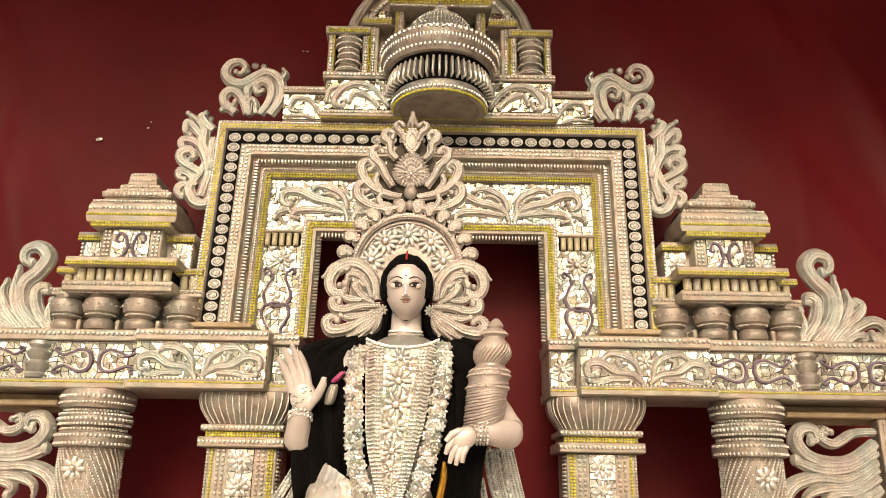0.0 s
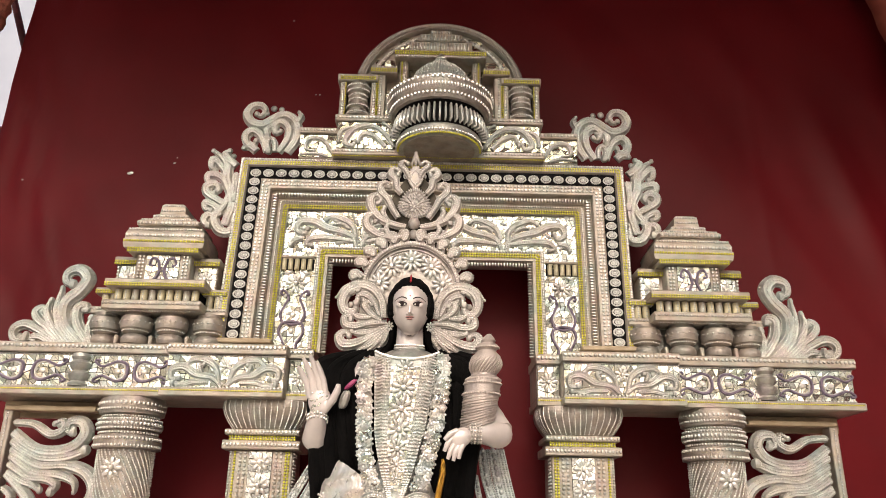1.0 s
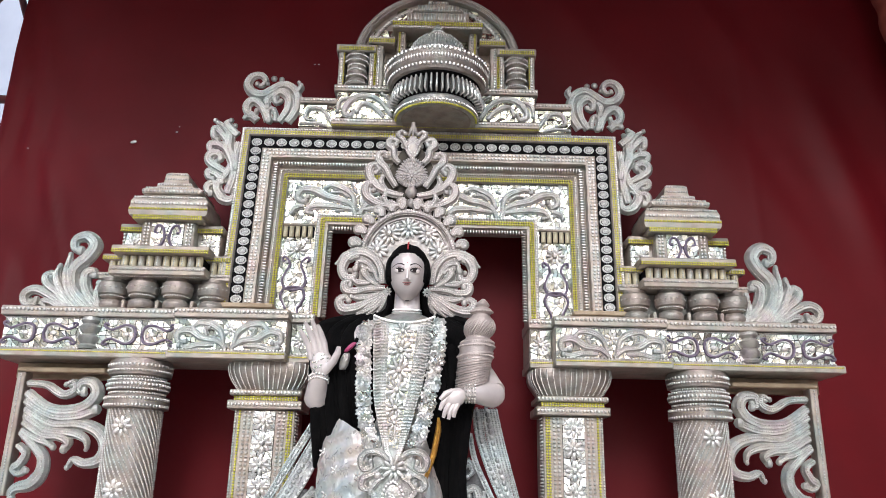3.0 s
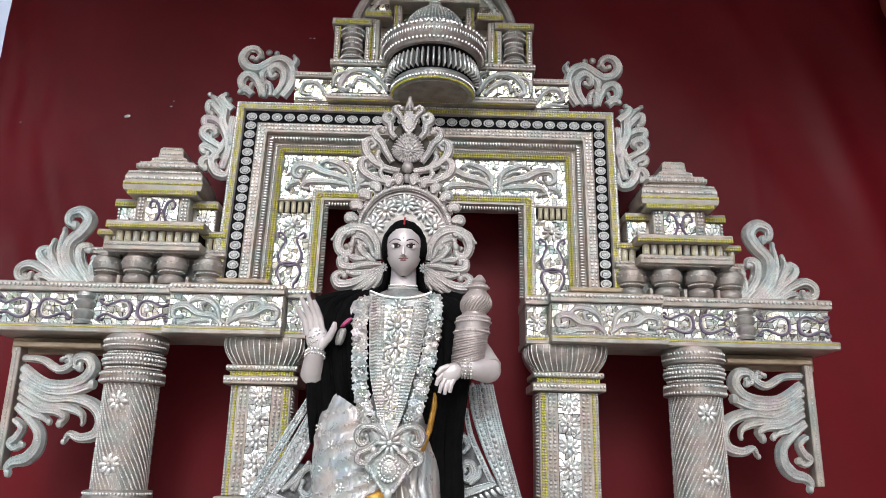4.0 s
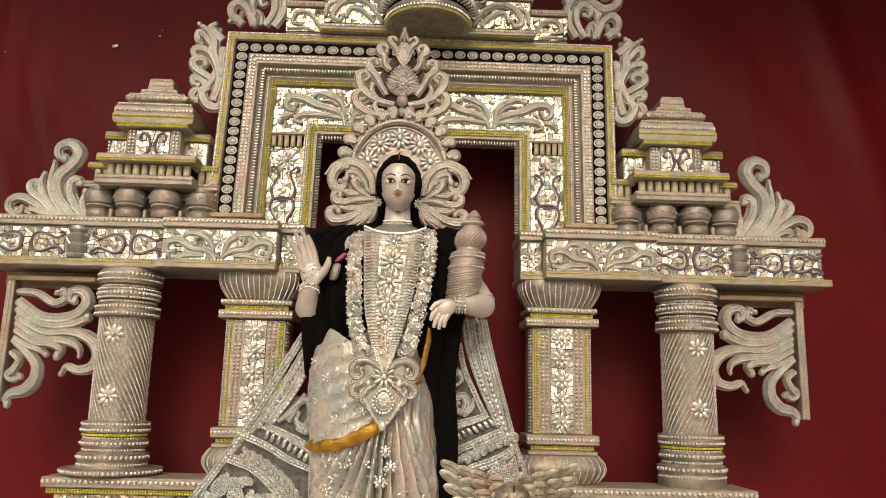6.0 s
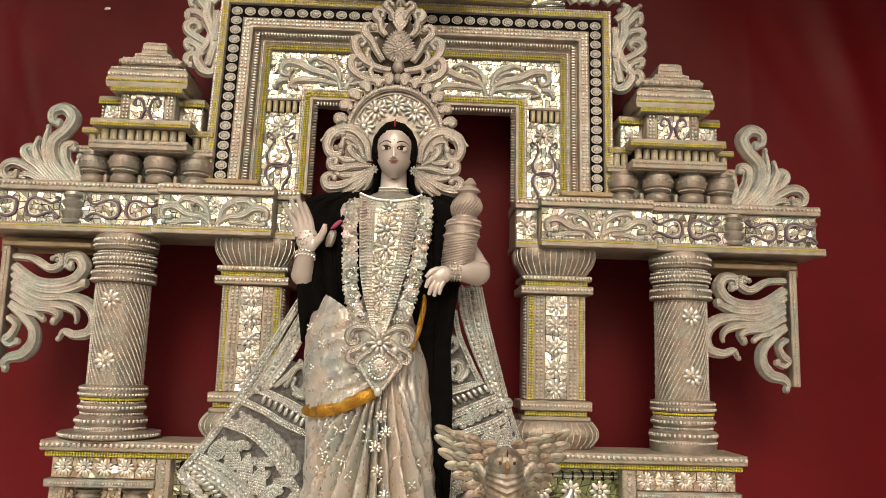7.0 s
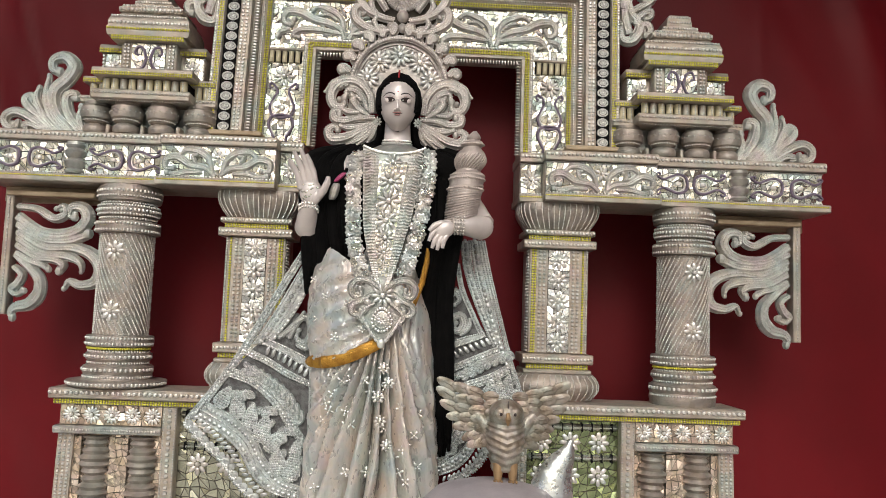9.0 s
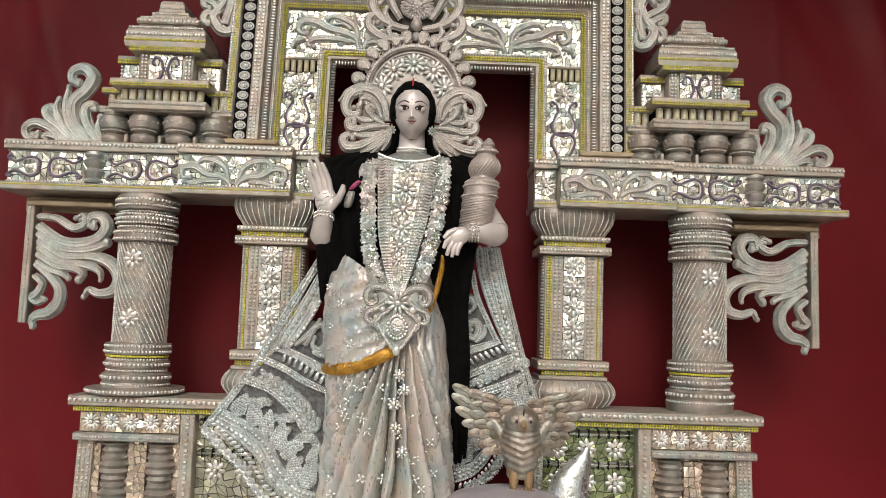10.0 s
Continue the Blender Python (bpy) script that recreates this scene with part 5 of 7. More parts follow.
        for q in ((0.18, 2.135), (0.225, 2.2), (0.15, 2.185), (0.12, 2.5), (0.15, 2.56), (0.145, 2.64), (0.11, 2.695)):
            foil.ball(x + e * q[0], y - 0.008, q[1], 0.012, 0.011, 0.012, 0, 0, sphere_template(10, 6))
    # the middle of the crest: knob, heart, leaf and bud
    cx = x + 0.004
    foil.ball(cx, y - 0.012, 2.49, 0.017, 0.016, 0.02, 0, 0, sphere_template(12, 8))
    foil.ball(cx, y - 0.014, 2.536, 0.024, 0.02, 0.026, 0, 0, sphere_template(12, 8))
    heart = [(cx + 0.062 * math.cos(t) * (1 - 0.25 * max(0, math.sin(t))), 2.612 + (0.075 if math.sin(t) > 0 else 0.05) * math.sin(t)) for t in (2 * math.pi * i / 36 for i in range(36))]
    part("heart", slab(Geo(), heart, y - 0.012, y + 0.01), ROSEFOIL, th)
    for k, rr in ((0.95, 0.008), (0.68, 0.0055), (0.45, 0.005)):
        for a, b in heart[::1 if k > 0.9 else 2]:
            t = math.atan2(b - 2.612, a - cx)
            pearl.ball(cx + (a - cx) * k, y - 0.015, 2.612 + (b - 2.612) * k, rr * 1.25, 0.005, rr * 0.55, t)
    pearl.flower(cx, y - 0.018, 2.605, 0.026, 9)
    leaf = [(cx + 0.03 * math.sin(math.pi * t) ** 0.8 * e, 2.685 + 0.105 * t) for e, ts in ((1, [i / 10 for i in range(11)]), (-1, [1 - i / 10 for i in range(1, 10)])) for t in ts]
    part("crest_leaf", slab(Geo(), leaf, y - 0.016, y + 0.006), ROSEFOIL, th)
    for k in (1.0, 0.6):
        for a, b in leaf:
            pearl.ball(cx + (a - cx) * k, y - 0.017, 2.73 + (b - 2.73) * k, 0.0042)
    for a in (-0.35, 0.0, 0.35):
        foil.ball(cx + 0.018 * a, y - 0.014, 2.818, 0.009, 0.011, 0.036, a, 0, sphere_template(10, 8))
    part("scroll", foil, ROSEFOIL, th)
    part("bead_line", pearl, DULLPEARL, th, "", "stuff")
    part("prop", Geo().box(x - 0.03, x + 0.03, y + 0.022, y + 0.05, STAGE, 2.5), WOOD, th, "plain wooden prop")
    return th


halo()


# ---- veils of silver lace ----
def ribbon(base, pearl, a, b, y, rows):
    """A flat strip between two lines, with bead rows along it: (share across, radius, step, stretch)."""
    a, b = smooth(a, 6), smooth(b, 6)
    slab(base, a + b[::-1], y, y + 0.006)
    for f, r, step, lng in rows:
        line = [(p[0] + (q[0] - p[0]) * f, p[1] + (q[1] - p[1]) * f) for p, q in zip(a, b)]
        acc = 0.0
        for (x0, z0), (x1, z1) in zip(line, line[1:]):
            seg = math.hypot(x1 - x0, z1 - z0) or 1e-6
            while acc < seg:
                k = acc / seg
                pearl.ball(x0 + (x1 - x0) * k, y - 0.001, z0 + (z1 - z0) * k, r * lng, r * 0.7, r, math.atan2(z1 - z0, x1 - x0))
                acc += step
            acc -= seg


def along(line, step):
    """Places and headings at even steps along a smooth line."""
    pts, acc, out = smooth(line, 6), step / 2, []
    for (x0, z0), (x1, z1) in zip(pts, pts[1:]):
        seg = math.hypot(x1 - x0, z1 - z0) or 1e-6
        while acc < seg:
            out.append((x0 + (x1 - x0) * acc / seg, z0 + (z1 - z0) * acc / seg, math.atan2(z1 - z0, x1 - x0)))
            acc += step
        acc -= seg
    return out


def sequin_leaf(base, pearl, x, z, a, l, w, y):
    """A paisley leaf set with rows of scale-like sequins inside a beaded rim."""
    c, d = math.cos(a), math.sin(a)
    rim = [(l * math.cos(t), w * math.sin(t) * (1 - 0.45 * math.cos(t))) for t in (2 * math.pi * i / 18 for i in range(18))]
    slab(base, [(x + u * c - v * d, z + u * d + v * c) for u, v in rim], y - 0.004, y + 0.004)
    for u, v in rim:
        pearl.ball(x + u * c - v * d, y - 0.005, z + u * d + v * c, 0.0032)
    n = max(2, round(2 * l / 0.009))
    for i in range(1, n):
        u = -l + 2 * l * i / n
        hw = w * math.sqrt(max(0, 1 - (u / l) ** 2)) * (1 - 0.45 * u / l) - 0.004
        m = max(1, round(2 * hw / 0.008))
        for j in range(m):
            v = -hw + 2 * hw * (j + 0.5) / m
            pearl.ball(x + u * c - v * d, y - 0.005, z + u * d + v * c, 0.0045, 0.0022, 0.0036, a + random.uniform(-0.4, 0.4))


def lace(ribbons, petals, hooks, leaves, scallop, curls, net, at, label):
    th = thing("lace_veil", at, label, "lace veil", "lace veils")
    base, pearl, foil = Geo(), Geo(), Geo()
    y = at[1]
    for a, b, rows in ribbons:
        ribbon(base, pearl, a, b, y, rows)
    for line, step, l, w, lean in petals:
        for x, z, a in along(line, step):
            pearl.ball(x, y, z, l, 0.006, w, a + lean)
    for line, step, size, lean, turn in hooks:
        for x, z, a in along(line, step):
            vine(foil, pearl, curl(x, z, math.degrees(a) + lean, size * 0.6, size * 0.62, turn, 10, 330), size * 0.34, size * 0.2, y + 0.003, 0.011, size * 0.36, 0.0026)
            foil.ball(x, y + 0.001, z, size * 0.3, 0.006, size * 0.3)
    for x, z, a, l, w in leaves:
        l, w = l * 1.25, w * 1.25
        sequin_leaf(base, pearl, x, z, radians(a), l, w, y)
        vine(foil, pearl, curl(x + 0.6 * l * math.cos(radians(a - 60)), z + 0.6 * l * math.sin(radians(a - 60)), a - 30, 0.012, 0.01, 1, 9), 0.006, 0.004, y + 0.001, 0.011, None, 0.0025)
    for line, step, r in scallop:
        for x, z, a in along(line, step):
            for k in range(7):
                t = a - math.pi * k / 6
                pearl.ball(x + r * 0.75 * math.cos(t), y, z + r * 0.75 * math.sin(t), r * 0.36, 0.004, r * 0.2, t)
            base.ball(x, y + 0.003, z, r * 0.8, 0.004, r * 0.8, 0, 0, sphere_template(10, 6))
    for path, w0, wm, w1 in curls:
        vine(foil, pearl, smooth(path, 5), w0, w1, y, 0.014, wm, 0.003)
    part("strip", base, LACE, th)
    # added sheet behind the lace that paints its gaps dark, as if shaded
    part("net", slab(Geo(), net, y + 0.008, y + 0.01), GAPSHADE, th, "added dark sheet imitating the shade in the lace's gaps")
    part("scroll", foil, LACE, th, "", "stuff")
    part("bead_line", pearl, GREYPEARL, th, "", "stuff")
    return th


FINEROW, BIG = (0.0034, 0.0076, 1.1), (0.0085, 0.0205, 1.25)
lace([
    ([(-0.354, 1.724), (-0.468, 1.529), (-0.589, 1.308), (-0.674, 1.165), (-0.812, 0.977)], [(-0.330, 1.715), (-0.444, 1.511), (-0.569, 1.285), (-0.650, 1.152), (-0.774, 0.973)], [(0.2, *FINEROW), (0.55, 0.0062, 0.016, 1.3), (0.9, *FINEROW)]),
    ([(-0.330, 1.715), (-0.421, 1.540), (-0.508, 1.376), (-0.581, 1.257)], [(-0.323, 1.677), (-0.372, 1.504), (-0.423, 1.388), (-0.502, 1.273)], [(0.08, *FINEROW), (0.36, *BIG), (0.62, *FINEROW), (0.92, 0.0075, 0.019, 1.3)]),
    ([(-0.531, 1.282), (-0.464, 1.256), (-0.406, 1.230), (-0.366, 1.208)], [(-0.548, 1.258), (-0.481, 1.232), (-0.414, 1.197), (-0.364, 1.171)], [(0.12, *FINEROW), (0.85, *FINEROW)]),
    ([(-0.599, 1.242), (-0.518, 1.208), (-0.440, 1.164), (-0.362, 1.129)], [(-0.612, 1.218), (-0.526, 1.184), (-0.449, 1.140), (-0.361, 1.106)], [(0.15, *FINEROW), (0.5, 0.0055, 0.014, 1.2), (0.85, *FINEROW)]),
    ([(-0.642, 1.166), (-0.541, 1.128), (-0.453, 1.052), (-0.403, 0.971), (-0.363, 0.913)], [(-0.658, 1.133), (-0.568, 1.099), (-0.485, 1.024), (-0.429, 0.943), (-0.370, 0.881)], [(0.1, *FINEROW), (0.36, 0.006, 0.0155, 1.3), (0.68, 0.006, 0.0155, 1.3), (0.92, *FINEROW)]),
    ([(-0.741, 1.043), (-0.636, 0.991), (-0.559, 0.930), (-0.507, 0.840), (-0.439, 0.770), (-0.373, 0.745)], [(-0.784, 0.987), (-0.679, 0.926), (-0.610, 0.865), (-0.560, 0.784), (-0.492, 0.723), (-0.380, 0.691)], [(0.06, *FINEROW), (0.3, 0.0065, 0.0165, 1.3), (0.52, *FINEROW), (0.76, *BIG), (0.96, *FINEROW)]),
    ([(-0.368, 1.212), (-0.362, 1.046), (-0.363, 0.881), (-0.373, 0.736)], [(-0.349, 1.213), (-0.343, 1.046), (-0.345, 0.882), (-0.354, 0.736)], [(0.5, *FINEROW)]),
], [
    ([(-0.533, 1.240), (-0.461, 1.209), (-0.365, 1.152)], 0.0235, 0.018, 0.0085, 1.75),
    ([(-0.795, 1.000), (-0.697, 0.921), (-0.624, 0.850), (-0.568, 0.766), (-0.500, 0.705)], 0.02, 0.014, 0.0075, 0.9),
], [
    ([(-0.615, 1.190), (-0.524, 1.147), (-0.446, 1.089), (-0.376, 0.999)], 0.031, 0.033, -25, -1),
    ([(-0.581, 1.168), (-0.485, 1.116), (-0.406, 1.044)], 0.026, 0.019, 150, 1),
], [
    (-0.673, 1.059, 60, 0.036, 0.022), (-0.622, 1.033, 95, 0.042, 0.022), (-0.571, 0.993, 80, 0.040, 0.021), (-0.524, 0.949, 75, 0.042, 0.024), (-0.478, 0.905, 50, 0.038, 0.022), (-0.465, 0.833, 95, 0.042, 0.024), (-0.409, 0.816, 80, 0.045, 0.025), (-0.594, 1.071, 20, 0.022, 0.014), (-0.507, 1.014, 20, 0.024, 0.014), (-0.439, 0.943, 20, 0.024, 0.014), (-0.398, 0.880, 80, 0.030, 0.016)],
    [([(-0.806, 0.968), (-0.733, 0.897), (-0.654, 0.827), (-0.604, 0.756), (-0.536, 0.695)], 0.028, 0.02)],
    [([(-0.446, 1.284), (-0.412, 1.351), (-0.380, 1.362), (-0.363, 1.306), (-0.389, 1.268), (-0.418, 1.285), (-0.410, 1.314)], 0.01, 0.016, 0.007), ([(-0.484, 1.283), (-0.439, 1.322), (-0.395, 1.380)], 0.008, 0.012, 0.006), ([(-0.417, 1.262), (-0.379, 1.249), (-0.361, 1.268)], 0.008, 0.012, 0.006)],
    [(-0.425, 1.379), (-0.578, 1.242), (-0.652, 1.151), (-0.744, 1.033), (-0.618, 0.963), (-0.550, 0.901), (-0.498, 0.812), (-0.431, 0.759), (-0.365, 0.743), (-0.360, 1.026), (-0.362, 1.249), (-0.367, 1.362)],
    (-0.45, -0.3, STAGE), "grey silver lace veil spread from the statue's raised arm")

lace([
    ([(0.256, 1.677), (0.286, 1.542), (0.334, 1.380), (0.381, 1.212), (0.435, 1.068)], [(0.276, 1.678), (0.307, 1.542), (0.351, 1.380), (0.399, 1.213), (0.452, 1.068)], [(0.25, *FINEROW), (0.75, *FINEROW)]),
    ([(0.217, 1.675), (0.243, 1.540), (0.287, 1.399), (0.344, 1.267), (0.374, 1.198)], [(0.256, 1.677), (0.286, 1.542), (0.326, 1.401), (0.362, 1.268), (0.383, 1.199)], [(0.1, *FINEROW), (0.45, 0.0085, 0.021, 1.3), (0.85, *FINEROW)]),
    ([(0.181, 1.674), (0.195, 1.574), (0.235, 1.454), (0.281, 1.350), (0.315, 1.280)], [(0.217, 1.675), (0.236, 1.561), (0.271, 1.455), (0.313, 1.358), (0.347, 1.281)], [(0.1, *FINEROW), (0.5, 0.007, 0.017, 1.3), (0.9, *FINEROW)]),
    ([(0.166, 1.580), (0.184, 1.488), (0.226, 1.397), (0.260, 1.328)], [(0.183, 1.588), (0.203, 1.496), (0.244, 1.405), (0.279, 1.332)], [(0.5, 0.005, 0.012, 1.2)]),
    ([(0.116, 1.284), (0.180, 1.304), (0.236, 1.320), (0.282, 1.332)], [(0.118, 1.245), (0.181, 1.272), (0.237, 1.292), (0.289, 1.315)], [(0.12, *FINEROW), (0.9, *FINEROW)]),
    ([(0.120, 1.186), (0.197, 1.220), (0.266, 1.251), (0.336, 1.281)], [(0.121, 1.155), (0.198, 1.192), (0.274, 1.223), (0.348, 1.257)], [(0.2, *FINEROW), (0.6, 0.006, 0.0145, 1.2), (0.9, *FINEROW)]),
    ([(0.213, 1.144), (0.269, 1.163), (0.325, 1.186), (0.374, 1.216)], [(0.222, 1.110), (0.284, 1.132), (0.340, 1.155), (0.385, 1.185)], [(0.1, *FINEROW), (0.4, 0.006, 0.0145, 1.2), (0.75, 0.006, 0.0145, 1.2)]),
    ([(0.126, 0.845), (0.188, 0.874), (0.235, 0.931), (0.254, 0.993)], [(0.134, 0.798), (0.203, 0.827), (0.257, 0.890), (0.286, 0.973)], [(0.08, *FINEROW), (0.35, 0.0075, 0.018, 1.3), (0.65, 0.0075, 0.018, 1.3), (0.92, *FINEROW)]),
    ([(0.105, 1.315), (0.114, 1.148), (0.116, 1.009), (0.127, 0.805)], [(0.119, 1.316), (0.129, 1.148), (0.130, 1.010), (0.141, 0.805)], [(0.5, *FINEROW)]),
], [
    ([(0.126, 1.225), (0.188, 1.251), (0.251, 1.278), (0.307, 1.301)], 0.022, 0.017, 0.008, 1.9),
    ([(0.142, 0.785), (0.211, 0.814), (0.268, 0.877), (0.301, 0.953)], 0.019, 0.012, 0.0065, 0.9),
], [
    ([(0.171, 1.150), (0.233, 1.176), (0.296, 1.210), (0.359, 1.236)], 0.031, 0.03, 40, -1),
    ([(0.150, 1.149), (0.219, 1.186), (0.289, 1.223)], 0.026, 0.019, 150, 1),
], [
    (0.306, 1.105, 70, 0.040, 0.022), (0.349, 1.107, 95, 0.042, 0.022), (0.376, 1.136, 80, 0.034, 0.018), (0.392, 1.087, 60, 0.036, 0.020), (0.421, 1.067, 75, 0.034, 0.016), (0.152, 1.080, 70, 0.040, 0.024), (0.148, 0.997, 85, 0.040, 0.024), (0.172, 0.929, 75, 0.036, 0.022), (0.213, 0.957, 50, 0.036, 0.020), (0.203, 1.040, 80, 0.036, 0.022), (0.252, 1.055, 60, 0.034, 0.020), (0.152, 0.887, 40, 0.030, 0.018)],
    [([(0.170, 0.779), (0.245, 0.822), (0.296, 0.884), (0.311, 0.947)], 0.028, 0.021)],
    [([(0.144, 1.316), (0.156, 1.373), (0.191, 1.392), (0.206, 1.361), (0.186, 1.332), (0.167, 1.345), (0.174, 1.363)], 0.011, 0.017, 0.007), ([(0.133, 1.401), (0.149, 1.458), (0.170, 1.480), (0.185, 1.452), (0.168, 1.430)], 0.009, 0.014, 0.006), ([(0.193, 1.318), (0.221, 1.347), (0.227, 1.376)], 0.008, 0.012, 0.006), ([(0.122, 1.316), (0.139, 1.359), (0.133, 1.408)], 0.009, 0.013, 0.007)],
    [(0.173, 1.502), (0.234, 1.397), (0.286, 1.335), (0.352, 1.267), (0.390, 1.198), (0.443, 1.071), (0.309, 1.042), (0.276, 0.979), (0.243, 0.915), (0.182, 0.852), (0.130, 0.837), (0.121, 1.077), (0.112, 1.315), (0.145, 1.487)],
    (0.3, -0.3, STAGE), "grey silver lace veil hanging below the statue's bent arm")


# ---- the statue ----
SKIN = material("painted_clay_skin", (0.72, 0.645, 0.61), 0.36, 0.2, (0.62, 0.56, 0.535), 14, 70, 0.04, 0.25)
HAIR = material("black_jute_hair", (0.006, 0.0055, 0.0055), 0.9, 0.0, (0.003, 0.003, 0.003), 20, 260, 0.8, spec=0.08)
SILK = material("pale_silk", (0.76, 0.69, 0.64), 0.3, 0.45, (0.56, 0.57, 0.57), 13, 46, 0.7, stretch=0.5, dist=0.008, play=0.6)
GOLD = material("gold_border", (0.62, 0.34, 0.05), 0.32, 0.7, (0.42, 0.20, 0.03), 30, 220, 0.7)
EYE = material("eye_white", (0.56, 0.52, 0.49), 0.25, 0.0, (0.66, 0.64, 0.6), 30, 90, 0.0)
DARK = material("painted_line", (0.035, 0.02, 0.018), 0.4, 0.0, None, 40, 90, 0.0)
LIP = material("painted_lip", (0.44, 0.22, 0.20), 0.35, 0.0, None, 40, 90, 0.0)
RED = material("vermilion", (0.45, 0.02, 0.03), 0.5, 0.0, None, 40, 90, 0.0)
PINK = material("pink_petal", (0.55, 0.08, 0.22), 0.5, 0.0, None, 40, 90, 0.0)
SK, HR, SI, GO, FO, PE, MI, EY, DK, LI, RD, PK = range(12)
STATUE = [SKIN, HAIR, SILK, GOLD, FOIL, PEARL, MIRROR, EYE, DARK, LIP, RED, PINK]


def loft(g, rings, mat):
    """Joins closed rings of points, all of one count, into a skin."""
    n = len(rings[0])
    vs = [p for r in rings for p in r]
    fs = []
    for i in range(len(rings) - 1):
        for j in range(n):
            k = (j + 1) % n
            fs.append((i * n + j, i * n + k, (i + 1) * n + k, (i + 1) * n + j))
    fs.append(tuple(range(n - 1, -1, -1)))
    fs.append(tuple((len(rings) - 1) * n + j for j in range(n)))
    g.add(vs, fs, mat)


def statue():
    g = Geo()
    x0, y0 = -0.073, -0.36
    # skirt with pleats, from the floor to the waist
    prof = [(STAGE, 0.285, -0.125), (0.62, 0.265, -0.12), (0.78, 0.245, -0.118), (0.95, 0.235, -0.118), (1.1, 0.228, -0.12), (1.2, 0.222, -0.125), (1.32, 0.215, -0.13), (1.42, 0.2, -0.125), (1.5, 0.17, -0.11), (1.56, 0.14, -0.1)]
    rings, seg = [], 480
    fine = []
    for (za, wa, ca), (zb, wb, cb) in zip(prof, prof[1:]):
        for i in range(8):
            t = i / 8
            fine.append((za + (zb - za) * t, wa + (wb - wa) * t, ca + (cb - ca) * t))
    fine.append(prof[-1])
    for z, w, c in fine:
        ring = []
        depth = 0.62 * w
        low = min(1, max(0, (1.36 - z) / 0.12))
        for j in range(seg):
            a = 2 * math.pi * j / seg
            ca, sa = math.cos(a), math.sin(a)
            front = max(0, -sa)
            mid = math.exp(-((ca - 0.12) / 0.5) ** 2)
            # pleats fan out from the knot under the pendant; a smooth swag hangs beside them
            px, drop = c + w * ca + 0.075, max(0.1, 1.45 - z)
            fan = px / drop + 0.05 * noise.noise((ca * 3, z * 2.2, 0))
            pleat = math.exp(-((fan + 0.12) / 0.55) ** 4)
            swag = 1 / (1 + math.exp(-(fan - 0.36 - 0.25 * max(0, 1.05 - z) ** 0.5 * 2) * 40))
            crease = 2 * abs(math.sin(fan * 30 + 1.1 * noise.noise((fan * 6, z * 1.5, 3)))) ** 0.8 - 1
            wr = 0.013 * noise.noise((ca * 7 + z * 5, z * 9, 4)) + 0.009 * noise.noise((ca * 16, z * 18, 2))
            fold = low * (front * (0.3 * min(0.28, 0.6 * drop) * (crease - 0.6) * (0.2 + 0.8 * pleat) * (1 - 0.8 * swag) + 0.014 * swag) + wr)
            tuck = (1 - low) * (0.012 * math.sin(30 * (z + 0.7 * ca * w) + ca) + wr) * front
            r = 1 + (fold + tuck) / w
            ring.append((c + w * r * ca, y0 + depth * r * sa * (1 + 0.12 * low * mid), z))
        rings.append(ring)
    loft(g, rings, SI)
    # the cloth drawn across the hip, with slanting folds and a gold border
    rings = []
    for i in range(37):
        t = i / 36
        ring = []
        for j in range(41):
            u = j / 40
            a = math.pi * (1.06 + 0.47 * u)
            zt = 1.645 - 0.13 * u
            zb = 1.205 - 0.025 * math.sin(u * 2.4) + 0.085 * u * u
            z = zt + (zb - zt) * t
            w = 0.222 - 0.05 * (1 - t) ** 2.5
            ph = (t + 0.4 * u) * 6.2 + 0.35 * noise.noise((u * 2.5, t * 2.5, 7))
            ridge = math.exp(-(((ph % 1) - 0.5) / 0.16) ** 2)
            swell = 0.016 * (ridge - 0.4) * min(1, 0.15 + 4 * u) * min(1, 0.25 + 4 * t) * (1.15 - 0.5 * t) + 0.026 * math.sin(math.pi * t ** 0.7) * (1 - u) + 0.004 * noise.noise((u * 14, t * 16, 1))
            ring.append((-0.125 + (w + swell + 0.012) * math.cos(a), y0 + (0.66 * w + swell + 0.014) * math.sin(a), z))
        rings.append(ring)
    vs = [p for r in rings for p in r]
    fs = [(i * 41 + j, (i + 1) * 41 + j, (i + 1) * 41 + j + 1, i * 41 + j + 1) for i in range(36) for j in range(40)]
    back = len(vs)
    vs += [(p[0] * 0.985 - 0.002, p[1] + 0.012, p[2]) for p in vs]
    fs += [(back + a, back + d, back + c, back + b) for a, b, c, d in fs]
    for j in range(40):
        fs.append((36 * 41 + j, back + 36 * 41 + j, back + 36 * 41 + j + 1, 36 * 41 + j + 1))
    g.add(vs, fs, SI)
    rim = rings[-1]
    g.tube([(p[0], p[1] - 0.004, p[2] + 0.012) for p in rim[::2]], [0.021] * len(rim[::2]), 10, GO, 0.35)
    # the gold edge on the other hip
    g.tube([(0.06, -0.44, 1.66), (0.055, -0.45, 1.58), (0.04, -0.465, 1.5), (0.015, -0.475, 1.42)], [0.007, 0.011, 0.011, 0.007], 8, GO)
    # torso
    rings = []
    for z, w, d in ((1.5, 0.15, 0.1), (1.62, 0.135, 0.095), (1.75, 0.15, 0.11), (1.86, 0.165, 0.125), (1.94, 0.165, 0.11), (1.985, 0.12, 0.085), (2.01, 0.07, 0.06)):
        rings.append([(x0 + w * math.cos(2 * math.pi * j / 32), y0 + d * math.sin(2 * math.pi * j / 32), z) for j in range(32)])
    loft(g, rings, FO)
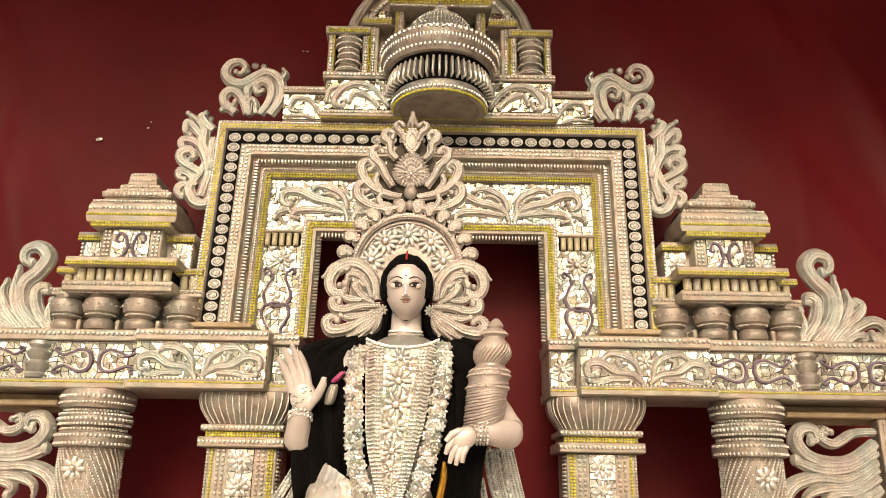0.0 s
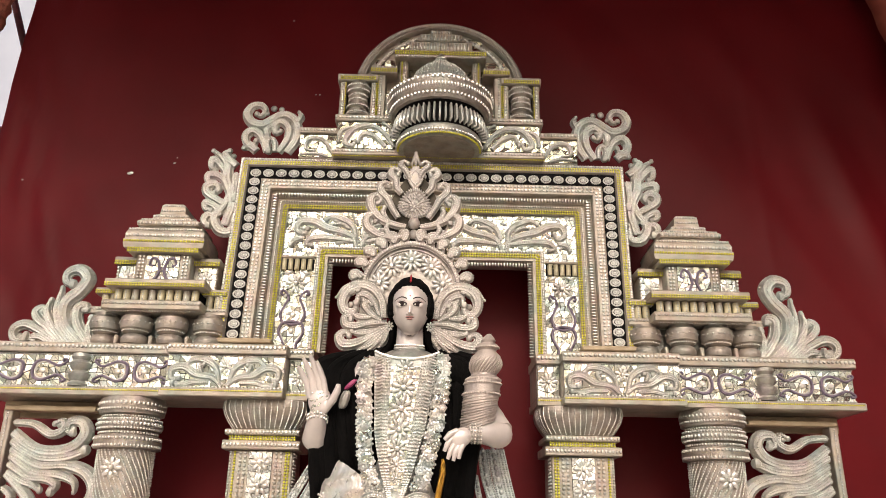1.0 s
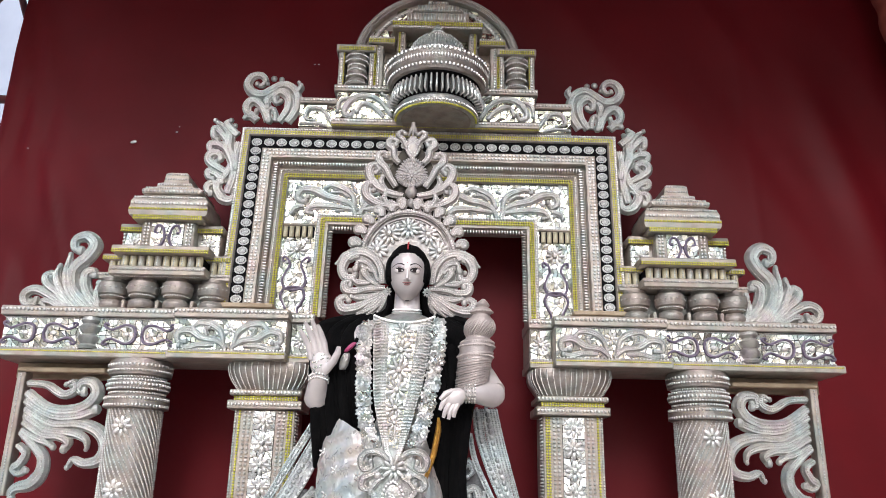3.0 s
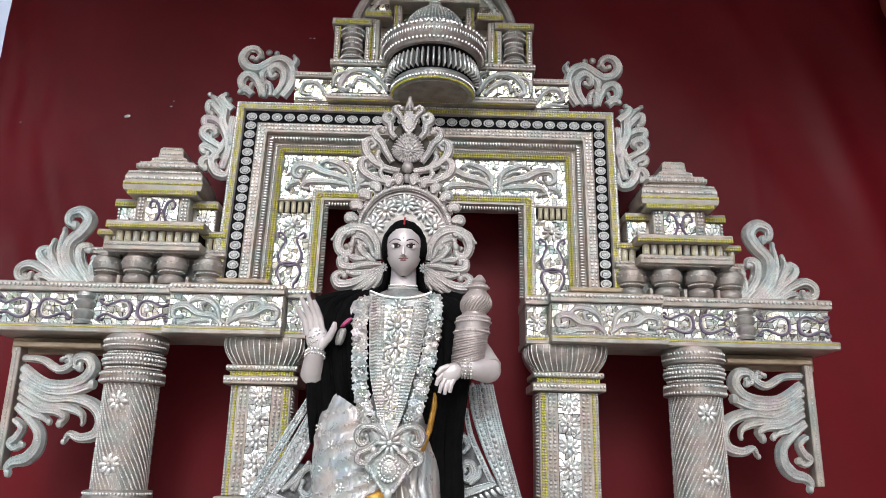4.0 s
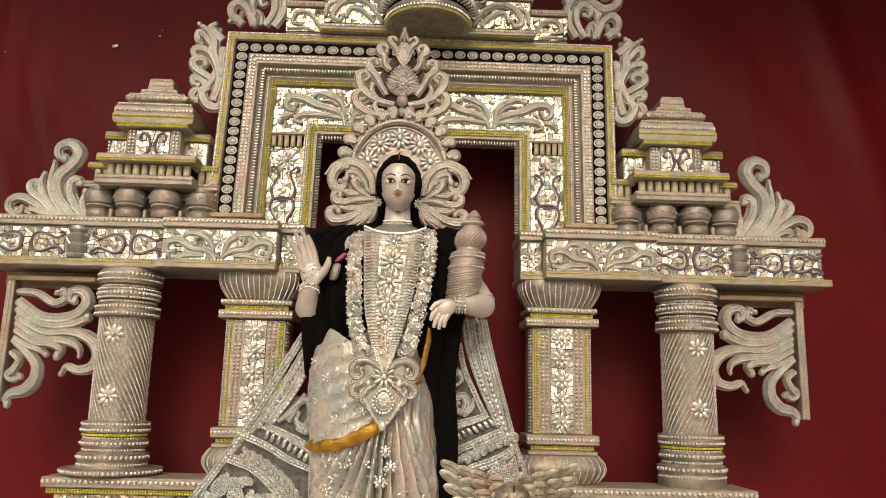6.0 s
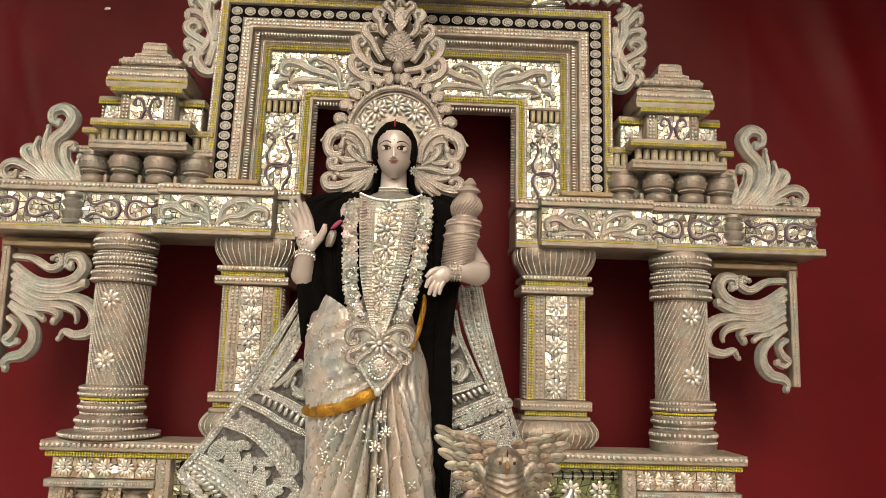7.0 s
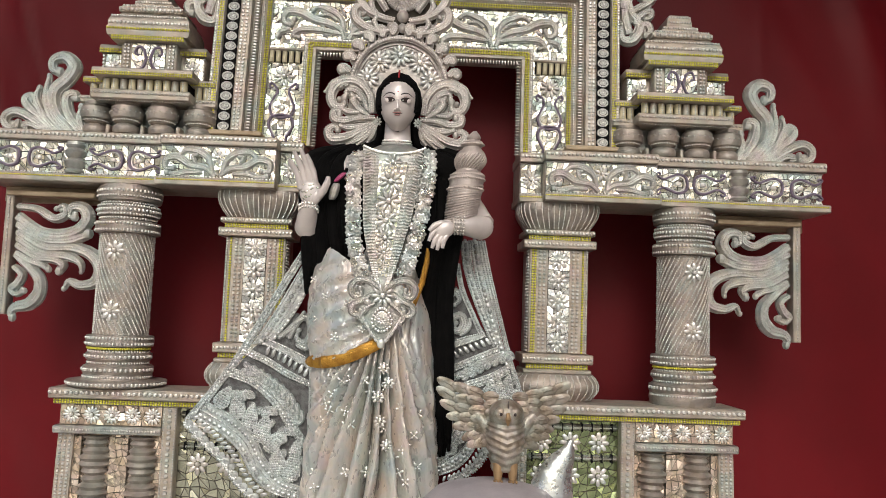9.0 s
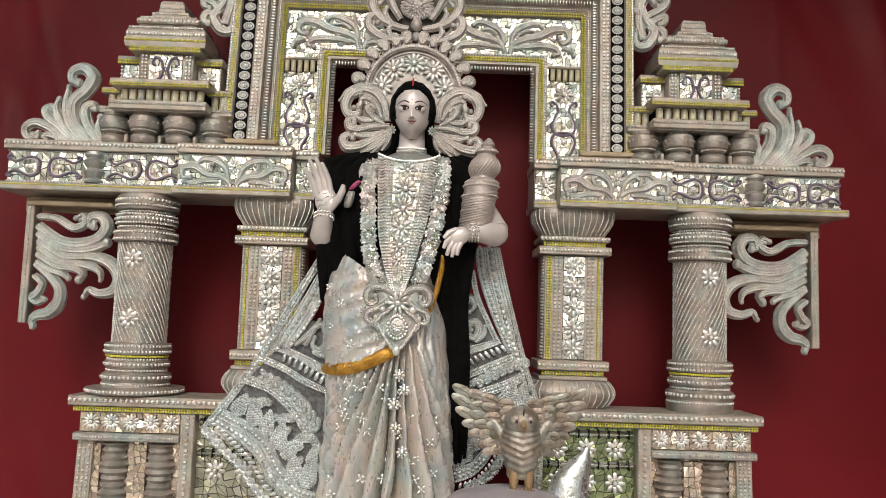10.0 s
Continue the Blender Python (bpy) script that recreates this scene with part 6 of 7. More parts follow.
    # neck and head
    g.tube([(x0, -0.37, 1.93), (x0, -0.37, 1.955), (x0, -0.368, 1.975), (x0, -0.362, 1.995), (x0, -0.352, 2.03), (x0, -0.345, 2.12)], [0.105, 0.096, 0.08, 0.061, 0.051, 0.047], 28, SK, 0.66)
    for z, q in ((2.035, 0.004), (2.024, 0.0055), (2.012, 0.0045), (2.002, 0.0035)):
        for i in range(24):
            a = math.pi + math.pi * i / 23
            rr = 0.053 + max(0, 2.02 - z) * 0.35
            g.ball(x0 + rr * math.cos(a), -0.354 + 0.86 * rr * math.sin(a), z - 0.008 * abs(math.sin(a)), q, None, None, 0, FO if q > 0.005 else PE)
    head0 = len(g.v)
    vs = []
    for a, b, c in FINE[0]:
        k = 1 - 0.21 * max(0, -c) ** 1.5
        jaw = 0.012 * max(0, -c - 0.35) * (1 if b < 0 else 0)
        vs.append((x0 + 0.079 * a * k, -0.385 + 0.088 * b * (1 - 0.1 * max(0, -c)) - jaw, 2.186 + 0.103 * c))
    g.add(vs, FINE[1], SK)

    def face(x, z, off=0.0008):
        """The depth of the face's surface at a place."""
        c = (z - 2.186) / 0.103
        k = 1 - 0.21 * max(0, -c) ** 1.5
        b = math.sqrt(max(0.0, 1 - c * c - ((x - x0) / (0.079 * k)) ** 2))
        return -0.385 - 0.088 * b * (1 - 0.1 * max(0, -c)) - 0.012 * max(0, -c - 0.35) - off

    def painted(pts, off, mat):
        cx, cz = sum(p[0] for p in pts) / len(pts), sum(p[1] for p in pts) / len(pts)
        ring = [(cx + (a - cx) * f, cz + (b - cz) * f) for f in (1.0, 0.5) for a, b in pts]
        vs = [(a, face(a, b, off), b) for a, b in ring] + [(cx, face(cx, cz, off), cz)]
        n = len(pts)
        fs = [(i, (i + 1) % n, n + (i + 1) % n, n + i) for i in range(n)] + [(n + i, n + (i + 1) % n, 2 * n) for i in range(n)]
        area = sum(a[0] * b[1] - b[0] * a[1] for a, b in zip(pts, pts[1:] + pts[:1]))
        g.add(vs, fs if area > 0 else [f[::-1] for f in fs], mat)

    def line(pts, radii, mat):
        g.tube([(a, face(a, b, 0.0), b) for a, b in pts], radii, 6, mat)

    def bump(x, z, rx, ry, rz, inset, mat=SK):
        g.ball(x, face(x, z, 0.0) + inset, z, rx, ry, rz, 0, mat, sphere_template(16, 10))

    ny = face(x0, 2.15, 0.0)
    g.tube([(x0, ny + 0.006, 2.193), (x0, ny - 0.003, 2.174), (x0, ny - 0.006, 2.155), (x0, ny - 0.008, 2.146), (x0, ny + 0.002, 2.138)], [0.0035, 0.0045, 0.006, 0.0075, 0.004], 12, SK)
    for e in (-1, 1):
        ex, ez = x0 + e * 0.0325, 2.174
        bump(x0 + e * 0.0095, 2.1425, 0.0055, 0.006, 0.0045, -0.001)
        bump(ex, ez + 0.001, 0.021, 0.007, 0.012, 0.0045)
        almond = [(ex + 0.0195 * math.cos(t), ez + (0.0078 if math.sin(t) > 0 else 0.0058) * math.sin(t) * (1 - 0.25 * abs(math.cos(t))) + e * 0.0015 * math.cos(t)) for t in (2 * math.pi * i / 20 for i in range(20))]
        painted(almond, 0.0040, EY)
        painted([(ex + 0.0098 * math.cos(t), ez + 0.0005 + 0.0076 * math.sin(t)) for t in (2 * math.pi * i / 14 for i in range(14))], 0.0048, DK)
        upper = almond[:11]
        g.tube([(a, face(a, b, 0.0042), b + 0.0004) for a, b in upper], [0.0028] * 11, 6, DK)
        g.tube([(a, face(a, b, 0.0040), b) for a, b in almond[10:] + almond[:1]], [0.0014] * 11, 6, DK)
        line([(a, b + 0.007) for a, b in upper], [0.0006] * 11, LI)
        line([(x0 + e * (0.012 + 0.049 * t), 2.188 + 0.0125 * math.sin(math.pi * (0.12 + 0.82 * t))) for t in (i / 10 for i in range(11))], [0.0023 - 0.0014 * i / 10 for i in range(11)], DK)
        g.flower(x0 + e * 0.082, -0.4, 2.112, 0.019, 8, FO)
    bump(x0, 2.1325, 0.0175, 0.005, 0.0028, 0.0014, LI)
    bump(x0, 2.126, 0.0125, 0.0055, 0.0032, 0.0012, LI)
    line([(x0 + 0.02 * t, 2.1292 + 0.0035 * t * t) for t in (-1, -0.6, -0.2, 0.2, 0.6, 1)], [0.0007, 0.001, 0.001, 0.001, 0.001, 0.0007], DK)
    g.ball(x0, face(x0, 2.203, 0.0), 2.203, 0.003, 0.002, 0.003, 0, RD)
    g.v[head0:] = [(x0 + (a - x0) * 0.92, b, 2.25 + (c - 2.25) * 1.06 - 0.008) for a, b, c in g.v[head0:]]
    head0 = len(g.v)
    # hair: a close cap that leaves the face free, a red parting, and long locks
    vs = []
    ball = sphere_template(64, 44)
    for a, b, c in ball[0]:
        free = (b < 0.08 and abs(a) < 0.8 and c < 0.53 - 0.4 * a * a) or c < -0.9 or (c < -0.35 and b < 0.45)
        r = 0.6 if free else 1.1 + 0.03 * noise.noise((a * 6, b * 6, c * 6))
        vs.append((x0 + 0.081 * a * r, -0.385 + 0.09 * b * r + (0.008 if not free else 0), 2.186 + 0.104 * c * (r if c > 0 else 1.05)))
    g.add(vs, ball[1], HR)
    g.tube([(x0, -0.385 - 0.107 * math.cos(t) + 0.007, 2.186 + 0.1215 * math.sin(t)) for t in (radians(37 + 7 * i) for i in range(6))], [0.0035] * 6, 6, RD)
    g.v[head0:] = [(x0 + (a - x0) * 0.98, b, c - 0.012) for a, b, c in g.v[head0:]]
    for e, pts in ((-1, [(-0.05, 2.12), (-0.1, 2.04), (-0.2, 1.965), (-0.225, 1.86), (-0.215, 1.72), (-0.2, 1.57), (-0.21, 1.45)]),
                   (1, [(0.05, 2.12), (0.1, 2.04), (0.15, 1.955), (0.175, 1.84), (0.17, 1.66), (0.155, 1.45), (0.16, 1.25), (0.165, 1.05), (0.17, 0.88)])):
        for k in range(13):
            d = (k - 6) * 0.017
            path = [(x0 + a + d * (0.25 if i < 2 else 0.6 if e > 0 and i > 3 else 1.0) + 0.012 * noise.noise((i * 0.7, k, e)),
                     y0 + (0.105, 0.09, 0.0, -0.07, -0.08, -0.03, 0.0, 0.02, 0.03)[i] + 0.012 * (k % 3), b + 0.02 * noise.noise((k * 1.3, i, e))) for i, (a, b) in enumerate(pts)]
            path = [tuple(p) for p in smooth(path, 4)]
            n = len(path)
            g.tube(path, [(0.022 + 0.006 * noise.noise((i * 0.3, k * 3, e))) * min(1, 0.25 + (n - 1 - i) / 5) for i in range(n)], 8, HR)
        g.tube(smooth([(x0 + e * 0.07, -0.35, 2.13), (x0 + e * 0.068, -0.335, 2.06), (x0 + e * 0.1, -0.29, 1.99)], 4), [0.012] * 8 + [0.018], 10, HR)
    for k in range(9):
        g.ball(x0 + 0.115 + 0.013 * k, y0 - 0.045, 1.955 - 0.006 * k, 0.034, 0.035, 0.06, 0, HR)
    for k in range(30):
        t = radians(-50 + 230 * k / 29)
        g.ball(x0 - 0.03 + 0.25 * math.cos(t), y0 + 0.15, 1.93 + 0.05 * math.sin(t), 0.06, 0.025, 0.06, 0, HR)
    # raised hand
    sx = [(-0.215, -0.36, 1.935), (-0.29, -0.36, 1.85), (-0.365, -0.39, 1.73), (-0.385, -0.42, 1.69)]
    g.tube(smooth(sx, 5), [0.055, 0.054, 0.053, 0.052, 0.05, 0.05, 0.049, 0.048, 0.048, 0.047, 0.046, 0.046, 0.045, 0.045, 0.044, 0.042], 16, SK)
    g.ball(-0.385, -0.42, 1.69, 0.044, 0.043, 0.042, 0, SK, sphere_template(16, 10))
    g.tube([(-0.385, -0.42, 1.69), (-0.38, -0.455, 1.72), (-0.372, -0.48, 1.75), (-0.368, -0.49, 1.77)], [0.043, 0.037, 0.031, 0.03], 16, SK)
    g.ball(-0.366, -0.497, 1.806, 0.04, 0.02, 0.05, 0.12, SK, sphere_template(16, 10))
    g.ball(-0.345, -0.503, 1.79, 0.02, 0.016, 0.03, -0.35, SK, sphere_template(12, 8))
    for bx, bz, tx, tz in ((-0.4, 1.835, -0.443, 1.915), (-0.384, 1.848, -0.428, 1.945), (-0.366, 1.852, -0.405, 1.955), (-0.349, 1.845, -0.382, 1.935)):
        g.tube([(bx, -0.5, bz - 0.02), (bx + 0.3 * (tx - bx), -0.505, bz + 0.35 * (tz - bz)), (bx + 0.7 * (tx - bx), -0.515, bz + 0.72 * (tz - bz)), (tx, -0.53, tz)], [0.0125, 0.0115, 0.0105, 0.006], 10, SK)
    g.tube([(-0.345, -0.5, 1.785), (-0.32, -0.512, 1.81), (-0.306, -0.52, 1.84), (-0.303, -0.525, 1.86)], [0.017, 0.014, 0.012, 0.007], 10, SK)
    for z in (1.742, 1.755):
        for i in range(18):
            a = 2 * math.pi * i / 18
            g.ball(-0.373 + 0.034 * math.cos(a), -0.48 + 0.033 * math.sin(a), z - 0.01 * math.sin(a), 0.0045, None, None, 0, PE)
    for k in range(26):
        a, b = random.uniform(-0.028, 0.028), random.uniform(-0.04, 0.035)
        g.ball(-0.366 + a, -0.517 + 5 * a * a + 4 * b * b, 1.806 + b, 0.004, 0.002, 0.003, 0, MI)
    # bud held beside it
    for k in range(7):
        a = 2 * math.pi * k / 7
        g.ball(-0.285 + 0.008 * math.cos(a), -0.48 + 0.008 * math.sin(a), 1.815, 0.009, 0.009, 0.032, -0.25, FO, sphere_template(10, 6))
        g.ball(-0.268 + 0.005 * math.cos(a), -0.475 + 0.005 * math.sin(a), 1.868, 0.005, 0.006, 0.024, -0.75, PK)
    # bent arm
    arm = smooth([(0.08, -0.36, 1.93), (0.16, -0.38, 1.85), (0.22, -0.42, 1.76), (0.247, -0.45, 1.715)], 5)
    g.tube(arm, [0.055] * 6 + [0.052] * 5 + [0.05] * 5, 16, SK)
    g.ball(0.241, -0.455, 1.712, 0.05, 0.05, 0.047, 0, SK, sphere_template(16, 10))
    g.tube([(0.241, -0.46, 1.71), (0.2, -0.5, 1.71), (0.165, -0.52, 1.71), (0.14, -0.525, 1.705)], [0.046, 0.04, 0.031, 0.028], 16, SK)
    g.ball(0.11, -0.53, 1.69, 0.042, 0.02, 0.032, 0.45, SK, sphere_template(16, 10))
    for bx, bz, tx, tz in ((0.085, 1.69, 0.058, 1.645), (0.095, 1.675, 0.07, 1.62), (0.107, 1.668, 0.088, 1.615), (0.12, 1.67, 0.106, 1.622)):
        g.tube([(bx, -0.532, bz), ((bx + tx) / 2 - 0.004, -0.54, (bz + tz) / 2), (tx, -0.535, tz)], [0.0105, 0.0095, 0.006], 10, SK)
    g.tube([(0.1, -0.535, 1.71), (0.075, -0.545, 1.7), (0.058, -0.545, 1.68)], [0.012, 0.01, 0.007], 10, SK)
    for k in range(4):
        for i in range(16):
            a = 2 * math.pi * i / 16
            g.ball(0.148 + 0.01 * k, -0.522 + 0.034 * math.cos(a), 1.708 + 0.034 * math.sin(a), 0.004, None, None, 0, PE if k % 2 else FO)
    # breastplate of mirror and beads
    def chest(x, z):
        d = x - x0
        b = 0.128 if z > 1.75 else 0.128 + (1.75 - z) * 0.12
        return y0 - b + 0.9 * d * d - 0.012 - (0.0 if z < 1.9 else -(z - 1.9) * 0.35)
    def half(z):
        return 0.112 - (1.96 - z) * 0.11 if z > 1.72 else 0.0856 * max(0.0, (z - 1.462) / 0.258) ** 0.62

    def mid(z):
        return x0 - 0.004 - 0.02 * min(1.0, max(0.0, (1.96 - z) / 0.3))

    def neckline(u):
        return 1.962 + 0.028 * abs(u) ** 2.2

    vs, fs = [], []
    for i in range(33):
        for j in range(17):
            u = j / 8 - 1
            z = 1.464 + (neckline(u) - 1.464) * i / 32
            x = mid(z) + half(z) * u
            vs.append((x, chest(x, z), z))
    for i in range(32):
        for j in range(16):
            a = i * 17 + j
            fs.append((a, a + 1, a + 18, a + 17))
    g.add(vs, fs, FO)
    n = 40
    for i in range(n):
        z = 1.515 + (1.93 - 1.515) * (i + 0.5) / n
        hw = half(z) * 0.47
        cells = max(2, round(2 * hw / 0.011))
        for j in range(cells):
            x = mid(z) + hw * (2 * (j + 0.5) / cells - 1)
            w, h = hw / cells * 0.96, 0.005
            tl, tk = random.gauss(0, 0.1), random.gauss(0, 0.1)
            jt = [(a * random.uniform(0.6, 1.1), b * random.uniform(0.6, 1.15)) for a, b in ((-1, -1), (1, -1), (1, 1), (-1, 1))]
            g.add([(x + a * w, chest(x, z) - 0.003 + tl * a * w + tk * b * h, z + b * h) for a, b in jt], [(0, 1, 2, 3)], MI)
    for z, r in ((1.925, 0.036), (1.855, 0.044), (1.785, 0.044), (1.715, 0.041), (1.652, 0.036), (1.6, 0.027), (1.557, 0.02)):
        g.flower(mid(z), chest(x0, z) - 0.007, z, r, 9, PE)
    # border rows: seed beads, a rope of slanting bars, seed beads
    k = 0.0
    while k < 1.0:
        z = 1.475 + (1.978 - 1.475) * k
        h = half(z)
        for e in (-1, 1):
            for f, rx, rz, tilt in ((0.97, 0.0032, 0.0032, 0), (0.83, min(0.0125, h * 0.13), 0.0042, -0.3), (0.69, 0.003, 0.003, 0), (0.6, 0.0036, 0.0036, 0), (0.51, 0.003, 0.003, 0)):
                x = mid(z) + e * h * f
                g.ball(x, chest(x, z) - 0.003, z, rx, 0.0055 if rx > 0.006 else 0.004, rz, e * tilt, PE)
        k += 0.0115 / 0.503 * max(0.45, min(1.0, h / 0.06))
    for i in range(31):
        u = i / 15 - 1
        x = mid(1.96) + half(1.96) * 0.98 * u
        g.ball(x, chest(x, neckline(u)) - 0.003, neckline(u) - 0.002, 0.0062, None, None, 0, PE)
    # garland of overlapping petal discs
    for e, track in ((-1, [(-0.205, 1.955), (-0.216, 1.9), (-0.216, 1.82), (-0.213, 1.74), (-0.206, 1.66), (-0.196, 1.6), (-0.178, 1.535), (-0.155, 1.495)]),
                     (1, [(0.045, 1.965), (0.048, 1.91), (0.042, 1.83), (0.034, 1.77), (0.022, 1.7), (0.01, 1.65), (-0.008, 1.58), (-0.03, 1.51)])):
        pts, acc = smooth(track, 8), 0.0
        for (a, b), (c, d) in zip(pts, pts[1:]):
            seg = math.hypot(c - a, d - b)
            while acc < seg:
                f = acc / seg
                x, z = a + (c - a) * f + random.uniform(-0.004, 0.004), b + (d - b) * f
                yy = chest(x, z) - 0.004 - random.uniform(0, 0.006)
                turn = random.uniform(0, 1)
                for off, rr in ((-0.013, 0.0165), (0.013, 0.0165), (0.0, 0.019)):
                    n, sel = random.choice((6, 7, 8)), random.choice((PE, PE, MI, FO))
                    tx, tz = random.gauss(0, 0.22), random.gauss(0, 0.22)
                    cy, cz = yy + random.uniform(-0.004, 0.003), z + random.uniform(-0.006, 0.006)
                    rim, k = [], 5 * n
                    for f, lift in ((1.0, 0.0), (0.62, 0.004), (0.3, 0.0015)):
                        for q in range(k):
                            t = turn + 2 * math.pi * q / k
                            r = rr * f * (1 + (0.13 * math.cos(n * t) if f > 0.5 else 0))
                            rim.append((x + off + r * math.cos(t), cy - lift + tx * r * math.cos(t) + tz * r * math.sin(t), cz + r * math.sin(t)))
                    rim.append((x + off, cy - 0.004, cz))
                    fs = [(i * k + q, i * k + (q + 1) % k, (i + 1) * k + (q + 1) % k, (i + 1) * k + q) for i in (0, 1) for q in range(k)]
                    g.add(rim, fs + [(2 * k + q, 2 * k + (q + 1) % k, 3 * k) for q in range(k)], sel)
                acc += 0.0245
            acc -= seg
    # pendant
    py = chest(x0, 1.45) - 0.012
    px = x0 - 0.02
    foil, pearl = Geo(), Geo()
    for e in (-1, 1):
        for path, w0, wm, w1 in ((smooth([(0.015, 1.475), (0.05, 1.5), (0.09, 1.5), (0.11, 1.475), (0.1, 1.445), (0.075, 1.45), (0.078, 1.47)]), 0.009, 0.0135, 0.007),
                                  (smooth([(0.035, 1.455), (0.07, 1.43), (0.1, 1.415), (0.105, 1.39), (0.085, 1.38), (0.075, 1.395)]), 0.009, 0.013, 0.007),
                                  (smooth([(0.03, 1.42), (0.055, 1.405), (0.075, 1.375), (0.065, 1.355)]), 0.008, 0.011, 0.006)):
            vine(foil, pearl, [(px + e * a, b) for a, b in path], w0, w1, py, 0.018, wm, 0.0033)
        for k in range(9):
            t = k / 8
            pearl.ball(px + e * (0.062 * (1 - t) ** 0.8 + 0.006), py - 0.006, 1.375 - 0.09 * t, 0.011, 0.007, 0.0065, e * 0.9)
        pearl.ball(px + e * 0.052, py - 0.012, 1.425, 0.013, 0.01, 0.013, 0, 0, sphere_template(10, 6))
    g.add(foil.v, foil.f, FO)
    g.add(pearl.v, pearl.f, PE)
    slab(g, [(px + a, b) for a, b in ((0, 1.47), (-0.06, 1.49), (-0.09, 1.46), (-0.08, 1.41), (-0.06, 1.36), (-0.035, 1.315), (0, 1.28), (0.035, 1.315), (0.06, 1.36), (0.08, 1.41), (0.09, 1.46), (0.06, 1.49))], py + 0.002, py + 0.012, FO)
    for k, rr in ((1.0, 0.006), (0.68, 0.0048)):
        for i in range(20):
            t = 2 * math.pi * i / 20
            g.ball(px + 0.034 * k * math.cos(t) * (1 - 0.3 * max(0, math.sin(t))), py - 0.008, 1.365 + 0.04 * k * math.sin(t), rr, 0.006, rr, 0, PE)
    g.ball(px, py - 0.004, 1.362, 0.033, 0.012, 0.036, 0, FO, sphere_template(14, 8))
    g.flower(px, py - 0.018, 1.363, 0.017, 7, PE)
    g.flower(px, py - 0.012, 1.448, 0.042, 10, PE)
    g.ball(px, py - 0.008, 1.285, 0.014, 0.009, 0.018, 0, PE, sphere_template(10, 6))
    # scattered flowers on the silk
    for k in range(34):
        a = math.pi * random.uniform(1.18, 1.82)
        z = random.uniform(0.72, 1.17)
        w = 0.228 + (1.1 - z) * 0.04
        g.flower(-0.119 + w * math.cos(a), y0 + 0.66 * w * math.sin(a) - 0.006, z, 0.019, 4, PE, None, random.uniform(0, 1.5))
    for k in range(7):
        a = math.pi * (1.1 + 0.07 * k)
        z = (1.5, 1.36, 1.44, 1.3, 1.42, 1.33, 1.36)[k]
        g.flower(-0.125 + 0.235 * math.cos(a), y0 + 0.178 * math.sin(a), z, 0.018, 5, PE)
    for k, z in enumerate((1.2, 1.15, 1.1, 1.02, 0.94)):
        g.ball(-0.08 + 0.02 * math.sin(k * 2), y0 - 0.175, z, 0.01, 0.006, 0.017, 0, MI)
        g.flower(-0.08 + 0.02 * math.sin(k * 2), y0 - 0.175, z, 0.022, 8, PE)
    return single("statue", g, STATUE, "painted clay statue in pale silk and silver ornaments on the stage", "statue")


statue()

# ---- jar on the bent arm ----
g = Geo()
jx, jy = 0.192, -0.49
jar = [(0.04, 1.70), (0.046, 1.74), (0.052, 1.78), (0.055, 1.81), (0.057, 1.83), (0.063, 1.85), (0.058, 1.868), (0.063, 1.885), (0.059, 1.905), (0.044, 1.915), (0.042, 1.925), (0.053, 1.94), (0.056, 1.96), (0.05, 1.982), (0.034, 1.998),
       (0.032, 2.004), (0.039, 2.014), (0.034, 2.025), (0.022, 2.032), (0.026, 2.04), (0.018, 2.052), (0.007, 2.064)]
g.lathe(jx, jy, jar, 40, 0, 20, 0.02)
for k in range(15):
    for i in range(14):
        t = i / 13
        a = math.pi + math.pi * (k / 14) + 0.8 * t
        z = 1.74 + 0.1 * t
        r = 0.047 + 0.01 * t
        g.ball(jx + r * math.cos(a), jy + r * math.sin(a), z, 0.0045, None, None, 0, 1)
        z = 1.925 + 0.06 * t
        r = 0.042 + 0.015 * math.sin(math.pi * t)
        g.ball(jx + r * math.cos(a), jy + r * math.sin(a), z, 0.0036, 0.0036, 0.005, 0, 0)
for r, z in ((0.064, 1.85), (0.064, 1.886), (0.06, 1.9), (0.04, 2.014)):
    for i in range(24):
        a = math.pi + math.pi * i / 23
        g.ball(jx + r * math.cos(a), jy + r * math.sin(a), z, 0.004, None, None, 0, 0)
for k in range(14):
    ring = [(jx + (0.054 + 0.005 * k / 13) * math.cos(a), jy + (0.054 + 0.005 * k / 13) * math.sin(a), 1.748 + 0.0085 * k + (0.022 - 0.0012 * k) * math.cos(a - 0.4)) for a in (math.pi + math.pi * i / 16 for i in range(-1, 18))]
    g.tube(ring, [0.0045 + 0.0012 * math.sin(k * 2.1)] * len(ring), 6, 0)
g.v = [(x - 0.026 + (z - 1.73) * 0.13, y, z - 0.012) for x, y, z in g.v]
single("ritual_jar", g, [material("pinkish_plaster", (0.52, 0.45, 0.41), 0.42, 0.35, (0.42, 0.36, 0.33), 12, 150, 0.4), PEARL], "lidded jar wound with pinkish silver cord on the statue's arm", "jar")

# ---- owl on a grey mound ----
CLAY = material("silvered_clay", (0.42, 0.37, 0.33), 0.42, 0.4, (0.22, 0.17, 0.13), 26, 90, 0.6, vary=0.25, play=0.8)
BEAK = material("ochre_paint", (0.34, 0.22, 0.11), 0.45, 0.2, None, 30, 120, 0.1)


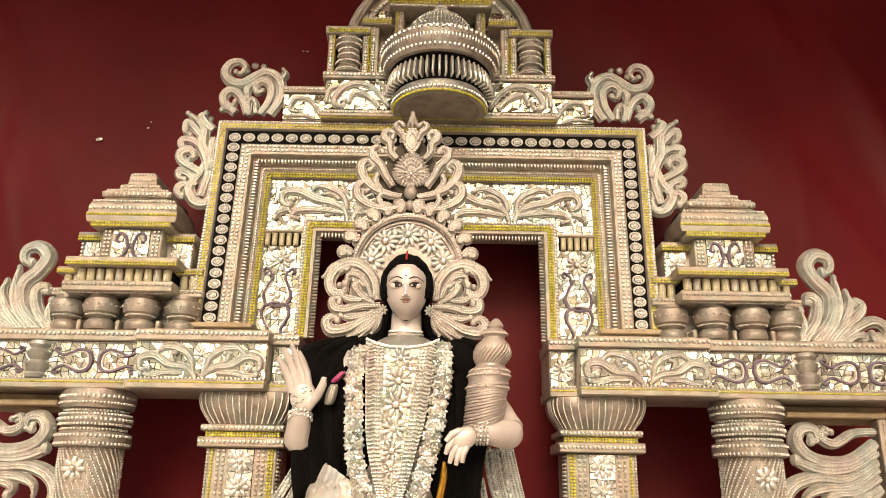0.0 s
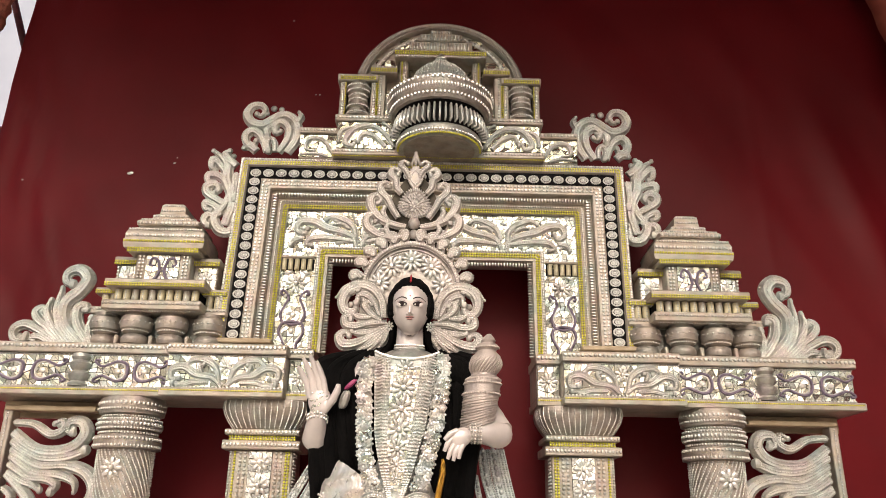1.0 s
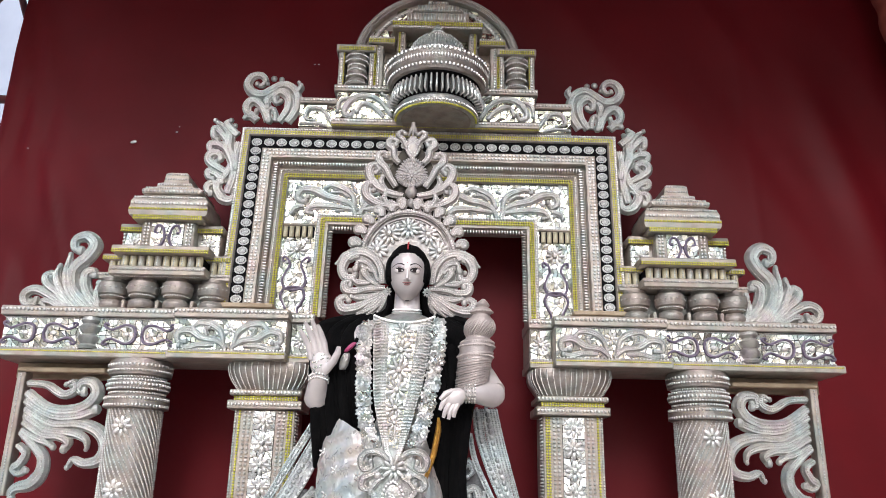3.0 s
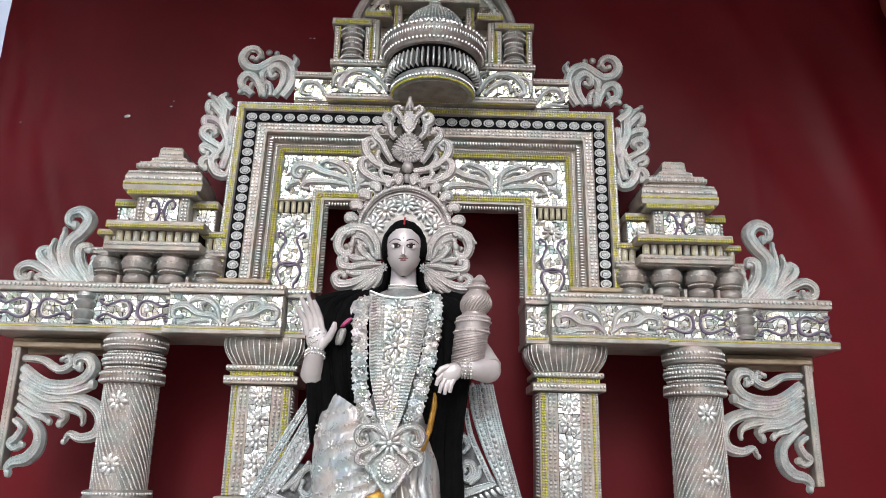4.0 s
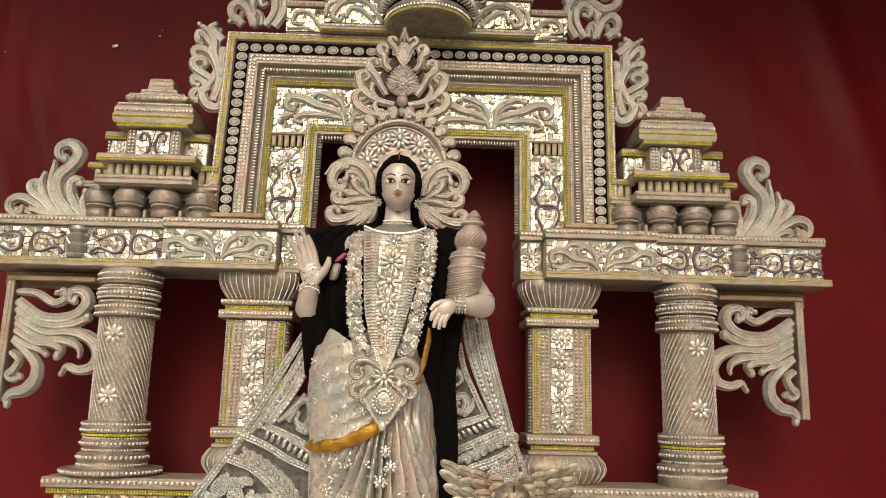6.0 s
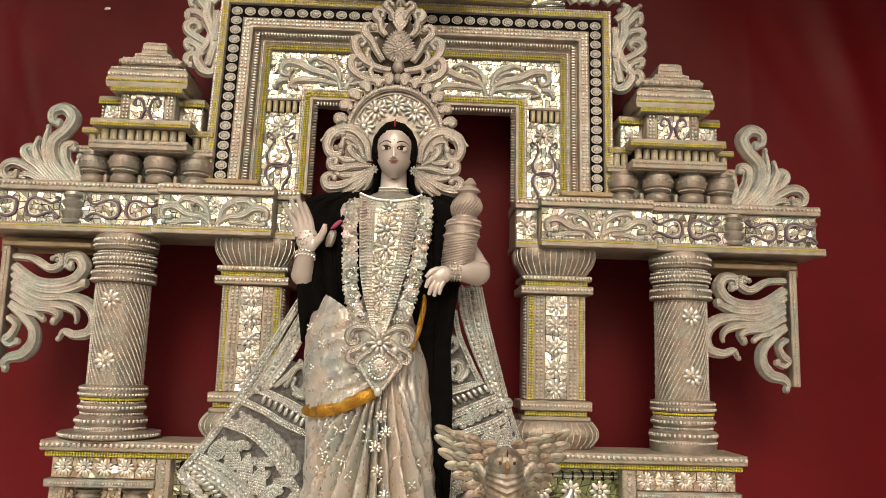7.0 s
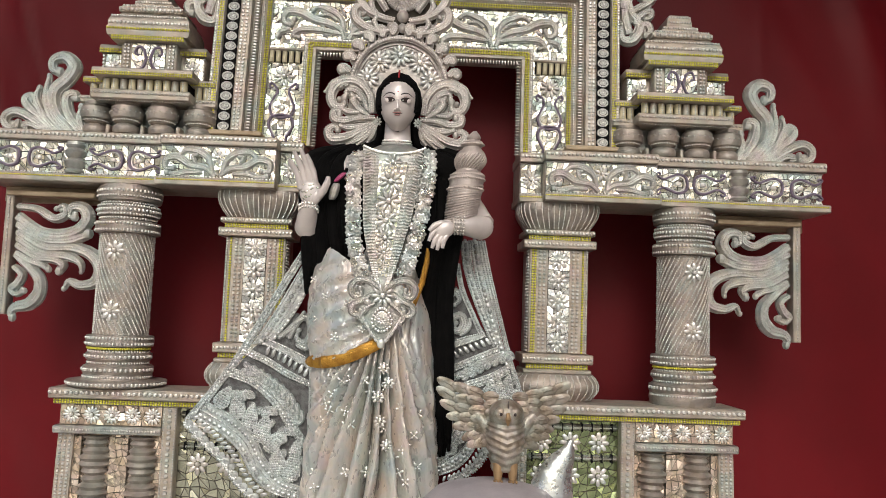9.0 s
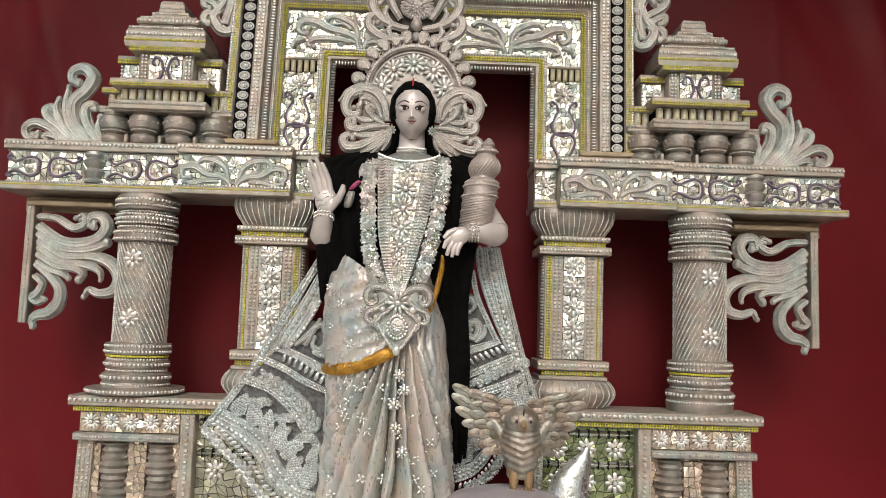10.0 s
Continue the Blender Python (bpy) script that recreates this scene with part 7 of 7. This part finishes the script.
def owl():
    g = Geo()
    x, y = 0.335, -0.62
    rings = []
    for i in range(34):
        t = i / 33
        z = 0.885 + 0.165 * t
        w = 0.03 + 0.036 * math.sin(math.pi * min(1, 0.1 + 0.66 * t)) + 0.0024 * math.sin(t * 46)
        rings.append([(x + w * math.cos(2 * math.pi * j / 36), y + 0.92 * w * math.sin(2 * math.pi * j / 36), z + 0.1 * abs(math.cos(2 * math.pi * j / 36)) * t * (1 - t)) for j in range(36)])
    loft(g, rings, 0)
    g.ball(x, y - 0.01, 1.07, 0.059, 0.054, 0.05, 0, 0, FINE)
    for e in (-1, 1):
        g.ball(x + e * 0.023, y - 0.05, 1.076, 0.021, 0.013, 0.021, 0, 0, sphere_template(14, 8))
        g.ball(x + e * 0.023, y - 0.061, 1.075, 0.0075, 0.0035, 0.0045, 0, 2, sphere_template(12, 6))
        g.ball(x + e * 0.023, y - 0.063, 1.075, 0.0055, 0.0028, 0.0055, 0, 4)
        g.tube([(x + e * 0.022, y - 0.02, 0.91), (x + e * 0.024, y - 0.03, 0.88), (x + e * 0.024, y - 0.032, 0.86)], [0.02, 0.015, 0.012], 10, 1)
        for t in (-1, 0, 1):
            g.ball(x + e * 0.024 + t * 0.011, y - 0.042, 0.857, 0.006, 0.014, 0.006, 0, 1)
        # wing: overlapping rows of broad feathers
        sx, sz = x + e * 0.05, 0.99
        for k in range(7):
            z = 1.135 - 0.024 * k
            reach = (0.165, 0.162, 0.147, 0.128, 0.108, 0.085, 0.062)[k] * (1.05 if e < 0 else 1.0)
            lift = radians(26 - 8 * k)
            for q in range(4):
                wob = noise.noise((k * 2.3, q * 1.9, e))
                px = sx + e * (reach * (1 - q * 0.27) - 0.03 + 0.012 * wob)
                pz = z - 0.012 + (px - sx) * e * math.tan(lift) * 0.5 + 0.005 * noise.noise((k * 1.7, q * 3.1, e + 5))
                tilt = lift + 0.45 * wob - 0.12 * q
                turn = tilt if e > 0 else math.pi - tilt
                py = y + 0.04 - 0.009 * q - 0.0015 * k
                g.ball(px, py, pz, (0.044, 0.038, 0.033, 0.028)[q], 0.0045, 0.0185, turn, 0, sphere_template(14, 8))
                g.ball(px - e * 0.004, py - 0.0052, pz, 0.026, 0.0025, 0.0022, turn, 0)
        g.tube([(sx - e * 0.01, y + 0.02, sz), (sx + e * 0.03, y + 0.03, sz + 0.06), (sx + e * 0.07, y + 0.035, sz + 0.1)], [0.03, 0.024, 0.008], 10, 0)
    g.tube([(x, y - 0.062, 1.078), (x, y - 0.074, 1.06), (x, y - 0.066, 1.04)], [0.006, 0.01, 0.003], 8, 1)
    g.ball(x, y - 0.062, 1.105, 0.003, 0.004, 0.013, 0, 4)
    return single("owl_statue", g, [CLAY, BEAK, EYE, RED, DARK], "small silvered clay owl statue with spread wings on a grey mound", "owl statue")


owl()
g = Geo()
prof = [(0.24, STAGE), (0.265, 0.5), (0.275, 0.6), (0.265, 0.7), (0.235, 0.78), (0.18, 0.83), (0.1, 0.853), (0.02, 0.858)]
g.lathe(0.29, -0.66, prof, 48)
single("mound", g, material("grey_plaster", (0.42, 0.38, 0.40), 0.5, 0.15, (0.34, 0.31, 0.33), 10, 120, 0.25), "smooth lavender-grey plaster mound under the owl", "mound")
g = Geo()
path = smooth([(0.48, -0.6, STAGE), (0.485, -0.6, 0.68), (0.498, -0.6, 0.83), (0.516, -0.6, 0.89), (0.545, -0.6, 0.945), (0.56, -0.6, 0.99)], 5)
width = smooth([(0.09, 0), (0.085, 0), (0.072, 0), (0.054, 0), (0.03, 0), (0.003, 0)], 5)
g.tube(path, [w + 0.006 * noise.noise((i * 0.9, 0, 0)) for i, (w, _) in enumerate(width)], 11, 0, 0.7)
single("foil_horn", g, material("crumpled_foil", (0.80, 0.82, 0.82), 0.28, 0.8, (0.6, 0.61, 0.56), 14, 34, 1.0), "crumpled bright silver foil horn beside the mound", "foil horn")

# ---- the tent's edges ----
BAMBOO = material("dark_bamboo", (0.15, 0.035, 0.035), 0.6, 0.0, (0.09, 0.022, 0.022), 20, 120, 0.3)
DRAPE = material("faded_red_cloth", (0.38, 0.10, 0.065), 0.7, 0.0, (0.26, 0.055, 0.04), 9, 300, 0.3)
g = Geo().tube([(-2.535, 0.42, 4.6), (-2.347, 0.42, 4.128), (-2.207, 0.42, 3.775), (-2.067, 0.42, 3.337), (-1.8, 0.42, 2.5), (-1.55, 0.42, 1.7)], [0.019] * 6, 10)
single("tent_pole", g, BAMBOO, "thin dark slanting bamboo tent pole behind the cloth", "pole")
g = Geo().tube([(-3.3, 0.46, 3.33), (-2.0, 0.46, 3.31)], [0.024, 0.022], 10)
single("tent_rail", g, BAMBOO, "dark horizontal bamboo rail behind the cloth", "rail")
g = Geo().tube(smooth([(-3.0, 0.44, 3.0), (-2.315, 0.43, 3.114), (-2.25, 0.43, 3.159), (-2.19, 0.43, 3.125), (-1.99, 0.43, 3.125)], 5), [0.006] * 21, 6)
single("rope", g, BAMBOO, "thin dark rope tied across the tent gap", "rope")
# printed sheet drawn aside at the corner, with its gathered fringe
PRINT = material("pink_cotton", (0.80, 0.62, 0.56), 0.8, 0.0, (0.70, 0.50, 0.45), 5, 300, 0.2)
MOTIF = material("printed_motif", (0.34, 0.16, 0.15), 0.8, 0.0, None, 20, 200, 0.1)
FRINGE = material("brown_fringe", (0.42, 0.12, 0.075), 0.7, 0.0, (0.2, 0.06, 0.03), 24, 160, 0.8)
corner = thing("printed_curtain", (-2.6, 0.2, 3.2), "pale pink printed cotton curtain with a brown fringe drawn aside", "curtain")
rim = smooth([(-2.12, 4.62), (-2.2, 4.25), (-2.235, 3.96), (-2.252, 3.82), (-2.292, 3.645), (-2.33, 3.45), (-2.42, 3.1)], 6)


def wavy(x, z):
    return 0.205 + 0.012 * math.sin(x * 24 + z * 7)


g, n = Geo(), 24
vs = [(x - 0.9 * j / n, wavy(x - 0.9 * j / n, z) + d, z - 0.12 * j / n) for d in (0, 0.003) for x, z in rim for j in range(n + 1)]
m = len(rim) * (n + 1)
fs = []
for i in range(len(rim) - 1):
    for j in range(n):
        a = i * (n + 1) + j
        fs += [(a, a + n + 1, a + n + 2, a + 1), (m + a, m + a + 1, m + a + n + 2, m + a + n + 1)]
cotton = part("cloth", g.add(vs, fs), PRINT, corner)
mot = Geo()
mot.flower(0, 0, 0, 0.018, 5)
mot.ball(0.004, -0.001, -0.018, 0.004, 0.0015, 0.012, 0.3)
me = mot.mesh("motif", [MOTIF])
for i in range(20):
    z = 4.52 - 0.075 * i
    a = min(rim, key=lambda p: abs(p[1] - z))[0]
    for j in range(7):
        px = a - 0.06 - 0.075 * j - 0.03 * (i % 2)
        piece("motif", me, (px, wavy(px, z) - 0.006, z), cotton, random.uniform(-0.5, 0.5))
g = Geo().tube([(x + 0.022, 0.19, z) for x, z in rim], [0.03 + 0.007 * math.sin(i * 1.7) for i in range(len(rim))], 12)
for x, z in rim:
    for q in range(5):
        g.ball(x + 0.022 + random.uniform(-0.02, 0.025), 0.165, z + random.uniform(-0.03, 0.03), 0.008, 0.006, 0.028, random.uniform(-0.5, 0.3))
part("fringe", g, FRINGE, corner, "brown gathered fringe")
g = Geo().tube(smooth([(2.2, 0.2, 4.62), (2.385, 0.2, 4.08), (2.43, 0.2, 3.86), (2.46, 0.2, 3.65), (2.6, 0.2, 3.1)], 5), [0.1 + 0.006 * math.sin(i * 1.1) for i in range(21)], 14)
single("gathered_drape", g, DRAPE, "gathered faded red cloth hanging at the tent edge", "drape")
g = Geo()
for x, z, r in ((-1.50, 3.03, 0.016), (-1.29, 3.09, 0.007), (-1.28, 3.12, 0.004), (-0.62, 3.5, 0.006), (-0.6, 3.5, 0.006), (-0.77, 3.95, 0.006), (-2.02, 2.98, 0.006), (-0.5, 3.38, 0.004), (-1.42, 3.72, 0.004)):
    g.ball(x, 0.335, z, r, 0.004, r * 0.55, 0.2)
single("foam_crumb", g, PEARL, "small white foam crumbs stuck to the red cloth", "foam crumbs", "stuff")
